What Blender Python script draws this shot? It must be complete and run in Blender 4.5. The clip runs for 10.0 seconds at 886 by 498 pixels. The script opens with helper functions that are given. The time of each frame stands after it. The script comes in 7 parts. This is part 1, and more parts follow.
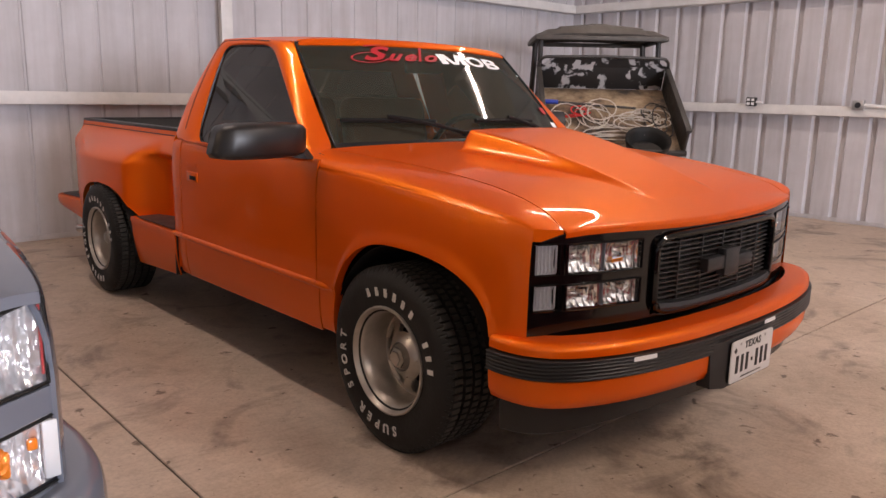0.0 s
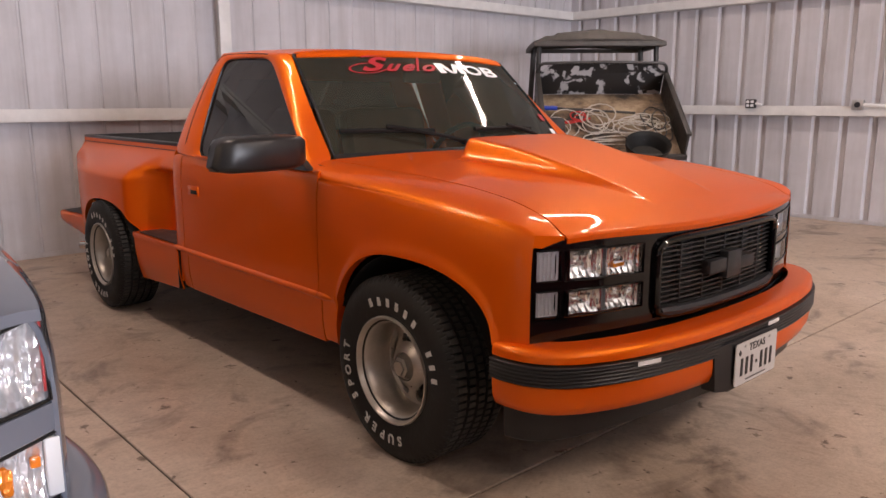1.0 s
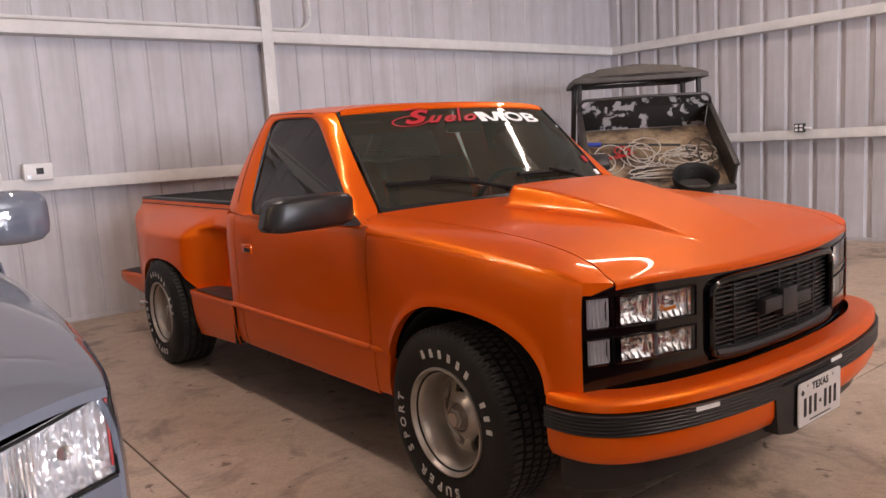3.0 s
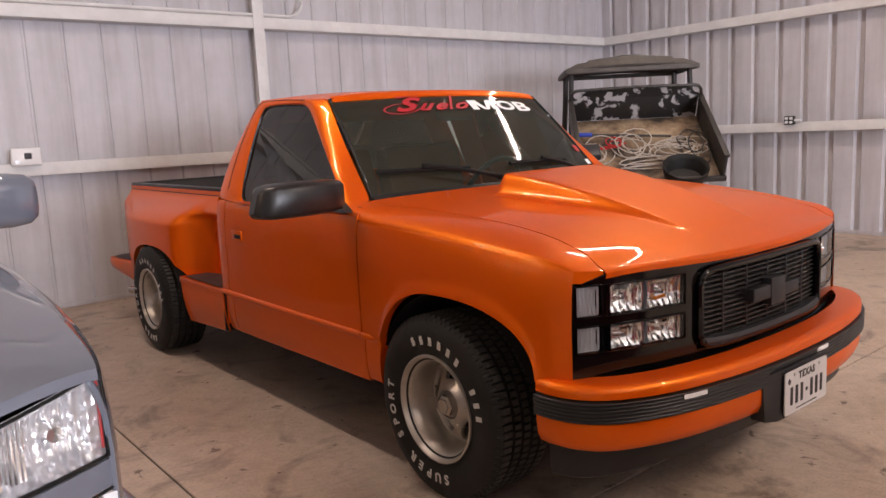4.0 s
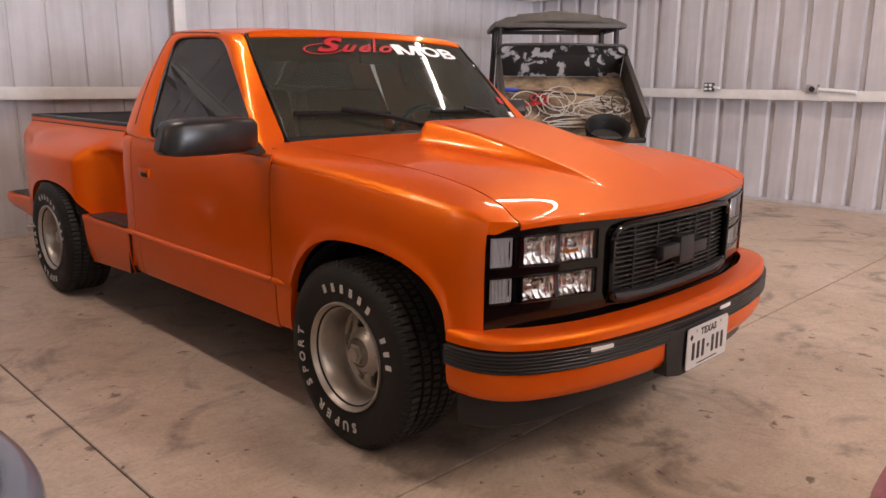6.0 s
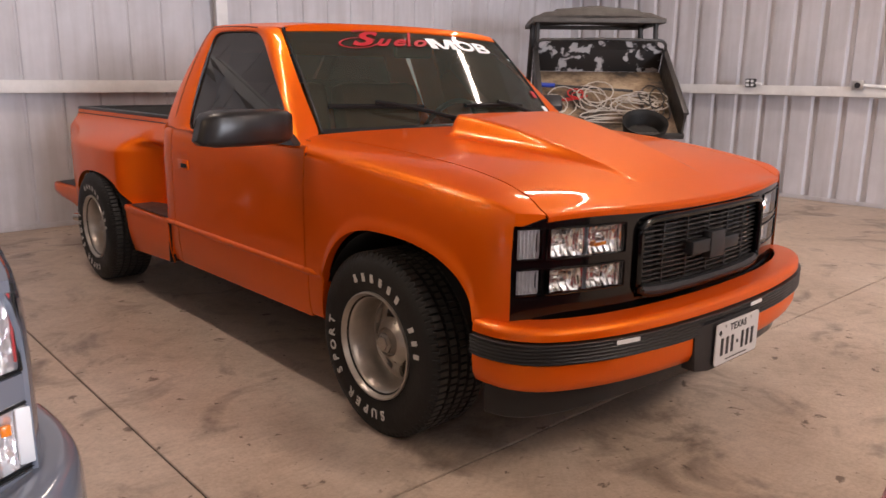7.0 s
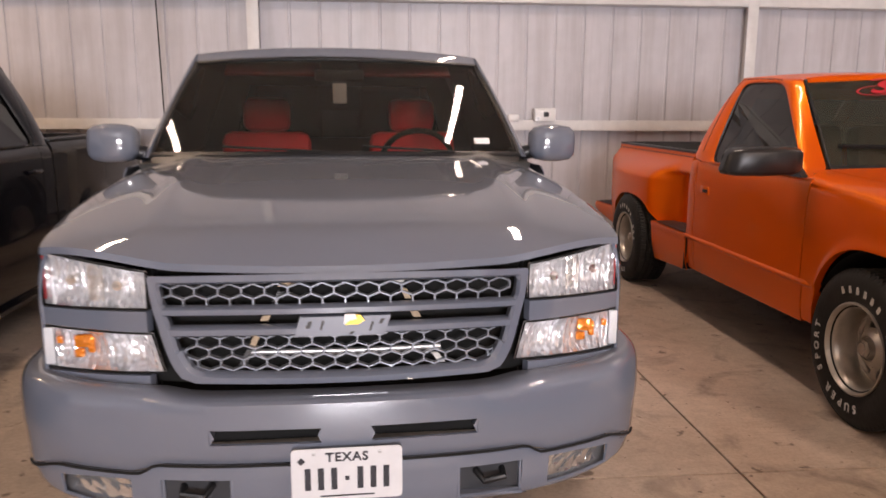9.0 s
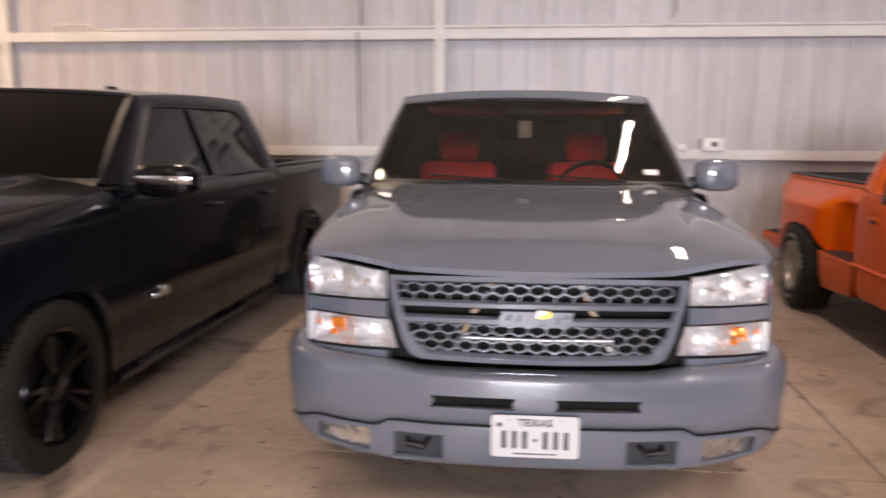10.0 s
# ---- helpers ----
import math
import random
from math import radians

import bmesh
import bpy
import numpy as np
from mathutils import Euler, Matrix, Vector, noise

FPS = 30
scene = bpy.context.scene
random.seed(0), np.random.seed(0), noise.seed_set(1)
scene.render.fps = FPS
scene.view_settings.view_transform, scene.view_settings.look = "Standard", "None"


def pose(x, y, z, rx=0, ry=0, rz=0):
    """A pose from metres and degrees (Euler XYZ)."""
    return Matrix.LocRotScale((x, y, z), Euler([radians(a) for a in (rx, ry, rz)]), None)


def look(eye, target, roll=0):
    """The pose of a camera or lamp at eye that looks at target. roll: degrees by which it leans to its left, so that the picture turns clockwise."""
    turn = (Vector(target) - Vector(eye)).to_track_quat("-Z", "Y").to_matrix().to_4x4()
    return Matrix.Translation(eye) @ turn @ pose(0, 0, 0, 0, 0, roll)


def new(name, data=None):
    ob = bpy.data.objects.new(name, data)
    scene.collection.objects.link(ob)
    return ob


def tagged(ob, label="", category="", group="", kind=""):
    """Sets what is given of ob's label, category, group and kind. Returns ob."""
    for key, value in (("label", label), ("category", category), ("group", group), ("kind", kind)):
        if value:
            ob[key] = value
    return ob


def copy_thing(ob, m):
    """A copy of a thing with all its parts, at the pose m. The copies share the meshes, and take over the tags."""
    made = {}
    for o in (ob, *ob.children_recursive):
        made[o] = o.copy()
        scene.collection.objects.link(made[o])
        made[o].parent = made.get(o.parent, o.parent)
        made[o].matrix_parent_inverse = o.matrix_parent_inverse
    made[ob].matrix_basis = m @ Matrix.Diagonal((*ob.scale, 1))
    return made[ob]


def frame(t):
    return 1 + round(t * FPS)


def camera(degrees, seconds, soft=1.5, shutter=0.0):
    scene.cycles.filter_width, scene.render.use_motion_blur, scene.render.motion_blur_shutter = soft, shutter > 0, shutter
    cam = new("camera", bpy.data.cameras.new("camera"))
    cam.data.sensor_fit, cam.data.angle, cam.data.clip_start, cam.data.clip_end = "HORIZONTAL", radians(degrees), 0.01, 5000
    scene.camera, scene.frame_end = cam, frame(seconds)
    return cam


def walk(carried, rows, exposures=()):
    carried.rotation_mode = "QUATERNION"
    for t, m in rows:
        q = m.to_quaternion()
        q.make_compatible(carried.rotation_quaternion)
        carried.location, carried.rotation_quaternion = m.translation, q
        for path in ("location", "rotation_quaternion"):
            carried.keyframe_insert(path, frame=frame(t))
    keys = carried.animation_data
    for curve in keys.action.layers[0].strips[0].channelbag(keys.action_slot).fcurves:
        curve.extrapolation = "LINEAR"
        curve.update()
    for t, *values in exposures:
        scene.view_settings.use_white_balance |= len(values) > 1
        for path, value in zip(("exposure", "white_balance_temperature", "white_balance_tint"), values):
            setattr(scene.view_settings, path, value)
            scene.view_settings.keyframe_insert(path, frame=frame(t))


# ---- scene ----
cam = camera(60.3, 10.0, shutter=0.5)
PATH = [
    (0, (-2.62, -2.142, 1.337), (-1.303, -0.692, 0.934), 1.2),
    (0.5, (-2.622, -2.141, 1.332), (-1.306, -0.689, 0.934), 0.8),
    (1, (-2.614, -2.147, 1.337), (-1.301, -0.688, 0.956), -0.1),
    (1.5, (-2.617, -2.148, 1.341), (-1.317, -0.668, 0.992), -1.1),
    (2, (-2.617, -2.163, 1.378), (-1.332, -0.658, 1.089), -2.3),
    (2.5, (-2.615, -2.164, 1.39), (-1.388, -0.609, 1.114), -3.4),
    (4, (-2.623, -2.165, 1.379), (-1.38, -0.629, 1.072), -2.8),
    (4.5, (-2.618, -2.171, 1.381), (-1.325, -0.682, 1.047), -1.8),
    (5, (-2.59, -2.148, 1.377), (-1.235, -0.725, 1.006), -0.7),
    (5.5, (-2.571, -2.147, 1.362), (-1.183, -0.769, 0.942), 0.2),
    (7, (-2.572, -2.194, 1.341), (-1.27, -0.742, 0.899), 0.6),
    (7.5, (-2.663, -2.34, 1.359), (-1.469, -0.793, 0.933), 0.2),
    (8, (-2.851, -2.53, 1.365), (-1.992, -0.778, 0.928), 0.7),
    (8.5, (-2.97, -2.742, 1.329), (-2.619, -0.828, 0.867), 0.8),
    (9, (-3.048, -3.056, 1.381), (-2.870, -1.097, 1.021), 0.3),
    (9.5, (-3.113, -3.348, 1.437), (-2.992, -1.38, 1.102), 0.6),
    (10, (-3.154, -3.633, 1.438), (-3.388, -1.67, 1.136), 0.4),
]
walk(cam, [(t, look(eye, target, roll)) for t, eye, target, roll in PATH], [(0, -0.05, 6400, 18), (4, -0.04, 6400, 18), (5.5, 0.05, 6400, 17), (7, 0.05, 6400, 17), (8, 0.0, 6500, 18), (9, -0.04, 6850, 20), (10, 0, 6600, 18)])

# ---- light ----
world = bpy.data.worlds.new("world")
scene.world = world
world.use_nodes = True
wn = world.node_tree
sky = wn.nodes.new("ShaderNodeTexSky")
sky.sky_type = "NISHITA"
sky.sun_disc = False
sky.sun_elevation = radians(40)
sky.sun_rotation = radians(200)
wn.links.new(sky.outputs[0], wn.nodes["Background"].inputs[0])
wn.nodes["Background"].inputs[1].default_value = 0.10

ROOM = dict(x0=-13.0, x1=6.26, y0=-16.0, y1=4.97, h=4.9)


def area_lamp(name, m, sx, sy, power, colour):
    d = bpy.data.lights.new(name, "AREA")
    d.shape, d.size, d.size_y, d.energy, d.color = "RECTANGLE", sx, sy, power, colour
    o = new(name, d)
    o.matrix_world = m
    return o


# daylight through the broad window behind the camera
area_lamp("window_daylight", look((-2.3, -15.96, 2.10), (-2.3, 0, 1.6)), 3.2, 2.6, 1750, (0.88, 0.93, 1.0))


# ---- materials ----
def mat(name, colour, rough=0.5, metal=0.0, coat=0.0, noise_amt=0.0, noise_scale=8.0, bump=0.0, bump_scale=120.0, rough_amt=0.0, spec=0.5, coat_rough=0.05, coat_ior=1.5):
    m = bpy.data.materials.new(name)
    m.use_nodes = True
    nt = m.node_tree
    p = nt.nodes["Principled BSDF"]
    p.inputs["Base Color"].default_value = (*colour, 1)
    p.inputs["Roughness"].default_value = rough
    p.inputs["Metallic"].default_value = metal
    p.inputs["Coat Weight"].default_value = coat
    p.inputs["Coat Roughness"].default_value = coat_rough
    p.inputs["Coat IOR"].default_value = coat_ior
    p.inputs["Specular IOR Level"].default_value = spec
    co = nt.nodes.new("ShaderNodeTexCoord")
    if noise_amt or rough_amt:
        n = nt.nodes.new("ShaderNodeTexNoise")
        n.inputs["Scale"].default_value = noise_scale
        n.inputs["Detail"].default_value = 8
        n.inputs["Roughness"].default_value = 0.65
        nt.links.new(co.outputs["Object"], n.inputs["Vector"])
        if noise_amt:
            mx = nt.nodes.new("ShaderNodeMix")
            mx.data_type = "RGBA"
            mx.inputs["A"].default_value = (*[c * (1 - noise_amt) for c in colour], 1)
            mx.inputs["B"].default_value = (*[min(1, c * (1 + noise_amt)) for c in colour], 1)
            st = nt.nodes.new("ShaderNodeMapRange")
            st.inputs["From Min"].default_value, st.inputs["From Max"].default_value = 0.30, 0.70
            nt.links.new(n.outputs["Fac"], st.inputs["Value"])
            nt.links.new(st.outputs["Result"], mx.inputs["Factor"])
            nt.links.new(mx.outputs["Result"], p.inputs["Base Color"])
        if rough_amt:
            mr = nt.nodes.new("ShaderNodeMapRange")
            mr.inputs["From Min"].default_value, mr.inputs["From Max"].default_value = 0.3, 0.7
            mr.inputs["To Min"].default_value, mr.inputs["To Max"].default_value = max(0.02, rough - rough_amt), min(1, rough + rough_amt)
            nt.links.new(n.outputs["Fac"], mr.inputs["Value"])
            nt.links.new(mr.outputs["Result"], p.inputs["Roughness"])
    if bump:
        n2 = nt.nodes.new("ShaderNodeTexNoise")
        n2.inputs["Scale"].default_value = bump_scale
        n2.inputs["Detail"].default_value = 4
        nt.links.new(co.outputs["Object"], n2.inputs["Vector"])
        b = nt.nodes.new("ShaderNodeBump")
        b.inputs["Strength"].default_value = bump
        b.inputs["Distance"].default_value = 0.01
        nt.links.new(n2.outputs["Fac"], b.inputs["Height"])
        nt.links.new(b.outputs["Normal"], p.inputs["Normal"])
    return m


def emit(name, colour, strength):
    m = bpy.data.materials.new(name)
    m.use_nodes = True
    nt = m.node_tree
    nt.nodes.clear()
    e = nt.nodes.new("ShaderNodeEmission")
    e.inputs[0].default_value, e.inputs[1].default_value = (*colour, 1), strength
    o = nt.nodes.new("ShaderNodeOutputMaterial")
    nt.links.new(e.outputs[0], o.inputs[0])
    return m


def glass(name, tint, ior=1.5, rough=0.0, haze=0.0, film=(0.55, 0.52, 0.45)):
    """A thin pane: tinted see-through with gloss by Fresnel, and a pale film painted in for reflected haze."""
    m = bpy.data.materials.new(name)
    m.use_nodes = True
    nt = m.node_tree
    nt.nodes.clear()
    t = nt.nodes.new("ShaderNodeBsdfTransparent")
    t.inputs[0].default_value = (*tint, 1)
    g = nt.nodes.new("ShaderNodeBsdfGlossy")
    g.inputs["Roughness"].default_value = rough
    f = nt.nodes.new("ShaderNodeFresnel")
    f.inputs["IOR"].default_value = ior
    mx = nt.nodes.new("ShaderNodeMixShader")
    o = nt.nodes.new("ShaderNodeOutputMaterial")
    nt.links.new(f.outputs[0], mx.inputs[0])
    nt.links.new(t.outputs[0], mx.inputs[1])
    nt.links.new(g.outputs[0], mx.inputs[2])
    # diffuse film in place of the hazy reflection of the room
    if haze:
        d = nt.nodes.new("ShaderNodeBsdfDiffuse")
        d.inputs[0].default_value = (*film, 1)
        co = nt.nodes.new("ShaderNodeTexCoord")
        n = nt.nodes.new("ShaderNodeTexNoise")
        n.inputs["Scale"].default_value, n.inputs["Detail"].default_value = 6.0, 6
        nt.links.new(co.outputs["Object"], n.inputs["Vector"])
        mr = nt.nodes.new("ShaderNodeMapRange")
        mr.inputs["To Min"].default_value, mr.inputs["To Max"].default_value = haze * 0.4, haze * 1.6
        nt.links.new(n.outputs["Fac"], mr.inputs["Value"])
        m2 = nt.nodes.new("ShaderNodeMixShader")
        nt.links.new(mr.outputs["Result"], m2.inputs[0])
        nt.links.new(mx.outputs[0], m2.inputs[1])
        nt.links.new(d.outputs[0], m2.inputs[2])
        nt.links.new(m2.outputs[0], o.inputs[0])
    else:
        nt.links.new(mx.outputs[0], o.inputs[0])
    return m


def reflector(name, colour, rough, metal, bump, scale):
    """Chromed lamp reflector pressed into small facets."""
    m = mat(name, colour, rough, metal=metal, spec=0.9)
    nt = m.node_tree
    p = nt.nodes["Principled BSDF"]
    co = nt.nodes.new("ShaderNodeTexCoord")
    v = nt.nodes.new("ShaderNodeTexVoronoi")
    v.inputs["Scale"].default_value = scale
    nt.links.new(co.outputs["Object"], v.inputs["Vector"])
    b = nt.nodes.new("ShaderNodeBump")
    b.inputs["Strength"].default_value, b.inputs["Distance"].default_value = bump, 0.012
    nt.links.new(v.outputs["Distance"], b.inputs["Height"])
    nt.links.new(b.outputs["Normal"], p.inputs["Normal"])
    return m


def concrete():
    m = mat("concrete", (0.372, 0.295, 0.225), 0.55, bump=0.12, bump_scale=60)
    nt = m.node_tree
    p = nt.nodes["Principled BSDF"]
    co = nt.nodes.new("ShaderNodeTexCoord")

    def noise_node(scale, detail, rough, dist=0.0):
        n = nt.nodes.new("ShaderNodeTexNoise")
        n.inputs["Scale"].default_value, n.inputs["Detail"].default_value = scale, detail
        n.inputs["Roughness"].default_value, n.inputs["Distortion"].default_value = rough, dist
        nt.links.new(co.outputs["Object"], n.inputs["Vector"])
        return n

    def ramp(src, stops):
        r = nt.nodes.new("ShaderNodeValToRGB")
        r.color_ramp.elements[0].position, r.color_ramp.elements[0].color = stops[0][0], (*stops[0][1], 1)
        r.color_ramp.elements[1].position, r.color_ramp.elements[1].color = stops[-1][0], (*stops[-1][1], 1)
        for pos, c in stops[1:-1]:
            e = r.color_ramp.elements.new(pos)
            e.color = (*c, 1)
        nt.links.new(src, r.inputs[0])
        return r

    def mult(a, b, fac=1.0):
        x = nt.nodes.new("ShaderNodeMix")
        x.data_type, x.blend_type = "RGBA", "MULTIPLY"
        x.inputs["Factor"].default_value = fac
        nt.links.new(a, x.inputs["A"])
        nt.links.new(b, x.inputs["B"])
        return x.outputs["Result"]

    big = ramp(noise_node(0.9, 10, 0.62, 0.6).outputs["Fac"], [(0.30, (0.40, 0.312, 0.238)), (0.5, (0.53, 0.422, 0.330)), (0.70, (0.64, 0.525, 0.430))])
    fine = ramp(noise_node(14, 8, 0.7).outputs["Fac"], [(0.34, (0.84, 0.83, 0.82)), (0.60, (1, 1, 1))])
    stain = ramp(noise_node(2.1, 6, 0.6, 1.2).outputs["Fac"], [(0.31, (0.38, 0.36, 0.36)), (0.47, (1, 1, 1))])
    spots = ramp(noise_node(9.0, 4, 0.55, 0.4).outputs["Fac"], [(0.300, (0.25, 0.21, 0.18)), (0.345, (1, 1, 1))])
    grit = ramp(noise_node(55.0, 6, 0.75).outputs["Fac"], [(0.36, (0.86, 0.85, 0.84)), (0.56, (1.03, 1.03, 1.03))])
    specks = ramp(noise_node(26.0, 3, 0.5, 0.2).outputs["Fac"], [(0.270, (0.25, 0.21, 0.18)), (0.305, (1, 1, 1))])
    c = mult(mult(mult(mult(mult(big.outputs[0], fine.outputs[0]), stain.outputs[0], 0.9), spots.outputs[0], 0.9), specks.outputs[0], 0.9), grit.outputs[0])
    nt.links.new(c, p.inputs["Base Color"])
    mr = nt.nodes.new("ShaderNodeMapRange")
    mr.inputs["To Min"].default_value, mr.inputs["To Max"].default_value = 0.32, 0.62
    nt.links.new(noise_node(2.5, 6, 0.6).outputs["Fac"], mr.inputs["Value"])
    nt.links.new(mr.outputs["Result"], p.inputs["Roughness"])
    return m


def flake(m, colour, amount):
    """Mixes a share of coloured metal flake into a paint, under the same clear coat."""
    nt = m.node_tree
    p = nt.nodes["Principled BSDF"]
    out = nt.nodes["Material Output"]
    q = nt.nodes.new("ShaderNodeBsdfPrincipled")
    q.inputs["Base Color"].default_value = (*colour, 1)
    q.inputs["Metallic"].default_value = 1.0
    q.inputs["Roughness"].default_value = 0.45
    for k in ("Coat Weight", "Coat Roughness", "Coat IOR"):
        q.inputs[k].default_value = p.inputs[k].default_value
    # dusty and wiped patches in the clear coat
    co = nt.nodes.new("ShaderNodeTexCoord")
    n = nt.nodes.new("ShaderNodeTexNoise")
    n.inputs["Scale"].default_value, n.inputs["Detail"].default_value, n.inputs["Distortion"].default_value = 3.2, 7, 0.8
    nt.links.new(co.outputs["Object"], n.inputs["Vector"])
    mr = nt.nodes.new("ShaderNodeMapRange")
    mr.inputs["From Min"].default_value, mr.inputs["From Max"].default_value = 0.35, 0.65
    mr.inputs["To Min"].default_value, mr.inputs["To Max"].default_value = 0.02, 0.08
    nt.links.new(n.outputs["Fac"], mr.inputs["Value"])
    for sh in (p, q):
        nt.links.new(mr.outputs["Result"], sh.inputs["Coat Roughness"])
    mx = nt.nodes.new("ShaderNodeMixShader")
    mx.inputs[0].default_value = amount
    nt.links.new(p.outputs[0], mx.inputs[1])
    nt.links.new(q.outputs[0], mx.inputs[2])
    nt.links.new(mx.outputs[0], out.inputs[0])
    return m


M = {}
M["concrete"] = concrete()
M["joint"] = mat("joint", (0.07, 0.055, 0.045), 0.9, noise_amt=0.4, noise_scale=30)
M["wall"] = mat("wall_paint", (0.555, 0.54, 0.565), 0.42, noise_amt=0.10, noise_scale=2.2, bump=0.16, bump_scale=4.5, rough_amt=0.08)


def streaked(m, amount):
    """Faint vertical run marks and grime over a wall paint."""
    nt = m.node_tree
    p = nt.nodes["Principled BSDF"]
    src = p.inputs["Base Color"].links[0].from_socket
    co, mp = nt.nodes.new("ShaderNodeNewGeometry"), nt.nodes.new("ShaderNodeMapping")
    mp.inputs["Scale"].default_value = (7.0, 7.0, 0.55)
    n = nt.nodes.new("ShaderNodeTexNoise")
    n.inputs["Scale"].default_value, n.inputs["Detail"].default_value, n.inputs["Roughness"].default_value = 1.0, 6, 0.6
    nt.links.new(co.outputs["Position"], mp.inputs["Vector"])
    nt.links.new(mp.outputs["Vector"], n.inputs["Vector"])
    r = nt.nodes.new("ShaderNodeValToRGB")
    k = 1 - amount
    r.color_ramp.elements[0].position, r.color_ramp.elements[0].color = 0.34, (k, k * 0.985, k * 0.97, 1)
    r.color_ramp.elements[1].position, r.color_ramp.elements[1].color = 0.58, (1, 1, 1, 1)
    nt.links.new(n.outputs["Fac"], r.inputs[0])
    x = nt.nodes.new("ShaderNodeMix")
    x.data_type, x.blend_type = "RGBA", "MULTIPLY"
    x.inputs["Factor"].default_value = 1.0
    nt.links.new(src, x.inputs["A"])
    nt.links.new(r.outputs[0], x.inputs["B"])
    nt.links.new(x.outputs["Result"], p.inputs["Base Color"])


streaked(M["wall"], 0.16)
M["girt"] = mat("girt_paint", (0.70, 0.69, 0.68), 0.45, noise_amt=0.10, noise_scale=5, rough_amt=0.1)
M["ceiling"] = mat("ceiling_paint", (0.58, 0.55, 0.51), 0.6, noise_amt=0.06)
M["orange"] = mat("orange_paint", (0.66, 0.066, 0.0003), 0.55, metal=0.0, coat=0.48, coat_rough=0.04, spec=0.02, noise_amt=0.04, noise_scale=3, rough_amt=0.03)
M["orange"] = flake(M["orange"], (1.0, 0.30, 0.008), 0.31)
# near black, mostly standing in for the shade in gaps and recesses
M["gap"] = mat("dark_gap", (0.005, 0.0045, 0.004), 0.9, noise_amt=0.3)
M["black_gloss"] = mat("black_gloss", (0.003, 0.003, 0.0035), 0.12, spec=0.25, coat=0.2, noise_amt=0.2, rough_amt=0.05)
M["black_plastic"] = mat("black_plastic", (0.011, 0.011, 0.012), 0.38, noise_amt=0.2, noise_scale=14, bump=0.1, bump_scale=300, rough_amt=0.1)
M["mirror_black"] = mat("mirror_black", (0.012, 0.011, 0.011), 0.33, noise_amt=0.2, noise_scale=9, bump=0.03, bump_scale=200, rough_amt=0.08)
M["grille_bar_grey"] = mat("grille_bar_grey", (0.055, 0.054, 0.054), 0.4, metal=0.5, noise_amt=0.3, noise_scale=20, rough_amt=0.1)
M["grille_grey"] = mat("grille_grey", (0.020, 0.021, 0.023), 0.5, noise_amt=0.3, noise_scale=12, rough_amt=0.1)
M["black_dusty"] = mat("black_dusty", (0.022, 0.022, 0.025), 0.5, noise_amt=0.4, noise_scale=6, rough_amt=0.12)
M["rubber"] = mat("rubber", (0.0125, 0.0115, 0.0105), 0.62, spec=0.32, noise_amt=0.35, noise_scale=12, bump=0.15, bump_scale=90, rough_amt=0.12)
M["tread"] = mat("dusty_tread", (0.040, 0.036, 0.032), 0.7, spec=0.25, noise_amt=0.35, noise_scale=25, bump=0.1, bump_scale=150)
M["letter_white"] = mat("letter_white", (0.55, 0.53, 0.50), 0.6, noise_amt=0.15, noise_scale=40)
M["alloy"] = mat("cast_alloy", (0.45, 0.41, 0.36), 0.36, metal=0.75, noise_amt=0.12, noise_scale=18, bump=0.02, bump_scale=150, rough_amt=0.06)
M["chrome"] = mat("chrome", (0.85, 0.85, 0.86), 0.10, metal=1.0, noise_amt=0.05)
M["reflector"] = reflector("lamp_reflector", (0.93, 0.91, 0.88), 0.10, 0.90, 0.35, 26.0)
M["frosted"] = reflector("frosted_reflector", (0.90, 0.90, 0.92), 0.16, 0.70, 0.5, 40.0)
M["corner_reflector"] = reflector("corner_lamp_reflector", (0.93, 0.93, 0.96), 0.25, 0.25, 0.5, 40.0)
M["wiper_black"] = mat("wiper_black", (0.006, 0.006, 0.006), 0.6, spec=0.25, noise_amt=0.3, noise_scale=20)
M["amber_reflector"] = reflector("amber_reflector", (0.95, 0.27, 0.015), 0.2, 0.35, 0.8, 45.0)
M["amber"] = mat("amber_plastic", (0.95, 0.24, 0.01), 0.25, coat=0.4, noise_amt=0.1)
M["red_plastic"] = mat("red_plastic", (0.45, 0.02, 0.02), 0.3, coat=0.3, noise_amt=0.1)
M["glass_clear"] = glass("clear_lens", (0.97, 0.97, 0.97), 1.45)
M["glass_ws"] = glass("windscreen_glass", (0.50, 0.52, 0.44), 1.55, 0.055, 0.05, (0.42, 0.46, 0.34))
M["glass_tint"] = glass("tinted_glass", (0.035, 0.035, 0.036), 1.5, 0.0, 0.03)
M["glass_black"] = glass("black_tinted_glass", (0.012, 0.012, 0.014), 1.45)
M["glass_clear_ws"] = glass("lightly_tinted_glass", (0.90, 0.90, 0.84), 1.52, 0.0, 0.015)
M["plate"] = mat("plate_white", (0.62, 0.62, 0.63), 0.4, noise_amt=0.04, noise_scale=30)
M["ink"] = mat("plate_ink", (0.02, 0.02, 0.025), 0.5, noise_amt=0.1)
M["decal_red"] = mat("decal_red", (0.45, 0.012, 0.02), 0.5, noise_amt=0.08)
M["decal_white"] = mat("decal_white", (0.85, 0.85, 0.85), 0.5, noise_amt=0.04)
M["interior"] = mat("interior_dark", (0.030, 0.028, 0.025), 0.8, noise_amt=0.3, bump=0.2, bump_scale=200)
M["interior_tan"] = mat("interior_orange", (0.10, 0.038, 0.016), 0.7, noise_amt=0.2)
M["red_leather"] = mat("red_leather", (0.90, 0.025, 0.035), 0.5, noise_amt=0.15, bump=0.1, bump_scale=150)
M["tan_tape"] = mat("tan_tape", (0.50, 0.37, 0.24), 0.7, noise_amt=0.3, noise_scale=30)
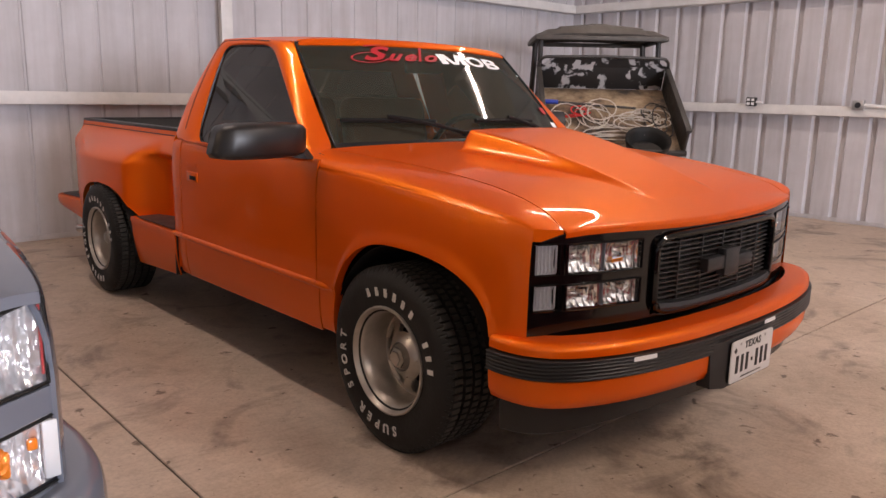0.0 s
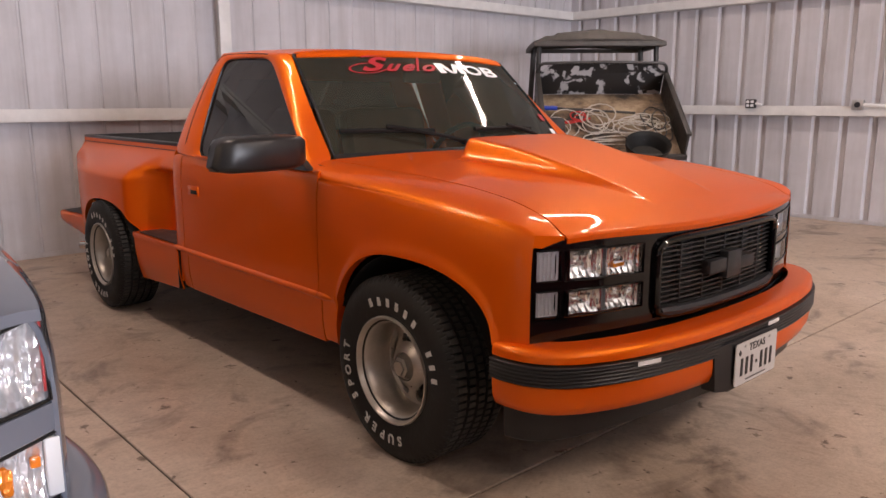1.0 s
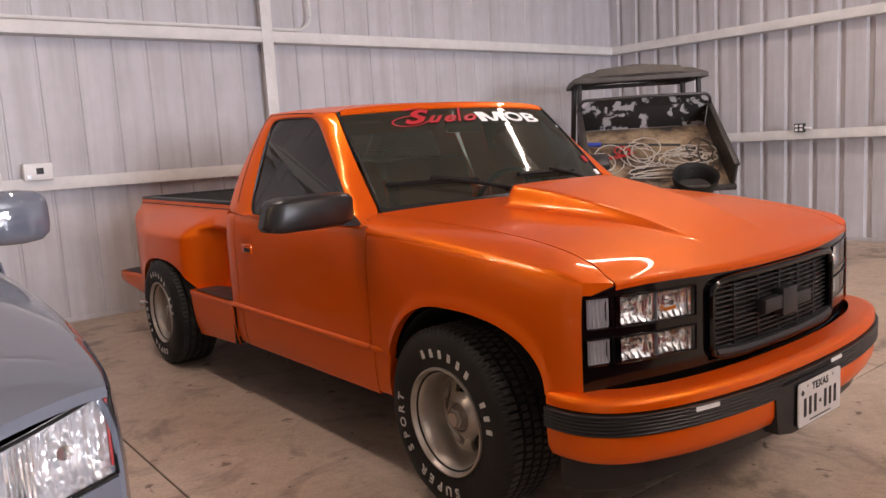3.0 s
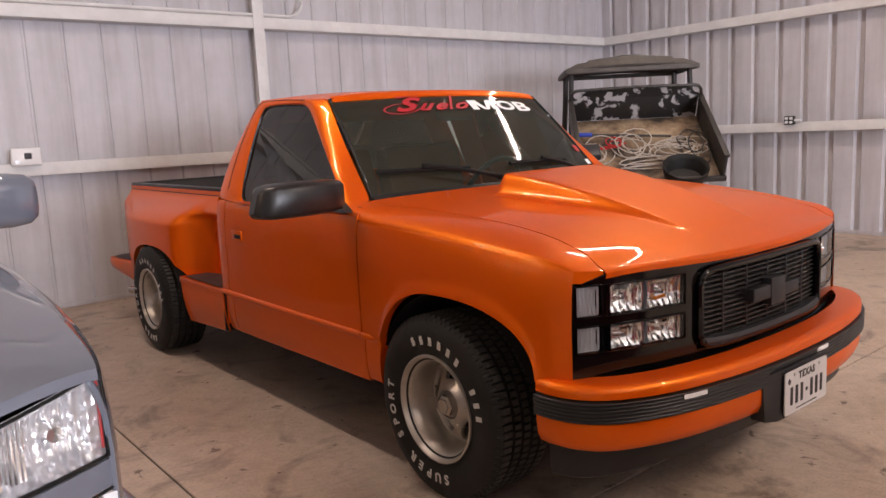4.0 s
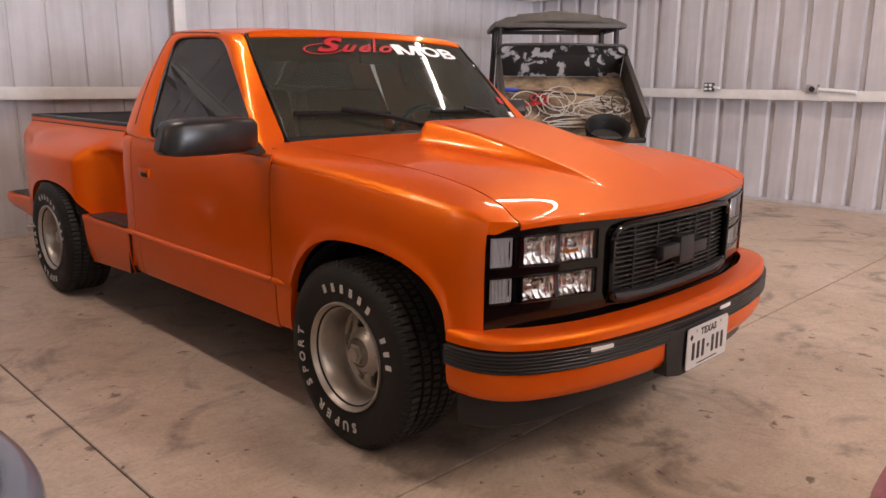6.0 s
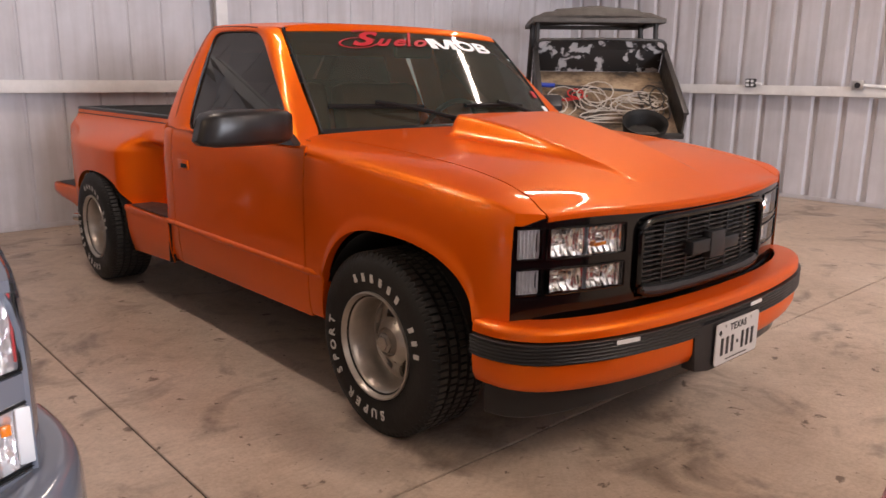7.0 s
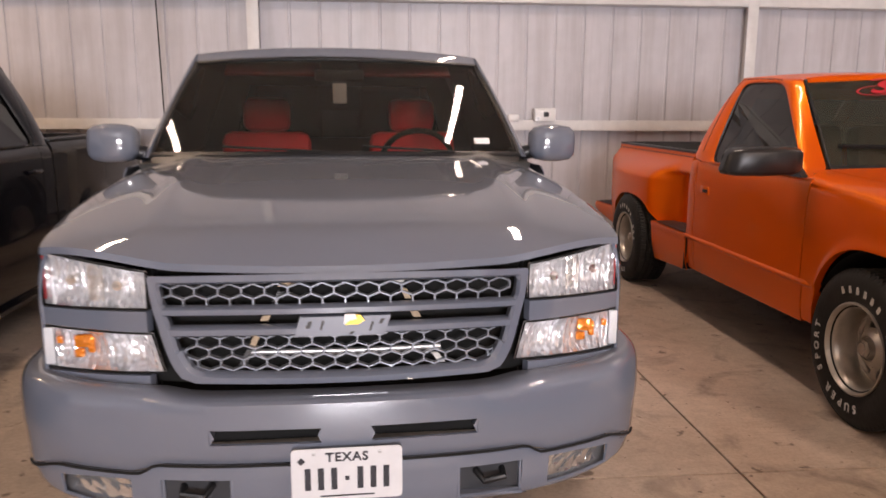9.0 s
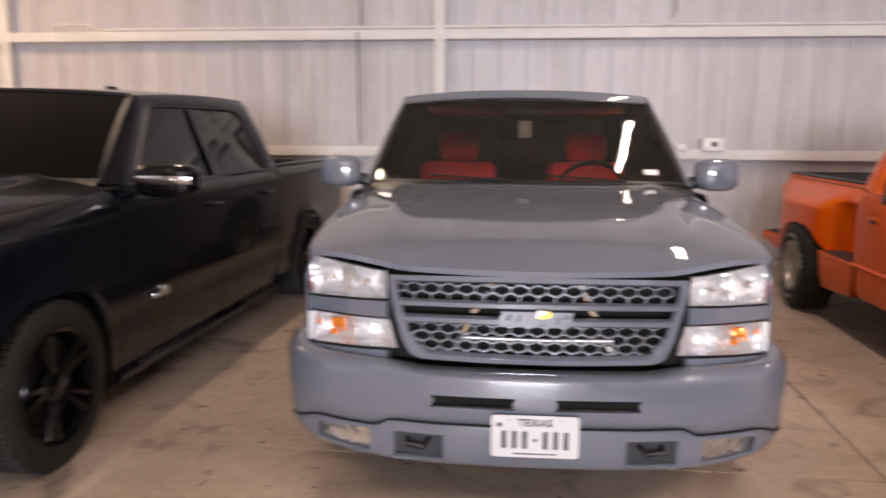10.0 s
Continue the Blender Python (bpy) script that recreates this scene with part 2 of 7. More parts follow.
M["dark_red"] = mat("dark_red_cloth", (0.16, 0.012, 0.014), 0.7, noise_amt=0.2, noise_scale=20)
M["silver"] = mat("silver_blue_paint", (0.138, 0.156, 0.198), 0.55, metal=0.0, spec=0.10, coat=1.0, coat_rough=0.015, coat_ior=1.95, noise_amt=0.02, noise_scale=3)
M["silver_dark"] = mat("silver_trim", (0.24, 0.26, 0.30), 0.35, metal=0.3, coat=0.4, noise_amt=0.05)
M["black_paint"] = mat("black_paint", (0.004, 0.0046, 0.008), 0.2, spec=0.12, coat=0.42, coat_rough=0.03, noise_amt=0.2, rough_amt=0.04)
M["gold"] = mat("gold_badge", (0.85, 0.55, 0.12), 0.25, metal=0.8, noise_amt=0.1)
M["steel_dark"] = mat("dark_steel_tube", (0.045, 0.042, 0.040), 0.5, metal=0.4, noise_amt=0.4, noise_scale=20, rough_amt=0.15)
M["rope"] = mat("rope_white", (0.46, 0.42, 0.37), 0.85, noise_amt=0.25, noise_scale=60, bump=0.4, bump_scale=400)
M["rope_red"] = mat("rope_red", (0.5, 0.02, 0.02), 0.7, noise_amt=0.2)
M["blue_plastic"] = mat("blue_plastic", (0.02, 0.05, 0.35), 0.4, noise_amt=0.1)
M["canopy"] = mat("canopy_plastic", (0.075, 0.068, 0.062), 0.6, noise_amt=0.3, noise_scale=9, bump=0.1, bump_scale=100)
M["white_plastic"] = mat("white_plastic", (0.80, 0.80, 0.80), 0.4, noise_amt=0.03)
M["pale_tape"] = mat("pale_tape", (0.62, 0.60, 0.56), 0.6, noise_amt=0.25, noise_scale=40)
M["galv"] = mat("galvanised", (0.5, 0.5, 0.5), 0.4, metal=0.8, noise_amt=0.2, noise_scale=30)
M["red_paint"] = mat("red_car_paint", (0.24, 0.012, 0.017), 0.28, coat=0.9, coat_rough=0.04, noise_amt=0.05, rough_amt=0.05)
M["led"] = emit("led_tube", (1.0, 0.92, 0.82), 20.0)


def scratched():
    """Black powder coat with patches worn to bare metal."""
    m = mat("scratched_black", (0.015, 0.014, 0.014), 0.5)
    nt = m.node_tree
    p = nt.nodes["Principled BSDF"]
    co = nt.nodes.new("ShaderNodeTexCoord")
    n = nt.nodes.new("ShaderNodeTexNoise")
    n.inputs["Scale"].default_value, n.inputs["Detail"].default_value, n.inputs["Distortion"].default_value = 8.5, 6, 0.3
    nt.links.new(co.outputs["Object"], n.inputs["Vector"])
    r = nt.nodes.new("ShaderNodeValToRGB")
    r.color_ramp.elements[0].position, r.color_ramp.elements[0].color = 0.555, (0.015, 0.014, 0.014, 1)
    r.color_ramp.elements[1].position, r.color_ramp.elements[1].color = 0.60, (0.42, 0.42, 0.43, 1)
    nt.links.new(n.outputs["Fac"], r.inputs[0])
    nt.links.new(r.outputs[0], p.inputs["Base Color"])
    return m


M["scratched"] = scratched()


def stained():
    """Rusty steel bed floor with dark oil patches."""
    m = mat("stained_bed", (0.20, 0.135, 0.085), 0.75, bump=0.3, bump_scale=60)
    nt = m.node_tree
    p = nt.nodes["Principled BSDF"]
    co = nt.nodes.new("ShaderNodeTexCoord")
    n = nt.nodes.new("ShaderNodeTexNoise")
    n.inputs["Scale"].default_value, n.inputs["Detail"].default_value, n.inputs["Roughness"].default_value = 2.6, 9, 0.68
    nt.links.new(co.outputs["Object"], n.inputs["Vector"])
    r = nt.nodes.new("ShaderNodeValToRGB")
    r.color_ramp.elements[0].position, r.color_ramp.elements[0].color = 0.41, (0.035, 0.028, 0.022, 1)
    r.color_ramp.elements[1].position, r.color_ramp.elements[1].color = 0.62, (0.34, 0.26, 0.17, 1)
    e = r.color_ramp.elements.new(0.50)
    e.color = (0.17, 0.115, 0.07, 1)
    nt.links.new(n.outputs["Fac"], r.inputs[0])
    nt.links.new(r.outputs[0], p.inputs["Base Color"])
    return m


M["rust_bed"] = stained()


# ---- building helpers ----
def thicken(bm, depth):
    """Gives an open sheet a back face and closed rims."""
    bm.normal_update()
    bm.faces.ensure_lookup_table()
    faces = list(bm.faces)
    rim = [(e.link_loops[0].vert, e.link_loops[0].link_loop_next.vert) for e in bm.edges if len(e.link_loops) == 1]
    back = {v: bm.verts.new(v.co - v.normal * depth) for v in list(bm.verts)}
    for f in faces:
        bm.faces.new([back[v] for v in reversed(f.verts)])
    for a, b in rim:
        bm.faces.new((b, a, back[a], back[b]))


def part(name, bm, material, parent=None, label="", smooth=40, solid=0.0, recalc=True, out=None):
    """Links a bmesh as one mesh object under a thing or a part."""
    if recalc:
        bmesh.ops.recalc_face_normals(bm, faces=bm.faces)
    if out:
        bm.normal_update()
        for f in bm.faces:
            if f.normal.dot(Vector(out)) < 0:
                f.normal_flip()
    if solid:
        thicken(bm, solid)
    me = bpy.data.meshes.new(name)
    bm.to_mesh(me)
    bm.free()
    me.materials.append(M[material])
    if smooth:
        me.polygons.foreach_set("use_smooth", [True] * len(me.polygons))
        me.set_sharp_from_angle(angle=radians(smooth))
    o = new(name, me)
    if parent is not None:
        o.parent = parent
    if label:
        o["label"] = label
    return o


def share(name, me, parent, m):
    o = new(name, me)
    o.parent = parent
    o.matrix_basis = m
    return o


def thing(name, m, label, category, group=""):
    o = new(name)
    o.empty_display_size = 0.2
    o.matrix_basis = m
    return tagged(o, label, category, group)


def spl(pts):
    """A smooth curve through (x, value) pairs, flat outside them."""
    xs = [p[0] for p in pts]
    vs = [p[1] for p in pts]

    def f(x):
        if x <= xs[0]:
            return vs[0]
        if x >= xs[-1]:
            return vs[-1]
        i = max(k for k in range(len(xs) - 1) if xs[k] <= x)
        h = xs[i + 1] - xs[i]
        t = (x - xs[i]) / h
        d = (vs[i + 1] - vs[i]) / h
        m0 = d if i == 0 else 0.5 * (d + (vs[i] - vs[i - 1]) / (xs[i] - xs[i - 1]))
        m1 = d if i + 2 >= len(xs) else 0.5 * (d + (vs[i + 2] - vs[i + 1]) / (xs[i + 2] - xs[i + 1]))
        return (2 * t**3 - 3 * t**2 + 1) * vs[i] + (t**3 - 2 * t**2 + t) * h * m0 + (3 * t**2 - 2 * t**3) * vs[i + 1] + (t**3 - t**2) * h * m1

    return f


def step(x, a, b):
    t = min(1, max(0, (x - a) / (b - a)))
    return t * t * (3 - 2 * t)


def span(a, b, n):
    return [a + (b - a) * i / n for i in range(n + 1)]


def grid(bm, rows, closed=False, skip=None):
    """Faces over rows of points; skip(i, j) leaves a cell open."""
    vs = [[bm.verts.new(p) for p in row] for row in rows]
    n = len(rows[0])
    for i in range(len(rows) - 1):
        for j in range(n if closed else n - 1):
            if skip and skip(i, j):
                continue
            bm.faces.new((vs[i][j], vs[i][(j + 1) % n], vs[i + 1][(j + 1) % n], vs[i + 1][j]))
    return vs


def box(bm, c, s, bevel=0.0, m=None, segs=2):
    r = bmesh.ops.create_cube(bm, size=1)
    for v in r["verts"]:
        v.co = Vector((v.co.x * s[0], v.co.y * s[1], v.co.z * s[2]))
    if bevel:
        e = list({e for v in r["verts"] for e in v.link_edges})
        r2 = bmesh.ops.bevel(bm, geom=e, offset=bevel, segments=segs, affect="EDGES", profile=0.5)
        vs = list({v for f in r2["faces"] for v in f.verts} | {v for v in r["verts"] if v.is_valid})
    else:
        vs = r["verts"]
    mm = Matrix.Translation(c) @ (m or Matrix())
    for v in vs:
        v.co = mm @ v.co
    return vs


def tube(bm, pts, r, n=8, closed=False):
    pts = [Vector(p) for p in pts]
    rings = []
    up = Vector((0.13, 0.21, 1)).normalized()
    for i, p in enumerate(pts):
        a = pts[i - 1] if (i or closed) else p
        b = pts[(i + 1) % len(pts)] if (closed or i + 1 < len(pts)) else p
        d = (b - a).normalized()
        s = d.cross(up)
        if s.length < 0.05:
            s = d.cross(Vector((1, 0, 0)))
        s.normalize()
        t = s.cross(d)
        rings.append([p + r * (math.cos(2 * math.pi * k / n) * s + math.sin(2 * math.pi * k / n) * t) for k in range(n)])
    if closed:
        rings.append(rings[0])
    vs = grid(bm, rings, closed=True)
    if not closed:
        bm.faces.new(vs[0])
        bm.faces.new(vs[-1][::-1])
    else:
        bmesh.ops.remove_doubles(bm, verts=vs[0] + vs[-1], dist=1e-6)


def lathe(bm, profile, n=48, skip=None):
    """Turns (x, radius) points about the x axis."""
    rows = [[(x, r * math.cos(2 * math.pi * k / n), r * math.sin(2 * math.pi * k / n)) for k in range(n)] for x, r in profile]
    return grid(bm, rows, closed=True, skip=skip)


def cyl(bm, a, b, r, n=16, r2=None):
    a, b = Vector(a), Vector(b)
    q = (b - a).to_track_quat("Z", "Y").to_matrix()
    r2 = r if r2 is None else r2
    rows = [[p + q @ Vector((k * math.cos(2 * math.pi * i / n), k * math.sin(2 * math.pi * i / n), 0)) for i in range(n)] for p, k in ((a, r), (b, r2))]
    vs = grid(bm, rows, closed=True)
    bm.faces.new(vs[0])
    bm.faces.new(vs[1][::-1])


def plate_poly(bm, pts, thick):
    """A flat outline (3D points in one plane) given a thickness vector."""
    a = [bm.verts.new(p) for p in pts]
    b = [bm.verts.new(Vector(p) + Vector(thick)) for p in pts]
    bm.faces.new(a)
    bm.faces.new(b[::-1])
    for i in range(len(pts)):
        j = (i + 1) % len(pts)
        bm.faces.new((a[i], a[j], b[j], b[i]))


def letters(bm, text, m, size, depth=0.002, shear=0.0, bold=0.0, bend=None, spacing=1.0):
    cu = bpy.data.curves.new("lettering", "FONT")
    cu.body, cu.size, cu.extrude, cu.shear, cu.offset = text, size, depth, shear, bold
    cu.align_x, cu.align_y, cu.space_character = "CENTER", "CENTER", spacing
    cu.resolution_u = 3
    o = bpy.data.objects.new("lettering", cu)
    me = bpy.data.meshes.new_from_object(o)
    before = len(bm.verts)
    bm.from_mesh(me)
    bm.verts.ensure_lookup_table()
    for v in bm.verts[before:]:
        v.co = bend(v.co) if bend else m @ v.co
    bpy.data.objects.remove(o)
    bpy.data.meshes.remove(me)
    bpy.data.curves.remove(cu)


def sides(f):
    """Runs f for the right (-1) and the left (+1) side of a vehicle."""
    return [f(-1), f(1)]


# ---- the building ----
X0, X1, Y0, Y1, HH = ROOM["x0"], ROOM["x1"], ROOM["y0"], ROOM["y1"], ROOM["h"]
JX, JY = -1.644, -0.415
DEEP = 0.09  # the sheets stand this far behind the backs of the rails


def slab_floor():
    floor = tagged(new("floor"), "stained beige concrete floor cut by thin joints", "floor", kind="structure")
    xs = [X0, JX - 4.6 * 2, JX - 4.6, JX, JX + 4.6, X1 + DEEP]
    ys = [Y0, JY - 9.2, JY - 4.6, JY, JY + 4.6, Y1 + DEEP]
    g = 0.004
    for i in range(len(xs) - 1):
        for j in range(len(ys) - 1):
            bm = bmesh.new()
            a, b, c, d = xs[i] + g, xs[i + 1] - g, ys[j] + g, ys[j + 1] - g
            box(bm, ((a + b) / 2, (c + d) / 2, -0.06), (b - a, d - c, 0.12), 0.003, segs=1)
            part("slab", bm, "concrete", floor)
    bm = bmesh.new()
    box(bm, ((X0 + X1) / 2, (Y0 + Y1) / 2, -0.065), (X1 - X0 + 0.4, Y1 - Y0 + 0.4, 0.115))
    part("joint_filler", bm, "joint", floor, "dark dirt in the saw-cut joints")


slab_floor()

RIB = 0.3048


def panel_mesh(height, depth, a, b):
    """One ribbed wall sheet, 0.914 m wide: three ribs pressed outwards (local y), x along the wall."""
    bm = bmesh.new()
    prof = []
    for k in range(3):
        x = k * RIB
        prof += [(x, 0), (x + 0.304 - 2 * a - b, 0), (x + 0.304 - a - b, depth), (x + 0.304 - a, depth), (x + 0.304, 0)]
    prof.append((3 * RIB, 0))
    rows = [[(x, y, z) for x, y in prof] for z in (0, height)]
    grid(bm, rows)
    back = [[(x, y + 0.003, z) for x, y in prof] for z in (0, height)]
    grid(bm, [r[::-1] for r in back])
    me = bpy.data.meshes.new("wall_panel")
    bmesh.ops.recalc_face_normals(bm, faces=bm.faces)
    bm.to_mesh(me)
    bm.free()
    me.materials.append(M["wall"])
    return me


def walls():
    t = 0.06
    pb, pr = panel_mesh(HH, 0.012, 0.008, 0.016), panel_mesh(HH, 0.050, 0.026, 0.040)

    def wall(name, c, s, label):
        bm = bmesh.new()
        box(bm, c, s)
        o = part(name, bm, "wall", None, smooth=0)
        return tagged(o, label, "wall", kind="structure")

    back = wall("wall_back", ((X0 + X1) / 2, Y1 + DEEP + 0.045 + t / 2, HH / 2), (X1 - X0 + 0.4, t, HH), "white ribbed metal wall behind the parked trucks")
    n = int((X1 - X0) / (3 * RIB)) + 1
    for k in range(n):
        share("wall_panel", pb, back, pose(X1 - 3 * RIB * (k + 1) + 0.235, Y1 + DEEP, 0))
    right = wall("wall_right", (X1 + DEEP + 0.045 + t / 2, (Y0 + Y1) / 2, HH / 2), (t, Y1 - Y0 + 0.4, HH), "white ribbed metal side wall with trapezoid ribs")
    n = int((Y1 - Y0) / (3 * RIB)) + 1
    for k in range(n):
        share("wall_panel", pr, right, pose(X1 + DEEP, Y1 - 3 * RIB * k + 0.165, 0, 0, 0, -90))
    wall("wall_left", (X0 - 0.03, (Y0 + Y1) / 2, HH / 2), (t, Y1 - Y0 + 0.4, HH), "plain white metal side wall")
    # front wall with one broad window
    fr = tagged(new("wall_front"), "pale metal wall with a broad bright window", "wall", kind="structure")
    for c, s in (((-8.65, Y0 - 0.03, HH / 2), (9.3, t, HH)), ((2.95, Y0 - 0.03, HH / 2), (7.1, t, HH)), ((-2.3, Y0 - 0.03, 4.175), (3.4, t, 1.45)), ((-2.3, Y0 - 0.03, 0.375), (3.4, t, 0.75))):
        bm = bmesh.new()
        box(bm, c, s)
        part("wall_section", bm, "ceiling", fr, smooth=0)
    bm = bmesh.new()
    box(bm, ((X0 + X1) / 2, (Y0 + Y1) / 2, HH + 0.05), (X1 - X0 + 0.5, Y1 - Y0 + 0.5, 0.1))
    tagged(part("ceiling", bm, "ceiling", None, smooth=0), "pale metal roof lining", "ceiling", kind="structure")


walls()

G1, G2 = 1.185, 2.465


def girt_run(name, a, b, inward, z, label):
    """A C-shaped horizontal rail: broad flat face, lips above and below."""
    a, b, w = Vector(a), Vector(b), Vector(inward)
    prof = [(0.075 + DEEP, -0.012), (0.002, -0.012), (0, 0.0), (0, 0.075), (0.002, 0.087), (0.030, 0.087)]
    bm = bmesh.new()
    rows = [[p + w * (0.075 - d) + Vector((0, 0, z + h)) for d, h in prof] for p in (a, b)]
    grid(bm, rows)
    o = part(name, bm, "girt", None, solid=0.004)
    tagged(o, label, "wall rail", kind="structure")


for zz in (G1, G2, 3.75):
    girt_run("wall_rail_back", (X0, Y1 - 0.001, 0), (X1 - 0.001, Y1 - 0.001, 0), (0, -1, 0), zz, "white painted steel rail across the back wall")
    girt_run("wall_rail_side", (X1 - 0.001, Y0, 0), (X1 - 0.001, Y1 - 0.08, 0), (-1, 0, 0), zz, "white painted steel rail across the side wall")


def columns():
    for x in (0.915, -4.22, -9.35):
        bm = bmesh.new()
        box(bm, (x, Y1 + 0.01, HH / 2), (0.012, 0.16, HH), 0.002)
        box(bm, (x - 0.005, Y1 - 0.086, HH / 2), (0.115, 0.008, HH), 0.002)
        tagged(part("wall_post", bm, "girt", None), "white steel wind post on the back wall", "post", kind="structure")


columns()


def base_trim():
    for name, c, s in (("baseboard_back", ((X0 + X1) / 2, Y1 + DEEP - 0.012, 0.022), (X1 - X0, 0.016, 0.044)), ("baseboard_side", (X1 + DEEP - 0.012, (Y0 + Y1) / 2, 0.022), (0.016, Y1 - Y0 - 0.05, 0.044))):
        bm = bmesh.new()
        box(bm, c, s, 0.003)
        tagged(part(name, bm, "wall", None), "scuffed white base angle along the floor", "baseboard", kind="structure")


base_trim()


# LED strip lights on the ceiling
def led_strip(x, y0, y1, z, power, colour):
    t = thing("strip_light", pose(x, (y0 + y1) / 2, z), "long white LED strip light under the roof", "light", "strip lights")
    L = y1 - y0
    bm = bmesh.new()
    box(bm, (0, 0, 0.03), (0.10, L, 0.05), 0.006)
    part("housing", bm, "white_plastic", t)
    bm = bmesh.new()
    box(bm, (0, 0, -0.012), (0.075, L - 0.03, 0.03), 0.01)
    part("diffuser", bm, "led", t, "glowing white diffuser")
    for yy in (-L * 0.35, L * 0.35):
        bm = bmesh.new()
        cyl(bm, (0, yy, 0.05), (0, yy, HH - z), 0.006, 6)
        part("hanger", bm, "galv", t)
    area_lamp("strip_lamp", pose(x, (y0 + y1) / 2, z - 0.035), 0.09, L, power, colour)


WHITE, WARM = (1.0, 0.82, 0.66), (1.0, 0.65, 0.31)
led_strip(3.44, 0.35, 2.35, 4.2, 60, WHITE)
led_strip(-1.65, 0.90, 2.40, 4.2, 46, WHITE)
led_strip(-5.60, 0.70, 2.10, 4.2, 46, (1.0, 0.76, 0.52))
led_strip(1.20, -5.2, -3.9, 4.2, 160, WHITE)
led_strip(-1.85, -5.6, -4.9, 4.2, 46, WHITE)
# unseen strip, added to brighten the floor between silver and black pickups
led_strip(-6.50, -5.2, -3.9, 4.2, 18, WARM)
led_strip(-9.50, 1.60, 3.00, 4.2, 120, WARM)


# ---- wheels ----
def tyre_mesh(bm, R, rim, width, blocks=78):
    """Tyre about the x axis, outer face at x=0, going to +x: bulged sidewalls and a blocked tread."""
    w = width
    prof = [(0.018, rim - 0.012, 0), (0.006, rim + 0.004, 0), (0.0, rim + 0.03, 0), (-0.008, (R + rim) / 2, 0), (-0.004, R - 0.045, 0), (0.006, R - 0.022, 0), (0.016, R - 0.008, 1)]
    n_t = 4
    x0, x1 = 0.022, w - 0.022
    for k in range(n_t + 1):
        a = x0 + (x1 - x0) * k / (n_t + 1)
        b = x0 + (x1 - x0) * (k + 1) / (n_t + 1)
        g = 0.0055
        if k:
            prof += [(a + g, R - 0.013, 0), (a + g + 0.001, R, 2 + k)]
        else:
            prof += [(a, R, 2)]
        if k < n_t:
            prof += [(b - g - 0.001, R, 2 + k), (b - g, R - 0.013, 0)]
        else:
            prof += [(b, R, 2 + k)]
    prof += [(w - 0.016, R - 0.008, 1), (w - 0.006, R - 0.022, 0), (w + 0.004, R - 0.045, 0), (w + 0.008, (R + rim) / 2, 0), (w, rim + 0.03, 0), (w - 0.018, rim - 0.012, 0)]
    n = blocks * 6
    rows = []
    for x, r, kind in prof:
        row = []
        for i in range(n):
            rr = r
            if kind:
                ph = (i + 3 * (kind % 2) + (kind // 3)) % 6
                if ph == 0:
                    rr = r - 0.010
            a = 2 * math.pi * i / n
            row.append((x, rr * math.cos(a), rr * math.sin(a)))
        rows.append(row)
    grid(bm, rows, closed=True)
    # the worn tops of the tread blocks take the second material
    for f in bm.faces:
        if min(math.hypot(v.co.y, v.co.z) for v in f.verts) > R - 0.003:
            f.material_index = 1


def arc_bars(bm, r0, r1, a0, a1, x, n=4):
    """A raised bar bent along the sidewall, angles clockwise from the top in degrees."""
    rows = []
    for r in (r0, r1):
        rows.append([(x, -r * math.sin(radians(a0 + (a1 - a0) * k / n)), r * math.cos(radians(a0 + (a1 - a0) * k / n))) for k in range(n + 1)])
    grid(bm, rows)
    grid(bm, [[(x + 0.003, p[1], p[2]) for p in row][::-1] for row in rows])


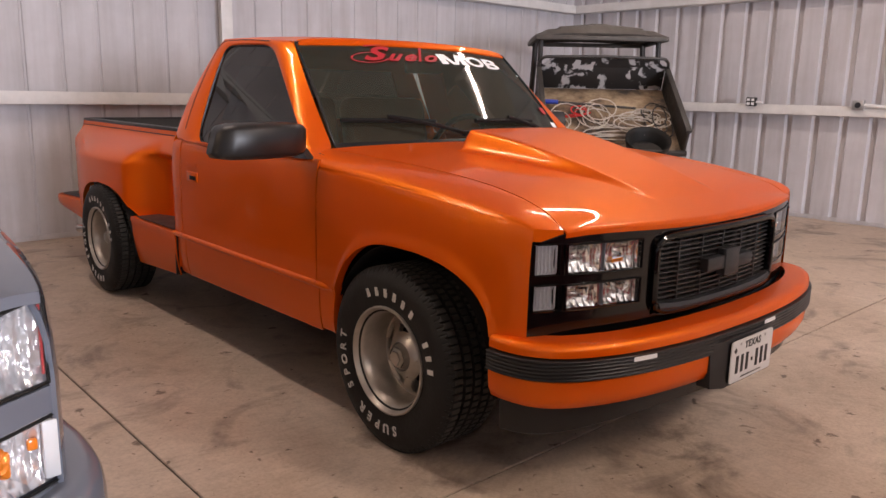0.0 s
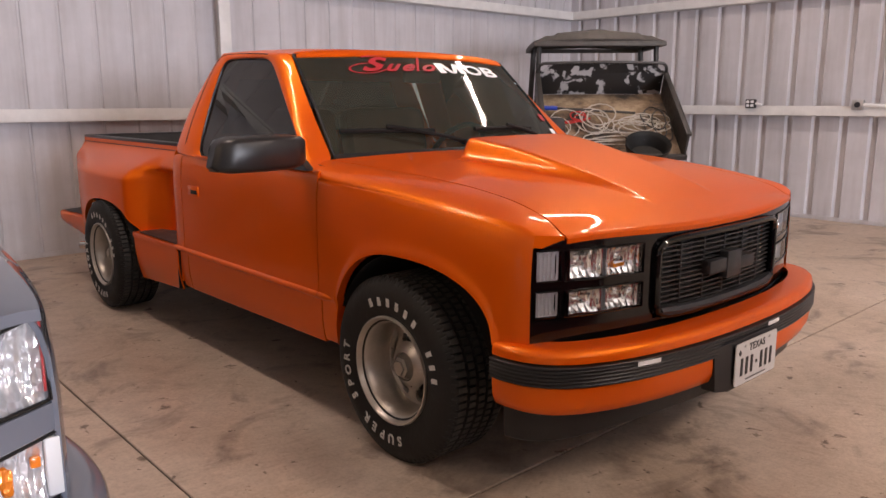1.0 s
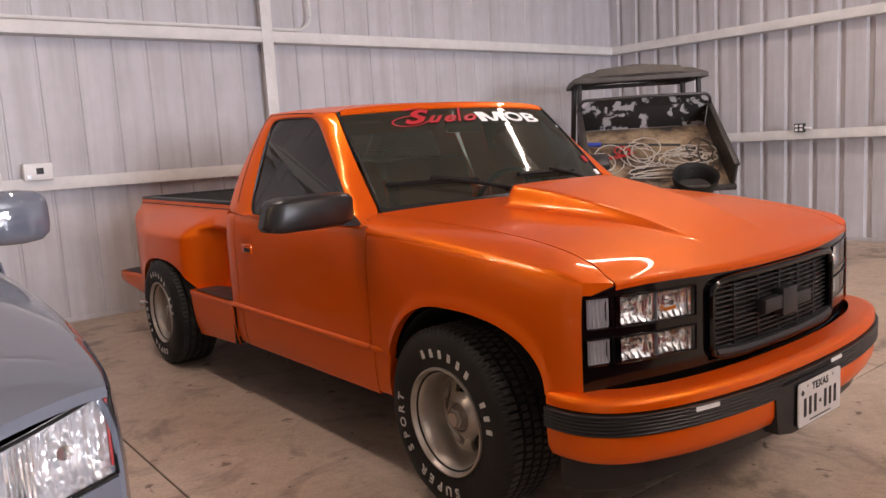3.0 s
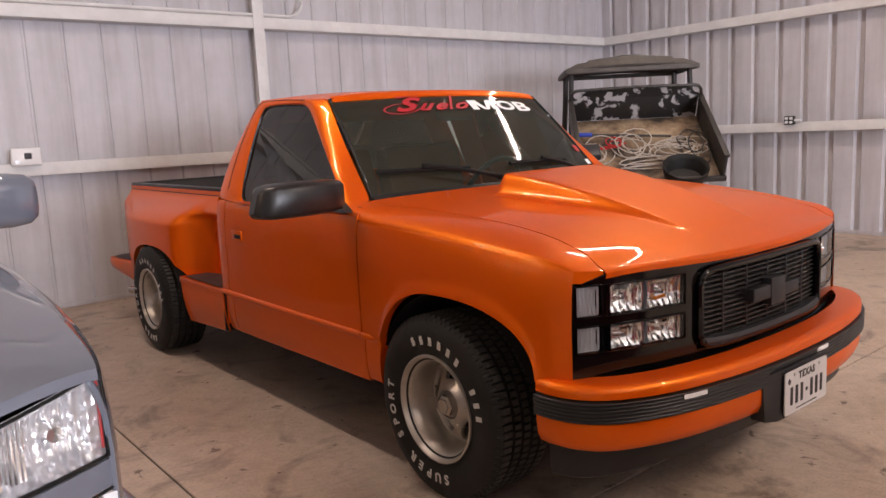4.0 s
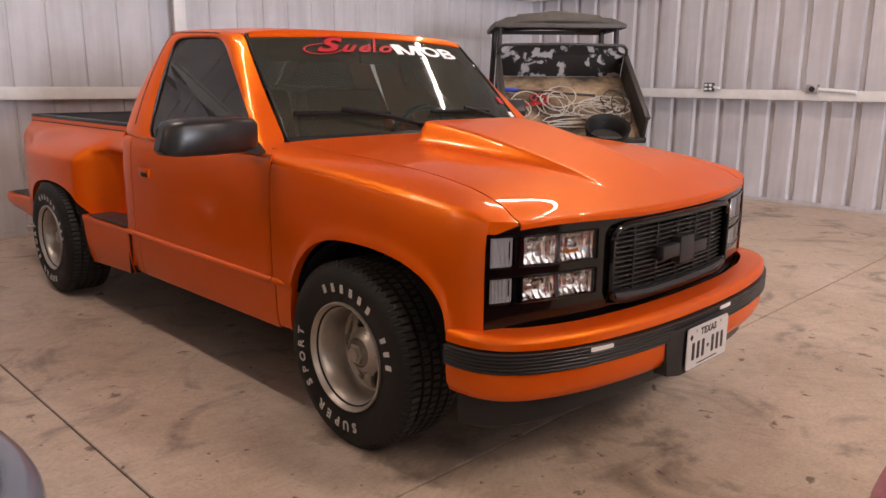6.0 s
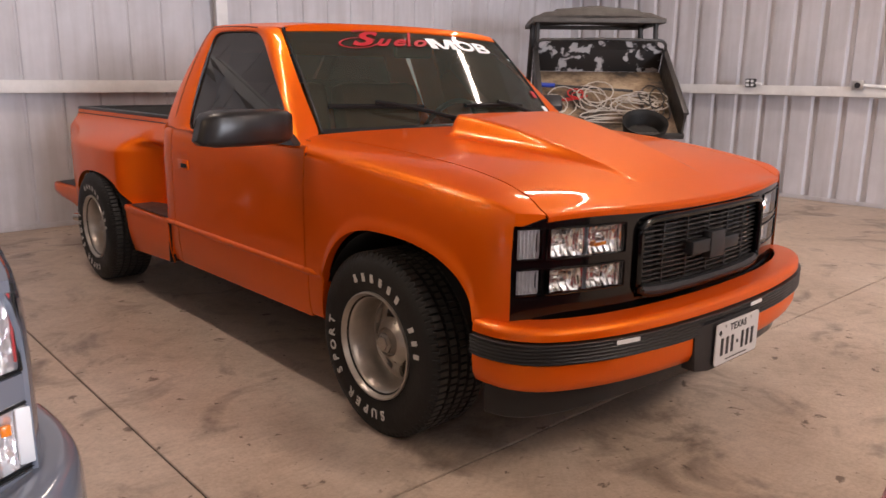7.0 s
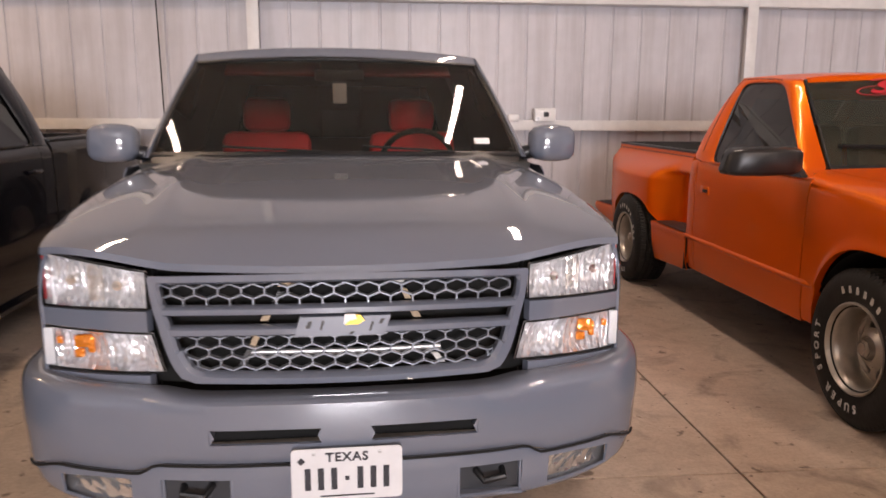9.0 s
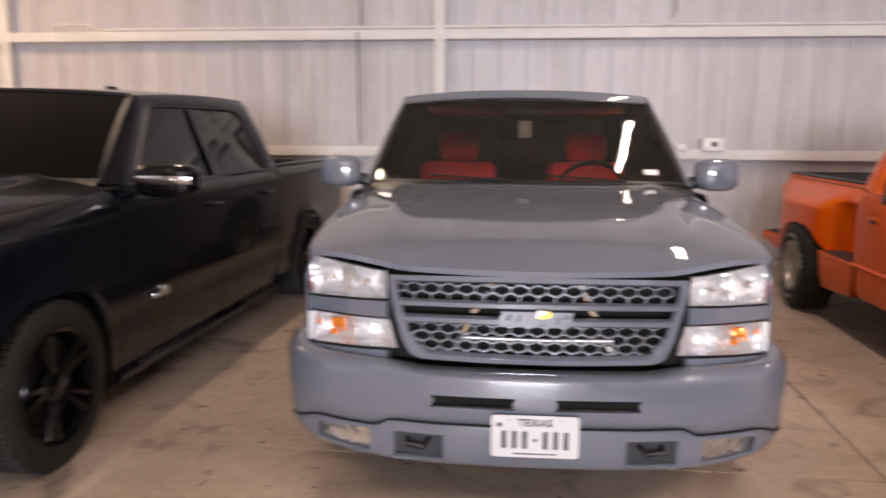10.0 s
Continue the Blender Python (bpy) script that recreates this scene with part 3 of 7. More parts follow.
def wheel_orange(R=0.355, width=0.265, lettering=True):
    w = thing("wheel", Matrix(), "deep-dish cast alloy wheel with a white-lettered tyre", "wheel")
    bm = bmesh.new()
    tyre_mesh(bm, R, 0.196, width)
    part("tyre", bm, "rubber", w, "black tyre with raised white letters", smooth=30).data.materials.append(M["tread"])
    bm = bmesh.new()
    lathe(bm, [(0.012, 0.208), (-0.004, 0.206), (-0.006, 0.200), (0.002, 0.194), (0.016, 0.190), (0.022, 0.182), (0.028, 0.177), (0.10, 0.172), (0.145, 0.160), (0.15, 0.15), (0.24, 0.15), (0.25, 0.205)], 64)
    part("rim", bm, "alloy", w, "polished deep alloy rim")
    # centre with five slots
    bm = bmesh.new()
    N = 100
    rs = [0.162, 0.150, 0.142, 0.132, 0.118, 0.104, 0.092, 0.082, 0.068, 0.05]
    xs = [0.142, 0.138, 0.132, 0.128, 0.122, 0.118, 0.112, 0.106, 0.090, 0.080]

    def hole(i, j):
        if not 2 <= i <= 6:
            return False
        ph = ((j + i * 1.4) % 20) / 20
        half = (0.26, 0.34, 0.36, 0.33, 0.22)[i - 2]
        return abs(ph - 0.5) < half

    rows = [[(x, r * math.cos(2 * math.pi * k / N), r * math.sin(2 * math.pi * k / N)) for k in range(N)] for x, r in zip(xs, rs)]
    grid(bm, rows, closed=True, skip=hole)
    part("spoke_disc", bm, "alloy", w, "five-slot centre disc", solid=0.014)
    bm = bmesh.new()
    lathe(bm, [(0.09, 0.055), (0.078, 0.052), (0.060, 0.044), (0.052, 0.042)], 24)
    lathe(bm, [(0.052, 0.042), (0.046, 0.030), (0.040, 0.028), (0.038, 0.0005)], 6)
    part("hub_cap", bm, "alloy", w, "hexagonal centre cap")
    for k in range(5):
        bm = bmesh.new()
        a = 2 * math.pi * (k + 0.5) / 5
        cyl(bm, (0.11, 0.075 * math.cos(a), 0.075 * math.sin(a)), (0.082, 0.075 * math.cos(a), 0.075 * math.sin(a)), 0.011, 6, 0.008)
        part("lug_nut", bm, "chrome", w)
    bm = bmesh.new()
    lathe(bm, [(0.20, 0.155), (0.195, 0.14), (0.19, 0.001)], 32)
    part("brake_drum", bm, "gap", w)
    if lettering:
        r = 0.262
        for k, ch in enumerate("SUPER SPORT"):
            if ch == " ":
                continue
            a = radians(166 + k * 11.3)
            m = Matrix(((0, 0, -1, -0.0083), (-math.cos(a), -math.sin(a), 0, -r * math.sin(a)), (-math.sin(a), math.cos(a), 0, r * math.cos(a)), (0, 0, 0, 1)))
            bm = bmesh.new()
            letters(bm, ch, m, 0.051, 0.0012, bold=0.0012)
            part("raised_letter", bm, "letter_white", w, smooth=0)
        for a in [-24 + k * 11.5 for k in range(6)] + [60 + k * 10.5 for k in range(3)]:
            bm = bmesh.new()
            arc_bars(bm, r - 0.016, r + 0.016, a, a + 3.8, -0.0092)
            part("raised_bar", bm, "letter_white", w, smooth=0)
    return w


def wheel_black(R=0.368, width=0.275, rim=0.250):
    w = thing("wheel", Matrix(), "large gloss black five-spoke wheel with a low tyre", "wheel")
    bm = bmesh.new()
    tyre_mesh(bm, R, rim - 0.01, width, 72)
    part("tyre", bm, "rubber", w, smooth=30).data.materials.append(M["tread"])
    bm = bmesh.new()
    lathe(bm, [(0.012, rim + 0.006), (-0.004, rim), (0.006, rim - 0.018), (0.05, rim - 0.026), (0.2, rim - 0.03), (0.26, rim)], 64)
    part("rim", bm, "black_gloss", w)
    for k in range(5):
        for s in (-1, 1):
            a = 2 * math.pi * k / 5 + s * 0.17
            a2 = 2 * math.pi * k / 5 + s * 0.07
            bm = bmesh.new()
            p0 = Vector((0.035, 0.06 * math.cos(a2), 0.06 * math.sin(a2)))
            p1 = Vector((0.012, (rim - 0.015) * math.cos(a), (rim - 0.015) * math.sin(a)))
            d = (p1 - p0)
            q = d.to_track_quat("Z", "X").to_matrix().to_4x4()
            box(bm, (p0 + p1) / 2, (0.028, 0.030, d.length), 0.006, q)
            part("spoke", bm, "black_gloss", w)
    bm = bmesh.new()
    lathe(bm, [(0.06, 0.085), (0.035, 0.08), (0.02, 0.06), (0.015, 0.035), (0.012, 0.0005)], 32)
    part("hub_cap", bm, "black_gloss", w)
    bm = bmesh.new()
    lathe(bm, [(0.10, rim - 0.03), (0.105, 0.17), (0.09, 0.165), (0.09, 0.001)], 40)
    part("brake_disc", bm, "gap", w)
    return w


def place_wheel(proto, vehicle, x, y, z, side):
    """Stands a copy of a wheel at an axle end: outer face at x, facing the side."""
    m = pose(x, y, z) if side < 0 else pose(x, y, z, 0, 0, 180)
    o = copy_thing(proto, m)
    o.parent = vehicle
    for k in ("category", "group"):
        if k in o:
            del o[k]
    return o


def drop_thing(o):
    for c in (*o.children_recursive, o):
        bpy.data.objects.remove(c)


# ---- orange pickup ----
truck = thing("pickup_truck", Matrix(), "lowered orange single-cab step-side pickup with a cowl hood", "truck", "parked pickups")

# hood shut line (hood_w, hood_s) and, below it, the crease along the fender's crown (crease_w, crease_s)
hood_w = spl([(-0.68, 0.778), (-0.60, 0.766), (-0.50, 0.748), (-0.40, 0.738), (-0.25, 0.735), (0.0, 0.748), (0.25, 0.768), (0.60, 0.80)])
hood_s = spl([(-0.68, 0.922), (-0.65, 0.934), (-0.60, 0.962), (-0.50, 0.990), (-0.40, 1.010), (-0.25, 1.032), (0.0, 1.057), (0.15, 1.068), (0.60, 1.094)])
hood_c = spl([(-0.80, 0.921), (-0.70, 0.952), (-0.60, 0.982), (-0.5, 1.008), (-0.35, 1.035), (-0.2, 1.054), (0.1, 1.086), (0.6, 1.125)])
crease_w = spl([(-0.66, 0.866), (-0.60, 0.892), (-0.45, 0.916), (0.0, 0.934), (0.48, 0.940)])
crease_s = spl([(-0.66, 0.918), (-0.60, 0.952), (-0.45, 0.974), (-0.3, 0.990), (0.0, 1.014), (0.3, 1.030), (0.48, 1.038)])


def face_y(x):
    return -0.795 + 0.165 * (abs(x) / 0.88) ** 2.5


def hood_front(u):
    return face_y(u * 0.775) - 0.006


def hood_rear(u):
    return 0.455 + 0.13 * abs(u) ** 2


def hood_z(x, y):
    u = min(1, abs(x) / hood_w(y))
    return hood_s(y) + (hood_c(y) - hood_s(y)) * (1 - u**2.6)


def hood():
    bm = bmesh.new()
    rows = []
    us = span(-1, 1, 56)
    for v in [k ** 1.3 for k in span(0, 1, 44)]:
        row = []
        for u in us:
            y = hood_front(u) + (hood_rear(u) - hood_front(u)) * v
            x = u * (hood_w(y) - 0.003)
            z = hood_z(x, y)
            if v == 0:
                z -= 0.006
            row.append((x, y, z))
        rows.append(row)
    # rolled front lip
    rows.insert(0, [(x, y + 0.004, z - 0.016) for x, y, z in rows[0]])
    grid(bm, rows)
    h = part("hood", bm, "orange", truck, "orange hood with a raised cowl scoop", solid=0.012)
    bm = bmesh.new()
    rows = []
    for y in span(-0.66, 0.235, 46):
        k = step(y, -0.66, 0.02)
        half = 0.205 + 0.115 * (y + 0.66) / 0.895
        hh = 0.084 * (step(y, -0.66, 0.3) ** 0.75)
        row = []
        for u in (-1.30, -1.16, -1.10, -1.05, -1.01, -0.98, -0.955, -0.86, -0.6, -0.3, 0, 0.3, 0.6, 0.86, 0.955, 0.98, 1.01, 1.05, 1.10, 1.16, 1.30):
            x = u * half
            f = 1 - step(abs(u), 0.96, 1.15)
            row.append((x, y, hood_z(x, y) + hh * f + (0.003 if abs(u) < 1.25 else -0.003) - 0.004 * (1 - k)))
        rows.append(row)
    rows.append([(x, y + 0.012, z - 0.012) for x, y, z in rows[-1]])
    rows.append([(x, y - 0.004, hood_z(x, 0.24) - 0.002) for x, y, z in rows[-1]])
    grid(bm, rows)
    part("cowl_scoop", bm, "orange", h, "raised orange scoop", solid=0.004)


hood()

side_x = spl([(-0.66, 0.880), (-0.56, 0.925), (-0.42, 0.950), (-0.1, 0.962), (0.3, 0.957), (1.0, 0.955), (1.9, 0.952)])


def body_x(y, z, top, wtop):
    q = min(1, max(0, (top - z) / 0.20))
    x = wtop + (side_x(y) - wtop) * math.sqrt(1 - (1 - q) ** 2)
    if z < 0.555:
        x -= 0.014 * step(0.555 - z, 0, 0.02) + 0.9 * max(0, 0.48 - z) ** 2
    return x


def arch_z(y, yc, half, top, low):
    t = abs(y - yc) / half
    return low + (top - low) * (1 - t**2.5) ** (1 / 2.3) if t < 1 else low


def side_skin(bm, s, ys, bottom, top, xf, rows_n=26):
    rows = []
    for k in range(rows_n + 1):
        f = k / rows_n
        rows.append([(s * xf(y, top(y) + (bottom(y) - top(y)) * f), y, top(y) + (bottom(y) - top(y)) * f) for y in ys])
    # edge turned inwards along the bottom
    rows.append([(x - s * 0.035, y, z + 0.002) for x, y, z in rows[-1]])
    grid(bm, rows)


def fender_ys():
    c, h = -0.086, 0.434
    a = [c + h * math.sin(k) for k in span(-math.pi / 2, math.pi / 2, 40)]
    return span(-0.635, c - h - 0.002, 5) + a[1:-1] + span(c + h + 0.002, 0.455, 5)


def fender_bottom(y):
    if y < -0.519:
        return 0.575
    if y > 0.347:
        return 0.362
    low = 0.575 if y < -0.086 else 0.362
    return arch_z(y, -0.086, 0.434, 0.797, low)


def crown(s):
    """Top of the fender between the hood's shut line and the crease, back to the windscreen corner."""
    rows = []
    for v in span(0, 1, 40):
        row = []
        for a in span(0, 1, 12):
            y0 = face_y(0.778 + 0.092 * a) + 0.002
            y1 = 0.588 - 0.128 * a ** 1.5
            y = y0 + (y1 - y0) * v ** 1.15
            x = hood_w(y) + 0.0035 + (crease_w(y) - hood_w(y) - 0.0035) * (1 - (1 - a) ** 1.25)
            b = (x - hood_w(y)) / (crease_w(y) - hood_w(y))
            z = crease_s(y) + (hood_s(y) - crease_s(y)) * (1 - max(0, b) ** 2.2) ** 0.8
            row.append((s * x, y, z - (0.003 if a == 1 else 0)))
        rows.append([(s * (abs(row[0][0]) + 0.001), row[0][1], row[0][2] - 0.025)] + row)
    rows.append([(x, y + 0.002, z - 0.03) for x, y, z in rows[-1]])
    rows.insert(0, [(x, y + 0.004, z - 0.040) for x, y, z in rows[0]])
    return rows


def fender(s):
    bm = bmesh.new()
    side_skin(bm, s, fender_ys(), fender_bottom, lambda y: crease_s(y) - 0.0035, lambda y, z: body_x(y, z, crease_s(y) - 0.0035, crease_w(y) - 0.0035) + 0.010 * math.exp(-(((z - fender_bottom(y)) / 0.04) ** 2)) * (1 if abs(y + 0.086) < 0.45 else 0), 64)
    grid(bm, crown(s))
    f = part("fender", bm, "orange", truck)
    bm = bmesh.new()
    rows = [[(s * (hood_w(y) + d), y, hood_s(y) - 0.005) for d in (-0.006, 0.005)] for y in span(-0.66, 0.57, 30)]
    grid(bm, rows)
    part("shut_gap", bm, "gap", f, "dark gap along the hood", solid=0.003)
    # dark wheel house
    bm = bmesh.new()
    rows = []
    for x in (0.93, 0.60):
        rows.append([(s * x, -0.086 + 0.450 * math.cos(a), 0.36 + 0.44 * math.sin(a)) for a in span(0, math.pi, 20)])
    rows.append([(s * 0.60, -0.086 + 0.450 * math.cos(a), 0.30) for a in span(0, math.pi, 20)])
    grid(bm, rows)
    part("wheel_house", bm, "gap", f)


sides(fender)


def belt(y):
    return 1.062


def door(s):
    bm = bmesh.new()
    side_skin(bm, s, span(0.463, 1.765, 30), lambda y: 0.352 - 0.02 * y / 1.8, belt, lambda y, z: body_x(y, z, 1.062, 0.928), 64)
    d = part("door", bm, "orange", truck, solid=0.006)
    # sunken handle
    bm = bmesh.new()
    box(bm, (s * 0.9545, 1.615, 0.885), (0.008, 0.120, 0.050), 0.003)
    part("handle_bezel", bm, "orange", d)
    # raised dark plate painting the recess's shade
    bm = bmesh.new()
    box(bm, (s * 0.9575, 1.605, 0.880), (0.004, 0.075, 0.022), 0.002)
    part("handle_pull", bm, "gap", d, "dark plate in place of the shaded recess behind the pull")
    bm = bmesh.new()
    for k in range(3):
        box(bm, (s * 0.9555, 1.615, 0.935 + 0.009 * k), (0.003, 0.12, 0.003))
    part("trim_line", bm, "orange", d)
    return d


sides(door)


def cab_corner(s):
    bm = bmesh.new()
    side_skin(bm, s, span(1.772, 1.892, 5), lambda y: 0.335, belt, lambda y, z: body_x(y, z, 1.062, 0.928) - 0.5 * max(0, y - 1.82) ** 1.5, 64)
    part("cab_corner", bm, "orange", truck, solid=0.006)


sides(cab_corner)


def moulding(s):
    """Raised bead along the flank, tapering out behind the wheel arch."""
    for y0, y1, n in ((0.360, 0.455, 6), (0.463, 1.765, 24), (1.773, 1.885, 3)):
        bm = bmesh.new()
        rows = []
        for y in span(y0, y1, n):
            k = step(y, 0.352, 0.42)
            x = body_x(y, 0.556, 1.062, 0.93)
            rows.append([(s * (x + d * k - 0.004), y, 0.552 + h * (0.3 + 0.7 * k)) for d, h in ((0.002, 0.017), (0.010, 0.014), (0.015, 0.007), (0.016, 0.0), (0.013, -0.007), (0.004, -0.013), (-0.012, -0.016))])
        grid(bm, rows)
        part("side_bead", bm, "orange", truck)


sides(moulding)


def seg(a, b, n, mid=None):
    a, b = Vector(a), Vector(b)
    out = []
    for i in range(n):
        t = i / n
        p = a.lerp(b, t)
        if mid:
            p = p + Vector(mid) * (4 * t * (1 - t))
        out.append(p)
    return out


def smooth_loop(pts, times):
    for _ in range(times):
        n = len(pts)
        pts = [pts[i - 1] * 0.25 + pts[i] * 0.5 + pts[(i + 1) % n] * 0.25 for i in range(n)]
    return pts


def greenhouse(s):
    n = 14
    i0, i1, i2, i3 = (0.917, 1.630, 1.050), (0.917, 0.570, 1.052), (0.735, 1.150, 1.534), (0.730, 1.640, 1.548)
    inner = seg(i0, i1, n) + seg(i1, (0.903, 0.615, 1.092), 6) + seg((0.903, 0.615, 1.092), i2, n) + seg(i2, i3, n, (0, 0, 0.006)) + seg(i3, i0, n, (0.012, 0.006, 0))
    o0, o1, ob, o2, o3 = (0.930, 1.870, 1.060), (0.936, 0.456, 1.046), (0.782, 0.594, 1.098), (0.698, 1.032, 1.552), (0.655, 1.800, 1.590)
    outer = seg(o0, o1, n) + seg(o1, ob, 6) + seg(ob, o2, n, (0.008, 0, 0)) + seg(o2, o3, n, (0.004, 0, 0.012)) + seg(o3, o0, n, (0.02, 0.03, 0))
    inner = smooth_loop(inner, 3)
    outer = smooth_loop(outer, 1)
    rows = []
    for f, out in ((0, -0.012), (0, 0.0), (0.12, 0.010), (0.4, 0.020), (0.7, 0.016), (1, 0.0)):
        row = []
        for a, b in zip(inner, outer):
            p = a.lerp(b, f) + Vector((out, 0, out * 0.3))
            row.append((s * p.x, p.y, p.z))
        rows.append(row)
    bm = bmesh.new()
    grid(bm, rows, closed=True)
    part("cab_side", bm, "orange", truck, solid=0.01)
    # window glass
    bm = bmesh.new()
    vs = [bm.verts.new((s * (p.x - 0.010), p.y, p.z)) for p in inner]
    bm.faces.new(vs)
    g = part("side_window", bm, "glass_tint", truck, "dark tinted side glass", smooth=0, out=(s, 0, 0))
    bm = bmesh.new()
    tube(bm, [(s * (p.x - 0.006), p.y, p.z) for p in inner], 0.005, 6, closed=True)
    part("window_seal", bm, "black_plastic", g)
    if s < 0:
        bm = bmesh.new()
        box(bm, (-0.757, 1.050, 1.474), (0.006, 0.030, 0.012), 0.002, pose(0, 0, 0, 30))
        part("window_tab", bm, "orange", g, "small orange tab")
    # gap between the door's frame and the cab
    bm = bmesh.new()
    line = []
    for a, b in list(zip(inner, outer))[2 * n + 8:4 * n + 5]:
        p = a.lerp(b, 0.46) + Vector((0.0185, 0, 0.006))
        line.append((s * p.x, p.y, p.z))
    line.append((s * 0.930, 1.768, 1.062))
    tube(bm, line, 0.0035, 5)
    part("door_gap", bm, "gap", g)
    return g


sides(greenhouse)


def roof():
    bm = bmesh.new()
    rows = []
    for t in span(0, 1, 20):
        y = 1.032 + (1.800 - 1.032) * t
        xe = 0.698 + (0.655 - 0.698) * t + 0.016 * t * (1 - t)
        ze = 1.552 + 0.038 * t + 0.048 * t * (1 - t)
        row = []
        for u in span(-1, 1, 24):
            yy = y - 0.075 * (1 - u * u) * (1 - t) + 0.02 * (1 - u * u) * t
            row.append((u * xe, yy, ze + 0.030 * (1 - abs(u) ** 2.6) * (0.55 + 0.45 * step(t, 0, 0.3))))
        rows.append(row)
    rows.append([(x * 1.02, y + 0.035, z - 0.03) for x, y, z in rows[-1]])
    rows.append([(x * 1.03, y + 0.015, z - 0.08) for x, y, z in rows[-1]])
    grid(bm, rows)
    part("roof", bm, "orange", truck, solid=0.012)


roof()


def ws_point(u, t):
    b = Vector((0.765 * u, 0.600 - 0.135 * (1 - u * u), 1.098 + 0.012 * (1 - u * u)))
    c = Vector((0.690 * u, 1.030 - 0.072 * (1 - u * u), 1.548 + 0.020 * (1 - u * u)))
    p = b.lerp(c, t)
    return p + Vector((0, -0.014, 0.014)) * (4 * t * (1 - t)) * (1 - 0.5 * u * u)


def windshield():
    bm = bmesh.new()
    grid(bm, [[ws_point(u, t) for u in span(-1, 1, 24)] for t in span(0, 1, 12)])
    g = part("windshield", bm, "glass_ws", truck, "dark tinted windshield with a red and white banner", out=(0, -1, 1))
    bm = bmesh.new()
    loop = [ws_point(u, 0) for u in span(-1, 1, 16)] + [ws_point(1, t) for t in span(0, 1, 8)][1:] + [ws_point(u, 1) for u in span(1, -1, 16)][1:] + [ws_point(-1, t) for t in span(1, 0, 8)][1:-1]
    tube(bm, loop, 0.007, 6, closed=True)
    part("windshield_seal", bm, "black_plastic", g)
    bm = bmesh.new()
    grid(bm, [[ws_point(u, t) + Vector((0, -h * 0.6, h * (1 - abs(u) ** 8))) for u in span(-0.985, 0.985, 32)] for t, h in ((0.966, -0.002), (0.969, 0.006), (0.985, 0.009), (1.005, 0.011), (1.03, 0.008))])
    part("roof_header", bm, "orange", truck, solid=0.004)

    def on_glass(u0, t0, sx, lift=0.006):
        def bend(c):
            u, t = u0 + c.x * sx, t0 + c.y * 1.62
            p = ws_point(u, t)
            du, dt = ws_point(u + 0.01, t) - p, ws_point(u, t + 0.01) - p
            return p + du.cross(dt).normalized() * (lift + c.z)

        return bend

    def lay_text(bm, text, u0, u1, t0, t1, shear=0.0, bold=0.0):
        """Lettering stretched over the stretch of glass from u0 to u1 and t0 to t1."""
        flat = bmesh.new()
        letters(flat, text, Matrix(), 1.0, 0.004, shear=shear, bold=bold)
        xs, ys = [v.co.x for v in flat.verts], [v.co.y for v in flat.verts]
        a, b, c, d = min(xs), max(xs), min(ys), max(ys)
        flat.free()
        f = on_glass(0, 0, 1.0)

        def bend(p):
            return f(Vector((u0 + (u1 - u0) * (p.x - a) / (b - a), (t0 + (t1 - t0) * (p.y - c) / (d - c)) / 1.62, p.z * 0.15)))

        letters(bm, text, None, 1.0, 0.004, shear=shear, bold=bold, bend=bend)

    bm = bmesh.new()
    lay_text(bm, "u", -0.385, -0.230, 0.785, 0.868, 0.75, 0.028)
    lay_text(bm, "e", -0.250, -0.118, 0.785, 0.868, 0.70, 0.024)
    lay_text(bm, "l", -0.140, -0.020, 0.785, 0.955, 0.95, 0.030)
    lay_text(bm, "o", -0.072, 0.072, 0.785, 0.870, 0.65, 0.028)
    lay_text(bm, "S", -0.575, -0.320, 0.785, 0.950, 0.60, 0.035)
    # swash round the initial, and a bar over it
    f = on_glass(0, 0, 1.0)
    ell = [(-0.520 + 0.150 * math.cos(a) + 0.03 * math.sin(a), 0.822 + 0.060 * math.sin(a)) for a in span(0.5, 2 * math.pi - 0.2, 40)]
    grid(bm, [[f(Vector((-0.53 + (u + 0.53) * k, (0.822 + (t - 0.822) * k) / 1.62, 0))) for u, t in ell] for k in (1.0, 0.88)])
    grid(bm, [[f(Vector((u, (0.955 + 0.012 * math.sin(14 * u) + k) / 1.62, 0.0005))) for u in span(-0.52, -0.30, 10)] for k in (0.0, 0.016)])
    part("banner_script", bm, "decal_red", g, "red slanted script lettering", smooth=0)
    bm = bmesh.new()
    # a broad M out of four strokes
    strokes = (((0.078, 0.772), (0.143, 0.772), (0.143, 0.893), (0.078, 0.893)), ((0.290, 0.772), (0.355, 0.772), (0.355, 0.893), (0.290, 0.893)),
               ((0.188, 0.772), (0.226, 0.772), (0.166, 0.893), (0.098, 0.893)), ((0.206, 0.772), (0.244, 0.772), (0.336, 0.893), (0.268, 0.893)))
    for n, q in enumerate(strokes):
        fs = on_glass(0, 0, 1.0, 0.006 + 0.0004 * n)
        (ua, ta), (ub, tb), (uc, tc), (ud, td) = q
        grid(bm, [[fs(Vector((ua + (ud - ua) * k + (ub - ua + (uc - ud - ub + ua) * k) * j, (ta + (td - ta) * k) / 1.62, 0))) for j in span(0, 1, 4)] for k in span(0, 1, 4)])
    lay_text(bm, "O", 0.365, 0.565, 0.768, 0.892, 0.0, 0.028)
    lay_text(bm, "B", 0.580, 0.752, 0.764, 0.886, 0.0, 0.028)
    part("banner_block", bm, "decal_white", g, "white block lettering", smooth=0)
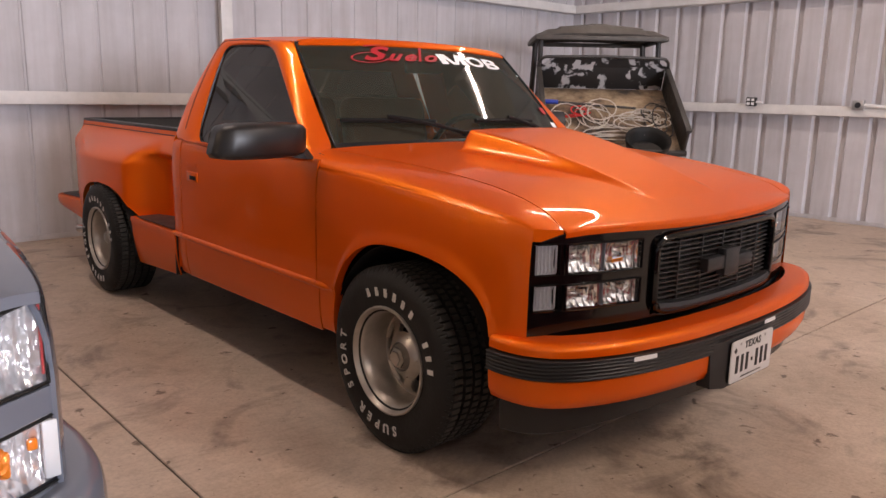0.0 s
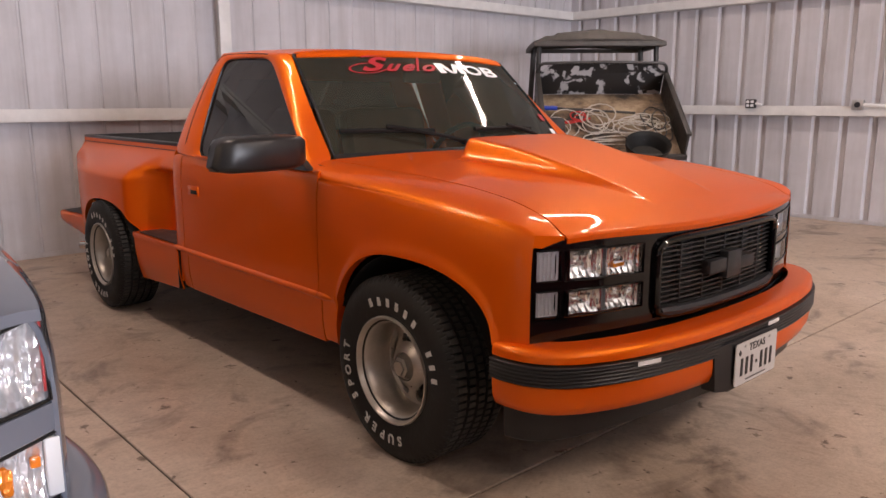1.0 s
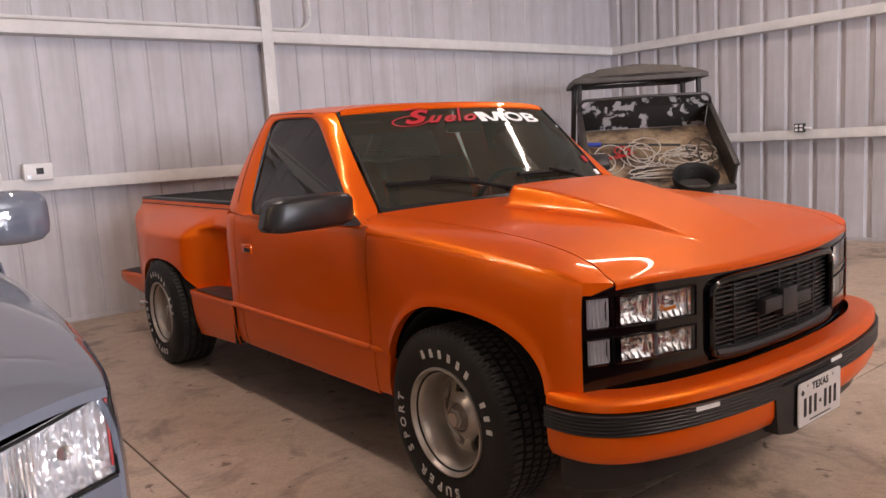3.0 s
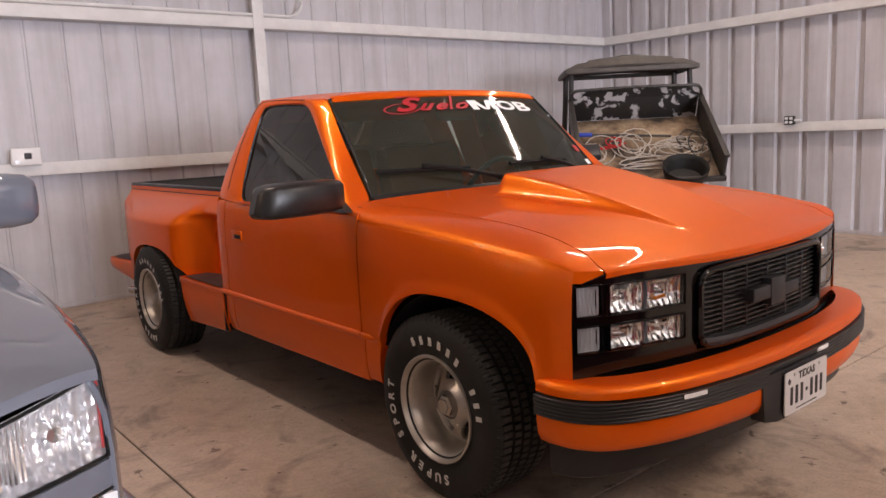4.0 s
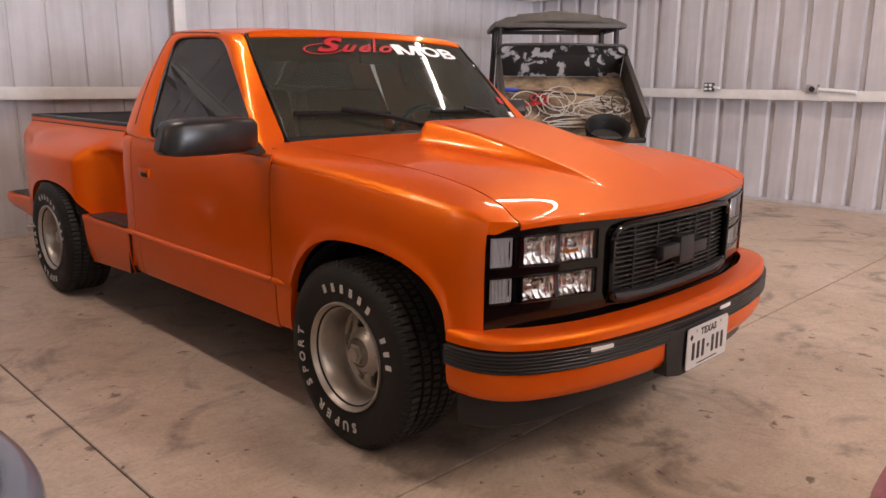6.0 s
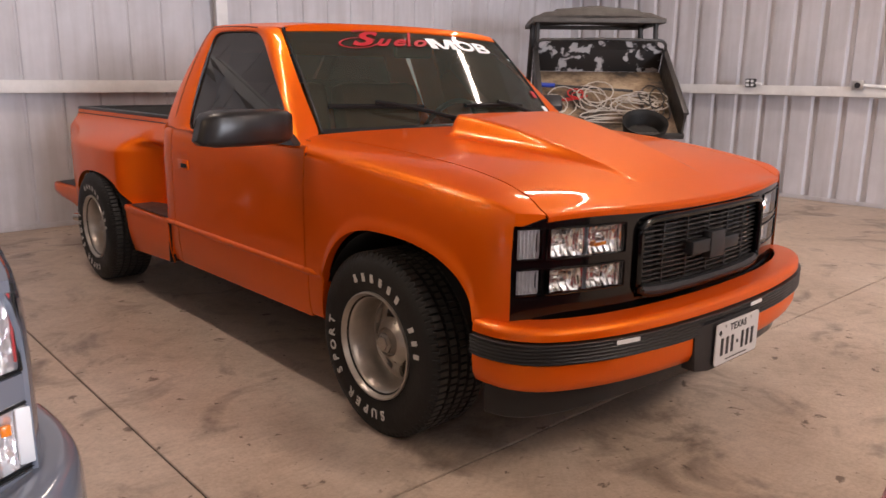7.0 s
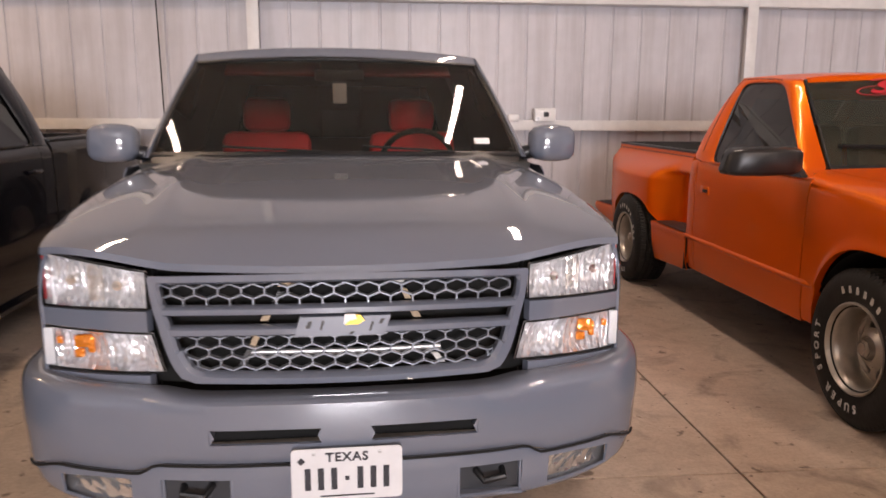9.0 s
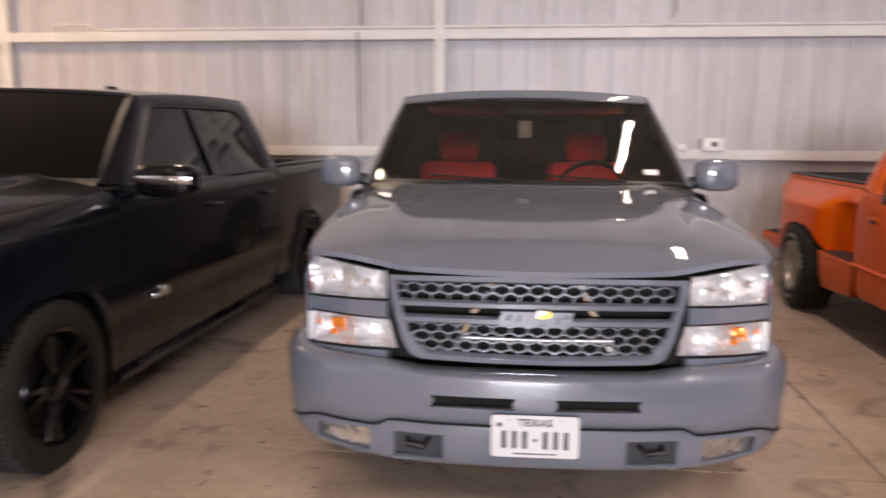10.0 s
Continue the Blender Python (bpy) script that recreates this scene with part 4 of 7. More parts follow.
    # stickers near the edge
    for u, t, w, h, m in ((0.93, 0.30, 0.05, 0.045, "decal_red"), (0.95, 0.14, 0.05, 0.035, "decal_white"), (0.95, 0.72, 0.02, 0.014, "decal_white")):
        bm = bmesh.new()
        f = on_glass(u, t, 1.3)
        grid(bm, [[f(Vector((x, y, 0))) for x in (-w / 2, w / 2)] for y in (-h / 2, h / 2)])
        part("sticker", bm, m, g, smooth=0)
    return g


windshield()


def wipers():
    for (u0, t0), (u1, t1), (ua, ta), (up, tp) in (((-0.93, 0.205), (-0.33, 0.165), (-0.66, 0.195), (-0.17, 0.02)), ((0.00, 0.165), (0.60, 0.165), (0.30, 0.170), (0.62, 0.02))):
        off = Vector((0, -0.014, 0.014))
        bm = bmesh.new()
        pivot, tip = ws_point(up, tp) + off * 2.2, ws_point(ua, ta) + off * 1.9
        tube(bm, [pivot, pivot.lerp(tip, 0.35) + off * 0.5, pivot.lerp(tip, 0.75) + off * 0.4, tip], 0.010, 6)
        box(bm, pivot, (0.05, 0.035, 0.025), 0.008)
        w = part("wiper", bm, "wiper_black", truck)
        bm = bmesh.new()
        tube(bm, [ws_point(u0 + (u1 - u0) * k, t0 + (t1 - t0) * k) + off * 0.8 for k in span(0, 1, 10)], 0.011, 6)
        part("wiper_blade", bm, "wiper_black", w)
    bm = bmesh.new()
    rows = [[ws_point(u, 0.03) + Vector((0, -0.004, 0.001)) for u in span(-1, 1, 20)], [Vector((0.765 * u, 0.452 + 0.125 * u * u, 1.088 + 0.016 * (1 - u * u))) for u in span(-1, 1, 20)]]
    grid(bm, rows)
    part("cowl_panel", bm, "black_plastic", truck, solid=0.006)


wipers()


def front_face():
    xs = [-0.884, -0.879, -0.870, -0.786, -0.760, -0.62, -0.482, -0.43, -0.42, -0.3, -0.15, 0, 0.15, 0.3, 0.42, 0.43, 0.482, 0.62, 0.760, 0.786, 0.870, 0.879, 0.884]
    zs = [0.535, 0.56, 0.605, 0.612, 0.661, 0.744, 0.776, 0.874, 0.882, 0.904, 0.918]

    def cell(x, z):
        ax = abs(x)
        if ax < 0.42 and 0.612 < z < 0.882:
            return True
        if (0.482 < ax < 0.760 or 0.786 < ax < 0.870) and (0.661 < z < 0.744 or 0.776 < z < 0.874):
            return True
        return False

    rows = [[(x, face_y(x) + (0.012 if z in (0.535, 0.918) else 0) + (0.02 if abs(x) > 0.885 else 0), z + 0.010 * (abs(x) / 0.88) ** 2 * (1 if z > 0.7 else 0.3) - (0.030 * step(abs(x), 0.77, 0.87) if z > 0.9 else 0)) for x in xs] for z in zs]
    bm = bmesh.new()
    grid(bm, rows, skip=lambda i, j: cell((xs[j] + xs[j + 1]) / 2, (zs[i] + zs[i + 1]) / 2))
    f = part("grille_surround", bm, "black_gloss", truck, "gloss black lamp and grille surround", solid=0.035, smooth=30)
    # lip along the bottom
    bm = bmesh.new()
    tube(bm, [(x, face_y(x) - 0.016, 0.552) for x in span(-0.87, 0.87, 30)], 0.012, 6)
    part("surround_lip", bm, "black_gloss", f)
    return f


front = front_face()


def head_lamps(s):
    for z0, z1, lo in ((0.776, 0.874, False), (0.661, 0.744, True)):
        for x0, x1, side in ((0.478, 0.776, False), (0.790, 0.872, True)):
            bm = bmesh.new()
            dep = 0.055 if not side else 0.03
            lift = 0.010 * ((x0 + x1) / 2 / 0.88) ** 2
            nx = 72
            rows = []
            for k in span(0, 1, 8):
                z = z0 + (z1 - z0) * k + lift
                row = []
                for j in span(0, 1, nx):
                    x = x0 + (x1 - x0) * j
                    if side:
                        bowl = 1 - (2 * k - 1) ** 2
                    else:
                        jj = (j * 2) % 1 if 0 < j < 1 else 0
                        bowl = (1 - (2 * jj - 1) ** 2) * (1 - 0.6 * (2 * k - 1) ** 2)
                    flute = 0.0035 * math.sin(2 * math.pi * (8 if side else 13) * j) * min(1, 6 * min(k, 1 - k))
                    row.append((s * x, face_y(x) + 0.010 + 0.6 * dep * (0.15 + 0.85 * bowl) + flute, z))
                rows.append(row)
            grid(bm, rows)
            lamp = part("corner_lamp" if side else "head_lamp", bm, "corner_reflector" if side else "reflector", truck, "clear lamp with a faceted chrome reflector")
            bm = bmesh.new()
            rows = [[(s * (x0 + (x1 - x0) * j), face_y(x0 + (x1 - x0) * j) - 0.002, z0 + (z1 - z0) * k + lift) for j in span(0, 1, 6)] for k in (0, 1)]
            grid(bm, rows)
            part("lens", bm, "glass_clear", lamp, out=(0, -1, 0))
            bm = bmesh.new()
            loop = [(s * (x0 + (x1 - x0) * j), face_y(x0 + (x1 - x0) * j) - 0.003, z0 + lift) for j in span(0, 1, 8)] + [(s * (x0 + (x1 - x0) * j), face_y(x0 + (x1 - x0) * j) - 0.003, z1 + lift) for j in span(1, 0, 8)]
            tube(bm, loop, 0.003, 6, closed=True)
            part("bezel", bm, "black_gloss", lamp)
            if side:
                bm = bmesh.new()
                for k in range(7):
                    x = x0 + (x1 - x0) * (k + 0.5) / 7
                    box(bm, (s * x, face_y(x) + 0.008, (z0 + z1) / 2 + lift), (0.004, 0.006, z1 - z0 - 0.012))
                part("fluting", bm, "corner_reflector", lamp)
            else:
                xm = (x0 + x1) / 2
                bm = bmesh.new()
                box(bm, (s * xm, face_y(xm) + 0.020, (z0 + z1) / 2 + lift), (0.006, 0.03, z1 - z0 - 0.01))
                part("divider", bm, "silver_dark", lamp)
                for q in (0.25, 0.75):
                    xb = x0 + (x1 - x0) * q
                    bm = bmesh.new()
                    cyl(bm, (s * xb, face_y(xb) + 0.055, (z0 + z1) / 2 + lift), (s * xb, face_y(xb) + 0.018, (z0 + z1) / 2 + lift), 0.011, 12, 0.008)
                    part("bulb", bm, "reflector", lamp)
                if not lo:
                    # amber block standing in for the orange reflection in the reflector
                    xa = x0 + (x1 - x0) * 0.27
                    bm = bmesh.new()
                    box(bm, (s * xa, face_y(xa) + 0.022, z0 + 0.030 + lift), (0.06, 0.004, 0.012), 0.002)
                    part("amber_insert", bm, "amber", lamp, "small amber block in place of an orange reflection")


sides(head_lamps)


def grille():
    bm = bmesh.new()
    loop = []
    for k in range(64):
        a = 2 * math.pi * k / 64
        c, d = math.cos(a), math.sin(a)
        x = 0.418 * math.copysign(abs(c) ** 0.22, c)
        z = 0.747 + 0.134 * math.copysign(abs(d) ** 0.22, d)
        loop.append((x, face_y(x) - 0.010, z))
    tube(bm, loop, 0.013, 8, closed=True)
    g = part("grille", bm, "black_gloss", truck, "black billet grille with thin horizontal bars")
    for k in range(15):
        bm = bmesh.new()
        z = 0.627 + 0.0172 * k
        rows = [[(x, face_y(x) + dy, z + dz) for x in span(-0.41, 0.41, 12)] for dy, dz in ((0.006, -0.0022), (0.006, 0.0022), (0.024, 0.0022), (0.024, -0.0022), (0.006, -0.0022))]
        grid(bm, rows)
        part("grille_bar", bm, "grille_bar_grey", g, smooth=0)
    for x in (-0.28, -0.14, 0.0, 0.14, 0.28):
        bm = bmesh.new()
        box(bm, (x, face_y(x) + 0.012, 0.747), (0.006, 0.018, 0.26), 0.0015)
        part("grille_upright", bm, "grille_bar_grey", g)
    # near-black sheet in place of the shade behind the bars
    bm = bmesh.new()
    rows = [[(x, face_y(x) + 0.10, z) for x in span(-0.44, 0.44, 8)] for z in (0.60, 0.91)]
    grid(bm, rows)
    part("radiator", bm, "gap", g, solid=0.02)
    # plain cross-shaped badge
    bm = bmesh.new()
    yb = face_y(0) - 0.004
    box(bm, (-0.095, yb - 0.010, 0.754), (0.12, 0.034, 0.050), 0.005)
    box(bm, (0.105, yb - 0.010, 0.746), (0.13, 0.034, 0.048), 0.005)
    box(bm, (0.01, yb - 0.012, 0.752), (0.10, 0.038, 0.100), 0.005)
    part("badge", bm, "grille_grey", g, "plain matt black badge")
    for x, z, w, h in ((-0.335, 0.755, 0.09, 0.23), (-0.205, 0.77, 0.075, 0.19), (0.19, 0.76, 0.10, 0.22), (0.33, 0.75, 0.08, 0.20)):
        bm = bmesh.new()
        box(bm, (x, face_y(x) + 0.040, z), (w, 0.02, h), 0.004)
        part("horn_plate", bm, "grille_grey", g)
    bm = bmesh.new()
    rows = [[(x, face_y(x) - 0.014 + dy, 0.622 + dz + 0.012 * (x / 0.4) ** 4) for x in span(-0.40, 0.40, 16)] for dy, dz in ((0.012, 0.020), (-0.004, 0.016), (-0.010, 0.002), (-0.004, -0.014), (0.012, -0.018))]
    grid(bm, rows)
    part("grille_lip", bm, "grille_grey", g, "dull grey lower grille lip")


grille()

BUMP = [(-0.950, -0.530), (-0.950, -0.585), (-0.932, -0.662), (-0.880, -0.738), (-0.785, -0.802), (-0.62, -0.862), (-0.40, -0.903), (-0.2, -0.920), (0, -0.925)]
BUMP = BUMP + [(-x, y) for x, y in BUMP[-2::-1]]


def smooth_path(pts, n):
    xs = list(range(len(pts)))
    fx, fy = spl(list(zip(xs, [p[0] for p in pts]))), spl(list(zip(xs, [p[1] for p in pts])))
    return [(fx(t), fy(t)) for t in span(0, len(pts) - 1, n)]


def swept(bm, path, section, closed=False):
    """Sweeps (out, z) points along a plan path; out is to the path's right, away from the vehicle."""
    rows = []
    for i, (x, y) in enumerate(path):
        a, b = path[max(0, i - 1)], path[min(len(path) - 1, i + 1)]
        d = Vector((b[0] - a[0], b[1] - a[1])).normalized()
        n = Vector((d.y, -d.x))
        rows.append([(x + n.x * o, y + n.y * o, z) for o, z in section])
    grid(bm, rows, closed=closed)
    return rows


def bumper():
    path = smooth_path(BUMP, 72)
    bm = bmesh.new()
    swept(bm, path, [(-0.10, 0.590), (-0.03, 0.590), (-0.012, 0.586), (-0.002, 0.577), (0.0, 0.566), (0.0, 0.548), (-0.012, 0.545), (-0.012, 0.474), (0.0, 0.470), (0.0, 0.452), (-0.004, 0.410), (-0.018, 0.380), (-0.045, 0.366), (-0.10, 0.366)])
    b = part("front_bumper", bm, "orange", truck, "orange front bumper with a black rubbing strip", solid=0.004)
    bm = bmesh.new()
    sec = [(-0.010, 0.544)]
    for k in range(6):
        z = 0.541 - k * 0.0115
        sec += [(0.010, z), (0.012, z - 0.002), (0.012, z - 0.007), (0.007, z - 0.009)]
    sec += [(0.006, 0.475), (-0.010, 0.475)]
    swept(bm, path, sec)
    part("rubbing_strip", bm, "black_plastic", b, "ribbed black rubbing strip", smooth=30)
    for x in (-0.565, 0.18):
        bm = bmesh.new()
        i = min(range(len(path)), key=lambda k: abs(path[k][0] - x))
        swept(bm, path[i - 2:i + 1], [(0.0125, 0.536), (0.0145, 0.536), (0.0145, 0.522), (0.0125, 0.522)], closed=True)
        part("scuff_tape", bm, "white_plastic", b, "strip of pale tape")
    # air dam
    bm = bmesh.new()
    inset = [(x * 0.925, y + 0.045 + 0.02 * abs(x)) for x, y in BUMP]
    swept(bm, smooth_path(inset[1:-1], 60), [(-0.02, 0.40), (0.0, 0.395), (0.006, 0.35), (0.004, 0.300), (0.0, 0.247), (-0.012, 0.236), (-0.03, 0.236)])
    for v in bm.verts:
        v.co.z += 0.078 * (0.40 - v.co.z) / 0.165 * (1 - (abs(v.co.x) / 0.88) ** 3)
    part("air_dam", bm, "black_plastic", truck, "dusty black chin spoiler", solid=0.006)


bumper()


def licence_plate(vehicle, cy, zc, bracket, cx=0.0):
    bm = bmesh.new()
    if bracket:
        plate_poly(bm, [(-0.235, cy + 0.035, zc + 0.075), (-0.172, cy + 0.010, zc + 0.086), (0.172, cy + 0.010, zc + 0.086), (0.172, cy + 0.010, zc - 0.088), (-0.172, cy + 0.010, zc - 0.088), (-0.215, cy + 0.035, zc - 0.088)], (0, 0.05, 0))
        p = part("plate_bracket", bm, "black_dusty", vehicle, "black plate bracket")
    else:
        box(bm, (0, cy + 0.014, zc), (0.20, 0.02, 0.10))
        p = part("plate_bracket", bm, "black_plastic", vehicle)
    bm = bmesh.new()
    box(bm, (0, cy, zc), (0.305, 0.004, 0.153), 0.0)
    bmesh.ops.bevel(bm, geom=[e for e in bm.edges if abs(e.verts[0].co.y - e.verts[1].co.y) > 0.003], offset=0.013, segments=4, affect="EDGES", profile=0.5)
    pl = part("licence_plate", bm, "plate", vehicle, "white licence plate with plain dark bars", smooth=30)
    # word above, plain bars for the number
    bm = bmesh.new()
    letters(bm, "TEXAS", Matrix.Translation((0, cy - 0.0025, zc + 0.050)) @ pose(0, 0, 0, 90), 0.036, 0.0006, bold=0.0012, spacing=1.15)
    word = part("state_name", bm, "ink", pl, "dark printed state name", smooth=0)
    for k in range(7):
        bm = bmesh.new()
        box(bm, (-0.108 + 0.036 * k, cy - 0.003, zc - 0.012), (0.012, 0.0015, 0.012) if k == 3 else (0.0165, 0.0015, 0.064))
        part("number_bar", bm, "ink", pl, smooth=0)
    bm = bmesh.new()
    box(bm, (0, cy - 0.003, zc - 0.063), (0.15, 0.0012, 0.004))
    part("small_print", bm, "ink", pl, smooth=0)
    bm = bmesh.new()
    box(bm, (-0.125, cy - 0.003, zc + 0.042), (0.016, 0.0012, 0.016), 0, pose(0, 0, 0, 0, 45, 0))
    part("plate_mark", bm, "ink", pl, smooth=0)
    for x in (-0.09, 0.09):
        bm = bmesh.new()
        box(bm, (x, cy - 0.0035, zc + 0.062), (0.009, 0.003, 0.009), 0.001)
        part("plate_screw", bm, "galv", pl)
    for o in (p, pl):
        o.location.x = cx
    return p


licence_plate(truck, -0.957, 0.434, True, -0.036)


def mirror(s):
    bm = bmesh.new()
    prof = [(0.955, 0.02, 0.045), (0.985, 0.050, 0.060), (1.04, 0.075, 0.068), (1.16, 0.085, 0.070), (1.30, 0.080, 0.068), (1.350, 0.060, 0.060), (1.368, 0.030, 0.042)]
    rows = []
    for x, dy, dz in prof:
        row = []
        for k in range(24):
            a = 2 * math.pi * k / 24
            c, d = math.cos(a), math.sin(a)
            row.append((s * (x - 0.03 * max(0, x - 1.1) / 0.27 * 0.5 * (1 + d)), 0.545 + dy * math.copysign(abs(c) ** 0.5, c) * (1.15 if c < 0 else 0.6), 1.140 + dz * math.copysign(abs(d) ** 0.34, d) - 0.008 * (x - 1.13)))
        rows.append(row)
    vs = grid(bm, rows, closed=True)
    bm.faces.new(vs[0])
    bm.faces.new(vs[-1][::-1])
    m = part("side_mirror", bm, "mirror_black", truck, "dusty black plastic door mirror")
    bm = bmesh.new()
    plate_poly(bm, [(s * 0.920, 0.515, 1.060), (s * 0.920, 0.720, 1.058), (s * 0.880, 0.735, 1.160)], (s * 0.035, 0, 0))
    part("mirror_mount", bm, "black_plastic", m)
    bm = bmesh.new()
    box(bm, (s * 1.15, 0.602, 1.138), (0.29, 0.006, 0.108), 0.002)
    part("mirror_glass", bm, "chrome", m)


mirror(-1)


# bed
bed_flare = spl([(2.40, 0.936), (2.64, 0.964), (2.80, 0.976), (3.0, 0.982), (3.35, 0.972), (3.65, 0.905), (3.9, 0.830), (4.0, 0.802)])


def bed_bottom(y):
    low = 0.46 if y < 2.95 else 0.44
    return arch_z(y, 2.955, 0.43, 0.722, low)


def bed_x(y, z):
    """A rolled band under the rail; ahead of the fender the box steps in below it, behind it swells into the flare."""
    band = 0.730 + 0.066 * step(1.060 - z, 0.0, 0.13)
    box_wall = band - 0.056 * step(0.945 - z, 0.0, 0.045)
    flare = band + (bed_flare(y) - 0.796) * step(1.03 - z, 0.0, 0.16)
    w = step(y, 2.42, 2.60)
    x = box_wall * (1 - w) + flare * w
    if z < 0.62:
        x -= 0.25 * (0.62 - z) ** 1.6
    return x


def bed_side(s):
    bm = bmesh.new()
    c, h = 2.955, 0.43
    ys = span(1.925, 2.40, 8) + span(2.415, c - h - 0.002, 6) + [c + h * math.sin(k) for k in span(-math.pi / 2, math.pi / 2, 36)][1:-1] + span(c + h + 0.002, 4.0, 16)
    side_skin(bm, s, ys, bed_bottom, lambda y: 1.075, bed_x, 44)
    p = part("bed_side", bm, "orange", truck, "flared step-side rear fender")
    bm = bmesh.new()
    rows = [[(s * x, c + 0.445 * math.cos(a), 0.32 + 0.415 * math.sin(a)) for a in span(0, math.pi, 20)] for x in (0.95, 0.62)]
    rows.append([(s * 0.62, c + 0.445 * math.cos(a), 0.28) for a in span(0, math.pi, 20)])
    grid(bm, rows)
    part("wheel_house", bm, "gap", p)
    bm = bmesh.new()
    box(bm, (s * 0.700, 2.965, 1.083), (0.060, 2.08, 0.022), 0.008)
    part("rail_cap", bm, "black_dusty", p, "grey plastic bed rail cap")
    bm = bmesh.new()
    box(bm, (s * 0.686, 2.965, 0.84), (0.03, 2.07, 0.486))
    part("bed_inner_wall", bm, "black_dusty", p)
    bm = bmesh.new()
    tube(bm, [(s * (bed_x(y, 1.048) + 0.001), y, 1.048) for y in span(1.94, 3.99, 20)], 0.003, 5)
    part("rail_seam", bm, "gap", p)
    # side step
    bm = bmesh.new()

    def stx(z):
        return 0.944 - 0.9 * max(0, 0.47 - z) ** 2 + 0.006 * math.exp(-(((z - 0.54) / 0.012) ** 2))

    rows = []
    for z in span(0.555, 0.305, 14):
        rows.append([(s * stx(z), 1.897 + (2.545 - 0.20 * (0.555 - z) - 1.897) * t, z - 0.03 * t * (0.555 - z) / 0.25) for t in span(0, 1, 8)])
    rows.insert(0, [(s * 0.74, 1.897 + (2.545 - 1.897) * t, 0.556) for t in span(0, 1, 8)])
    grid(bm, rows)
    st = part("side_step", bm, "orange", truck, solid=0.006)
    # end block in near black, painting the shaded gap behind the cab
    bm = bmesh.new()
    box(bm, (s * 0.835, 1.906, 0.43), (0.215, 0.012, 0.24), 0.003)
    part("step_end", bm, "gap", st)
    bm = bmesh.new()
    plate_poly(bm, [(s * 0.745, 1.91, 0.560), (s * 0.935, 1.91, 0.560), (s * 0.935, 2.47, 0.560), (s * 0.80, 2.47, 0.560), (s * 0.745, 2.30, 0.560)], (0, 0, 0.006))
    part("step_pad", bm, "black_dusty", st, "black rubber step pad")


sides(bed_side)


def rear_end():
    bm = bmesh.new()
    box(bm, (0, 2.965, 0.60), (1.38, 2.07, 0.03))
    part("bed_floor", bm, "black_dusty", truck)
    bm = bmesh.new()
    box(bm, (0, 1.94, 0.84), (1.40, 0.03, 0.47), 0.006)
    part("bed_front_wall", bm, "black_dusty", truck)
    bm = bmesh.new()
    box(bm, (0, 3.995, 0.82), (1.42, 0.045, 0.52), 0.012)
    t = part("tailgate", bm, "orange", truck)
    bm = bmesh.new()
    box(bm, (0, 3.966, 0.835), (1.34, 0.012, 0.49), 0.003)
    box(bm, (0, 3.990, 1.086), (1.38, 0.062, 0.016), 0.004)
    part("tailgate_liner", bm, "black_dusty", t, "black plastic tailgate liner")
    bm = bmesh.new()
    box(bm, (0, 4.02, 0.97), (0.20, 0.01, 0.07), 0.004)
    part("tailgate_handle", bm, "black_plastic", t)
    for s in (-1, 1):
        bm = bmesh.new()
        box(bm, (s * 0.735, 4.012, 0.76), (0.05, 0.02, 0.34), 0.006)
        part("tail_lamp", bm, "red_plastic", truck)
    # rear bumper with a dark step pad
    path = smooth_path([(0.885, 3.48), (0.900, 3.80), (0.925, 4.06), (0.87, 4.16), (0.6, 4.20), (0, 4.21), (-0.6, 4.20), (-0.87, 4.16), (-0.925, 4.06), (-0.900, 3.80), (-0.885, 3.48)], 60)
    bm = bmesh.new()
    swept(bm, path, [(-0.16, 0.515), (-0.13, 0.520), (-0.008, 0.520), (0, 0.512), (0.002, 0.48), (0.0, 0.44), (-0.012, 0.39), (-0.030, 0.350), (-0.10, 0.335), (-0.16, 0.335)])
    for v in bm.verts:
        if v.co.z < 0.5:
            v.co.z += (0.5 - v.co.z) * 0.50 * step(v.co.y, 3.55, 4.12)
    b = part("rear_bumper", bm, "orange", truck, solid=0.006)
    bm = bmesh.new()
    swept(bm, path, [(-0.125, 0.522), (-0.035, 0.522), (-0.035, 0.526), (-0.125, 0.526)])
    part("bumper_pad", bm, "black_dusty", b)
    # cab back with window
    bm = bmesh.new()
    xs, zs = [-0.93, -0.70, -0.62, 0.62, 0.70, 0.93], [0.36, 1.06, 1.16, 1.46, 1.52, 1.575]

    def cx(x, z):
        return x * (1 if z < 1.1 else 1 - 0.30 * (z - 1.06) / 0.5)

    grid(bm, [[(cx(x, z), 1.888 - 0.05 * max(0, z - 1.06), z) for x in xs] for z in zs], skip=lambda i, j: i in (2,) and j in (1, 2, 3))
    part("cab_back", bm, "orange", truck, solid=0.01)
    bm = bmesh.new()
    grid(bm, [[(cx(x, z), 1.884 - 0.05 * max(0, z - 1.06), z) for x in (-0.71, 0.71)] for z in (1.15, 1.47)])
    part("rear_window", bm, "glass_tint", truck, smooth=0, out=(0, 1, 0))
    # tail pipe
    bm = bmesh.new()
    tube(bm, [(-0.72, 3.5, 0.30), (-0.80, 3.72, 0.29), (-0.86, 3.86, 0.28)], 0.030, 12)
    part("tail_pipe", bm, "chrome", truck)


rear_end()


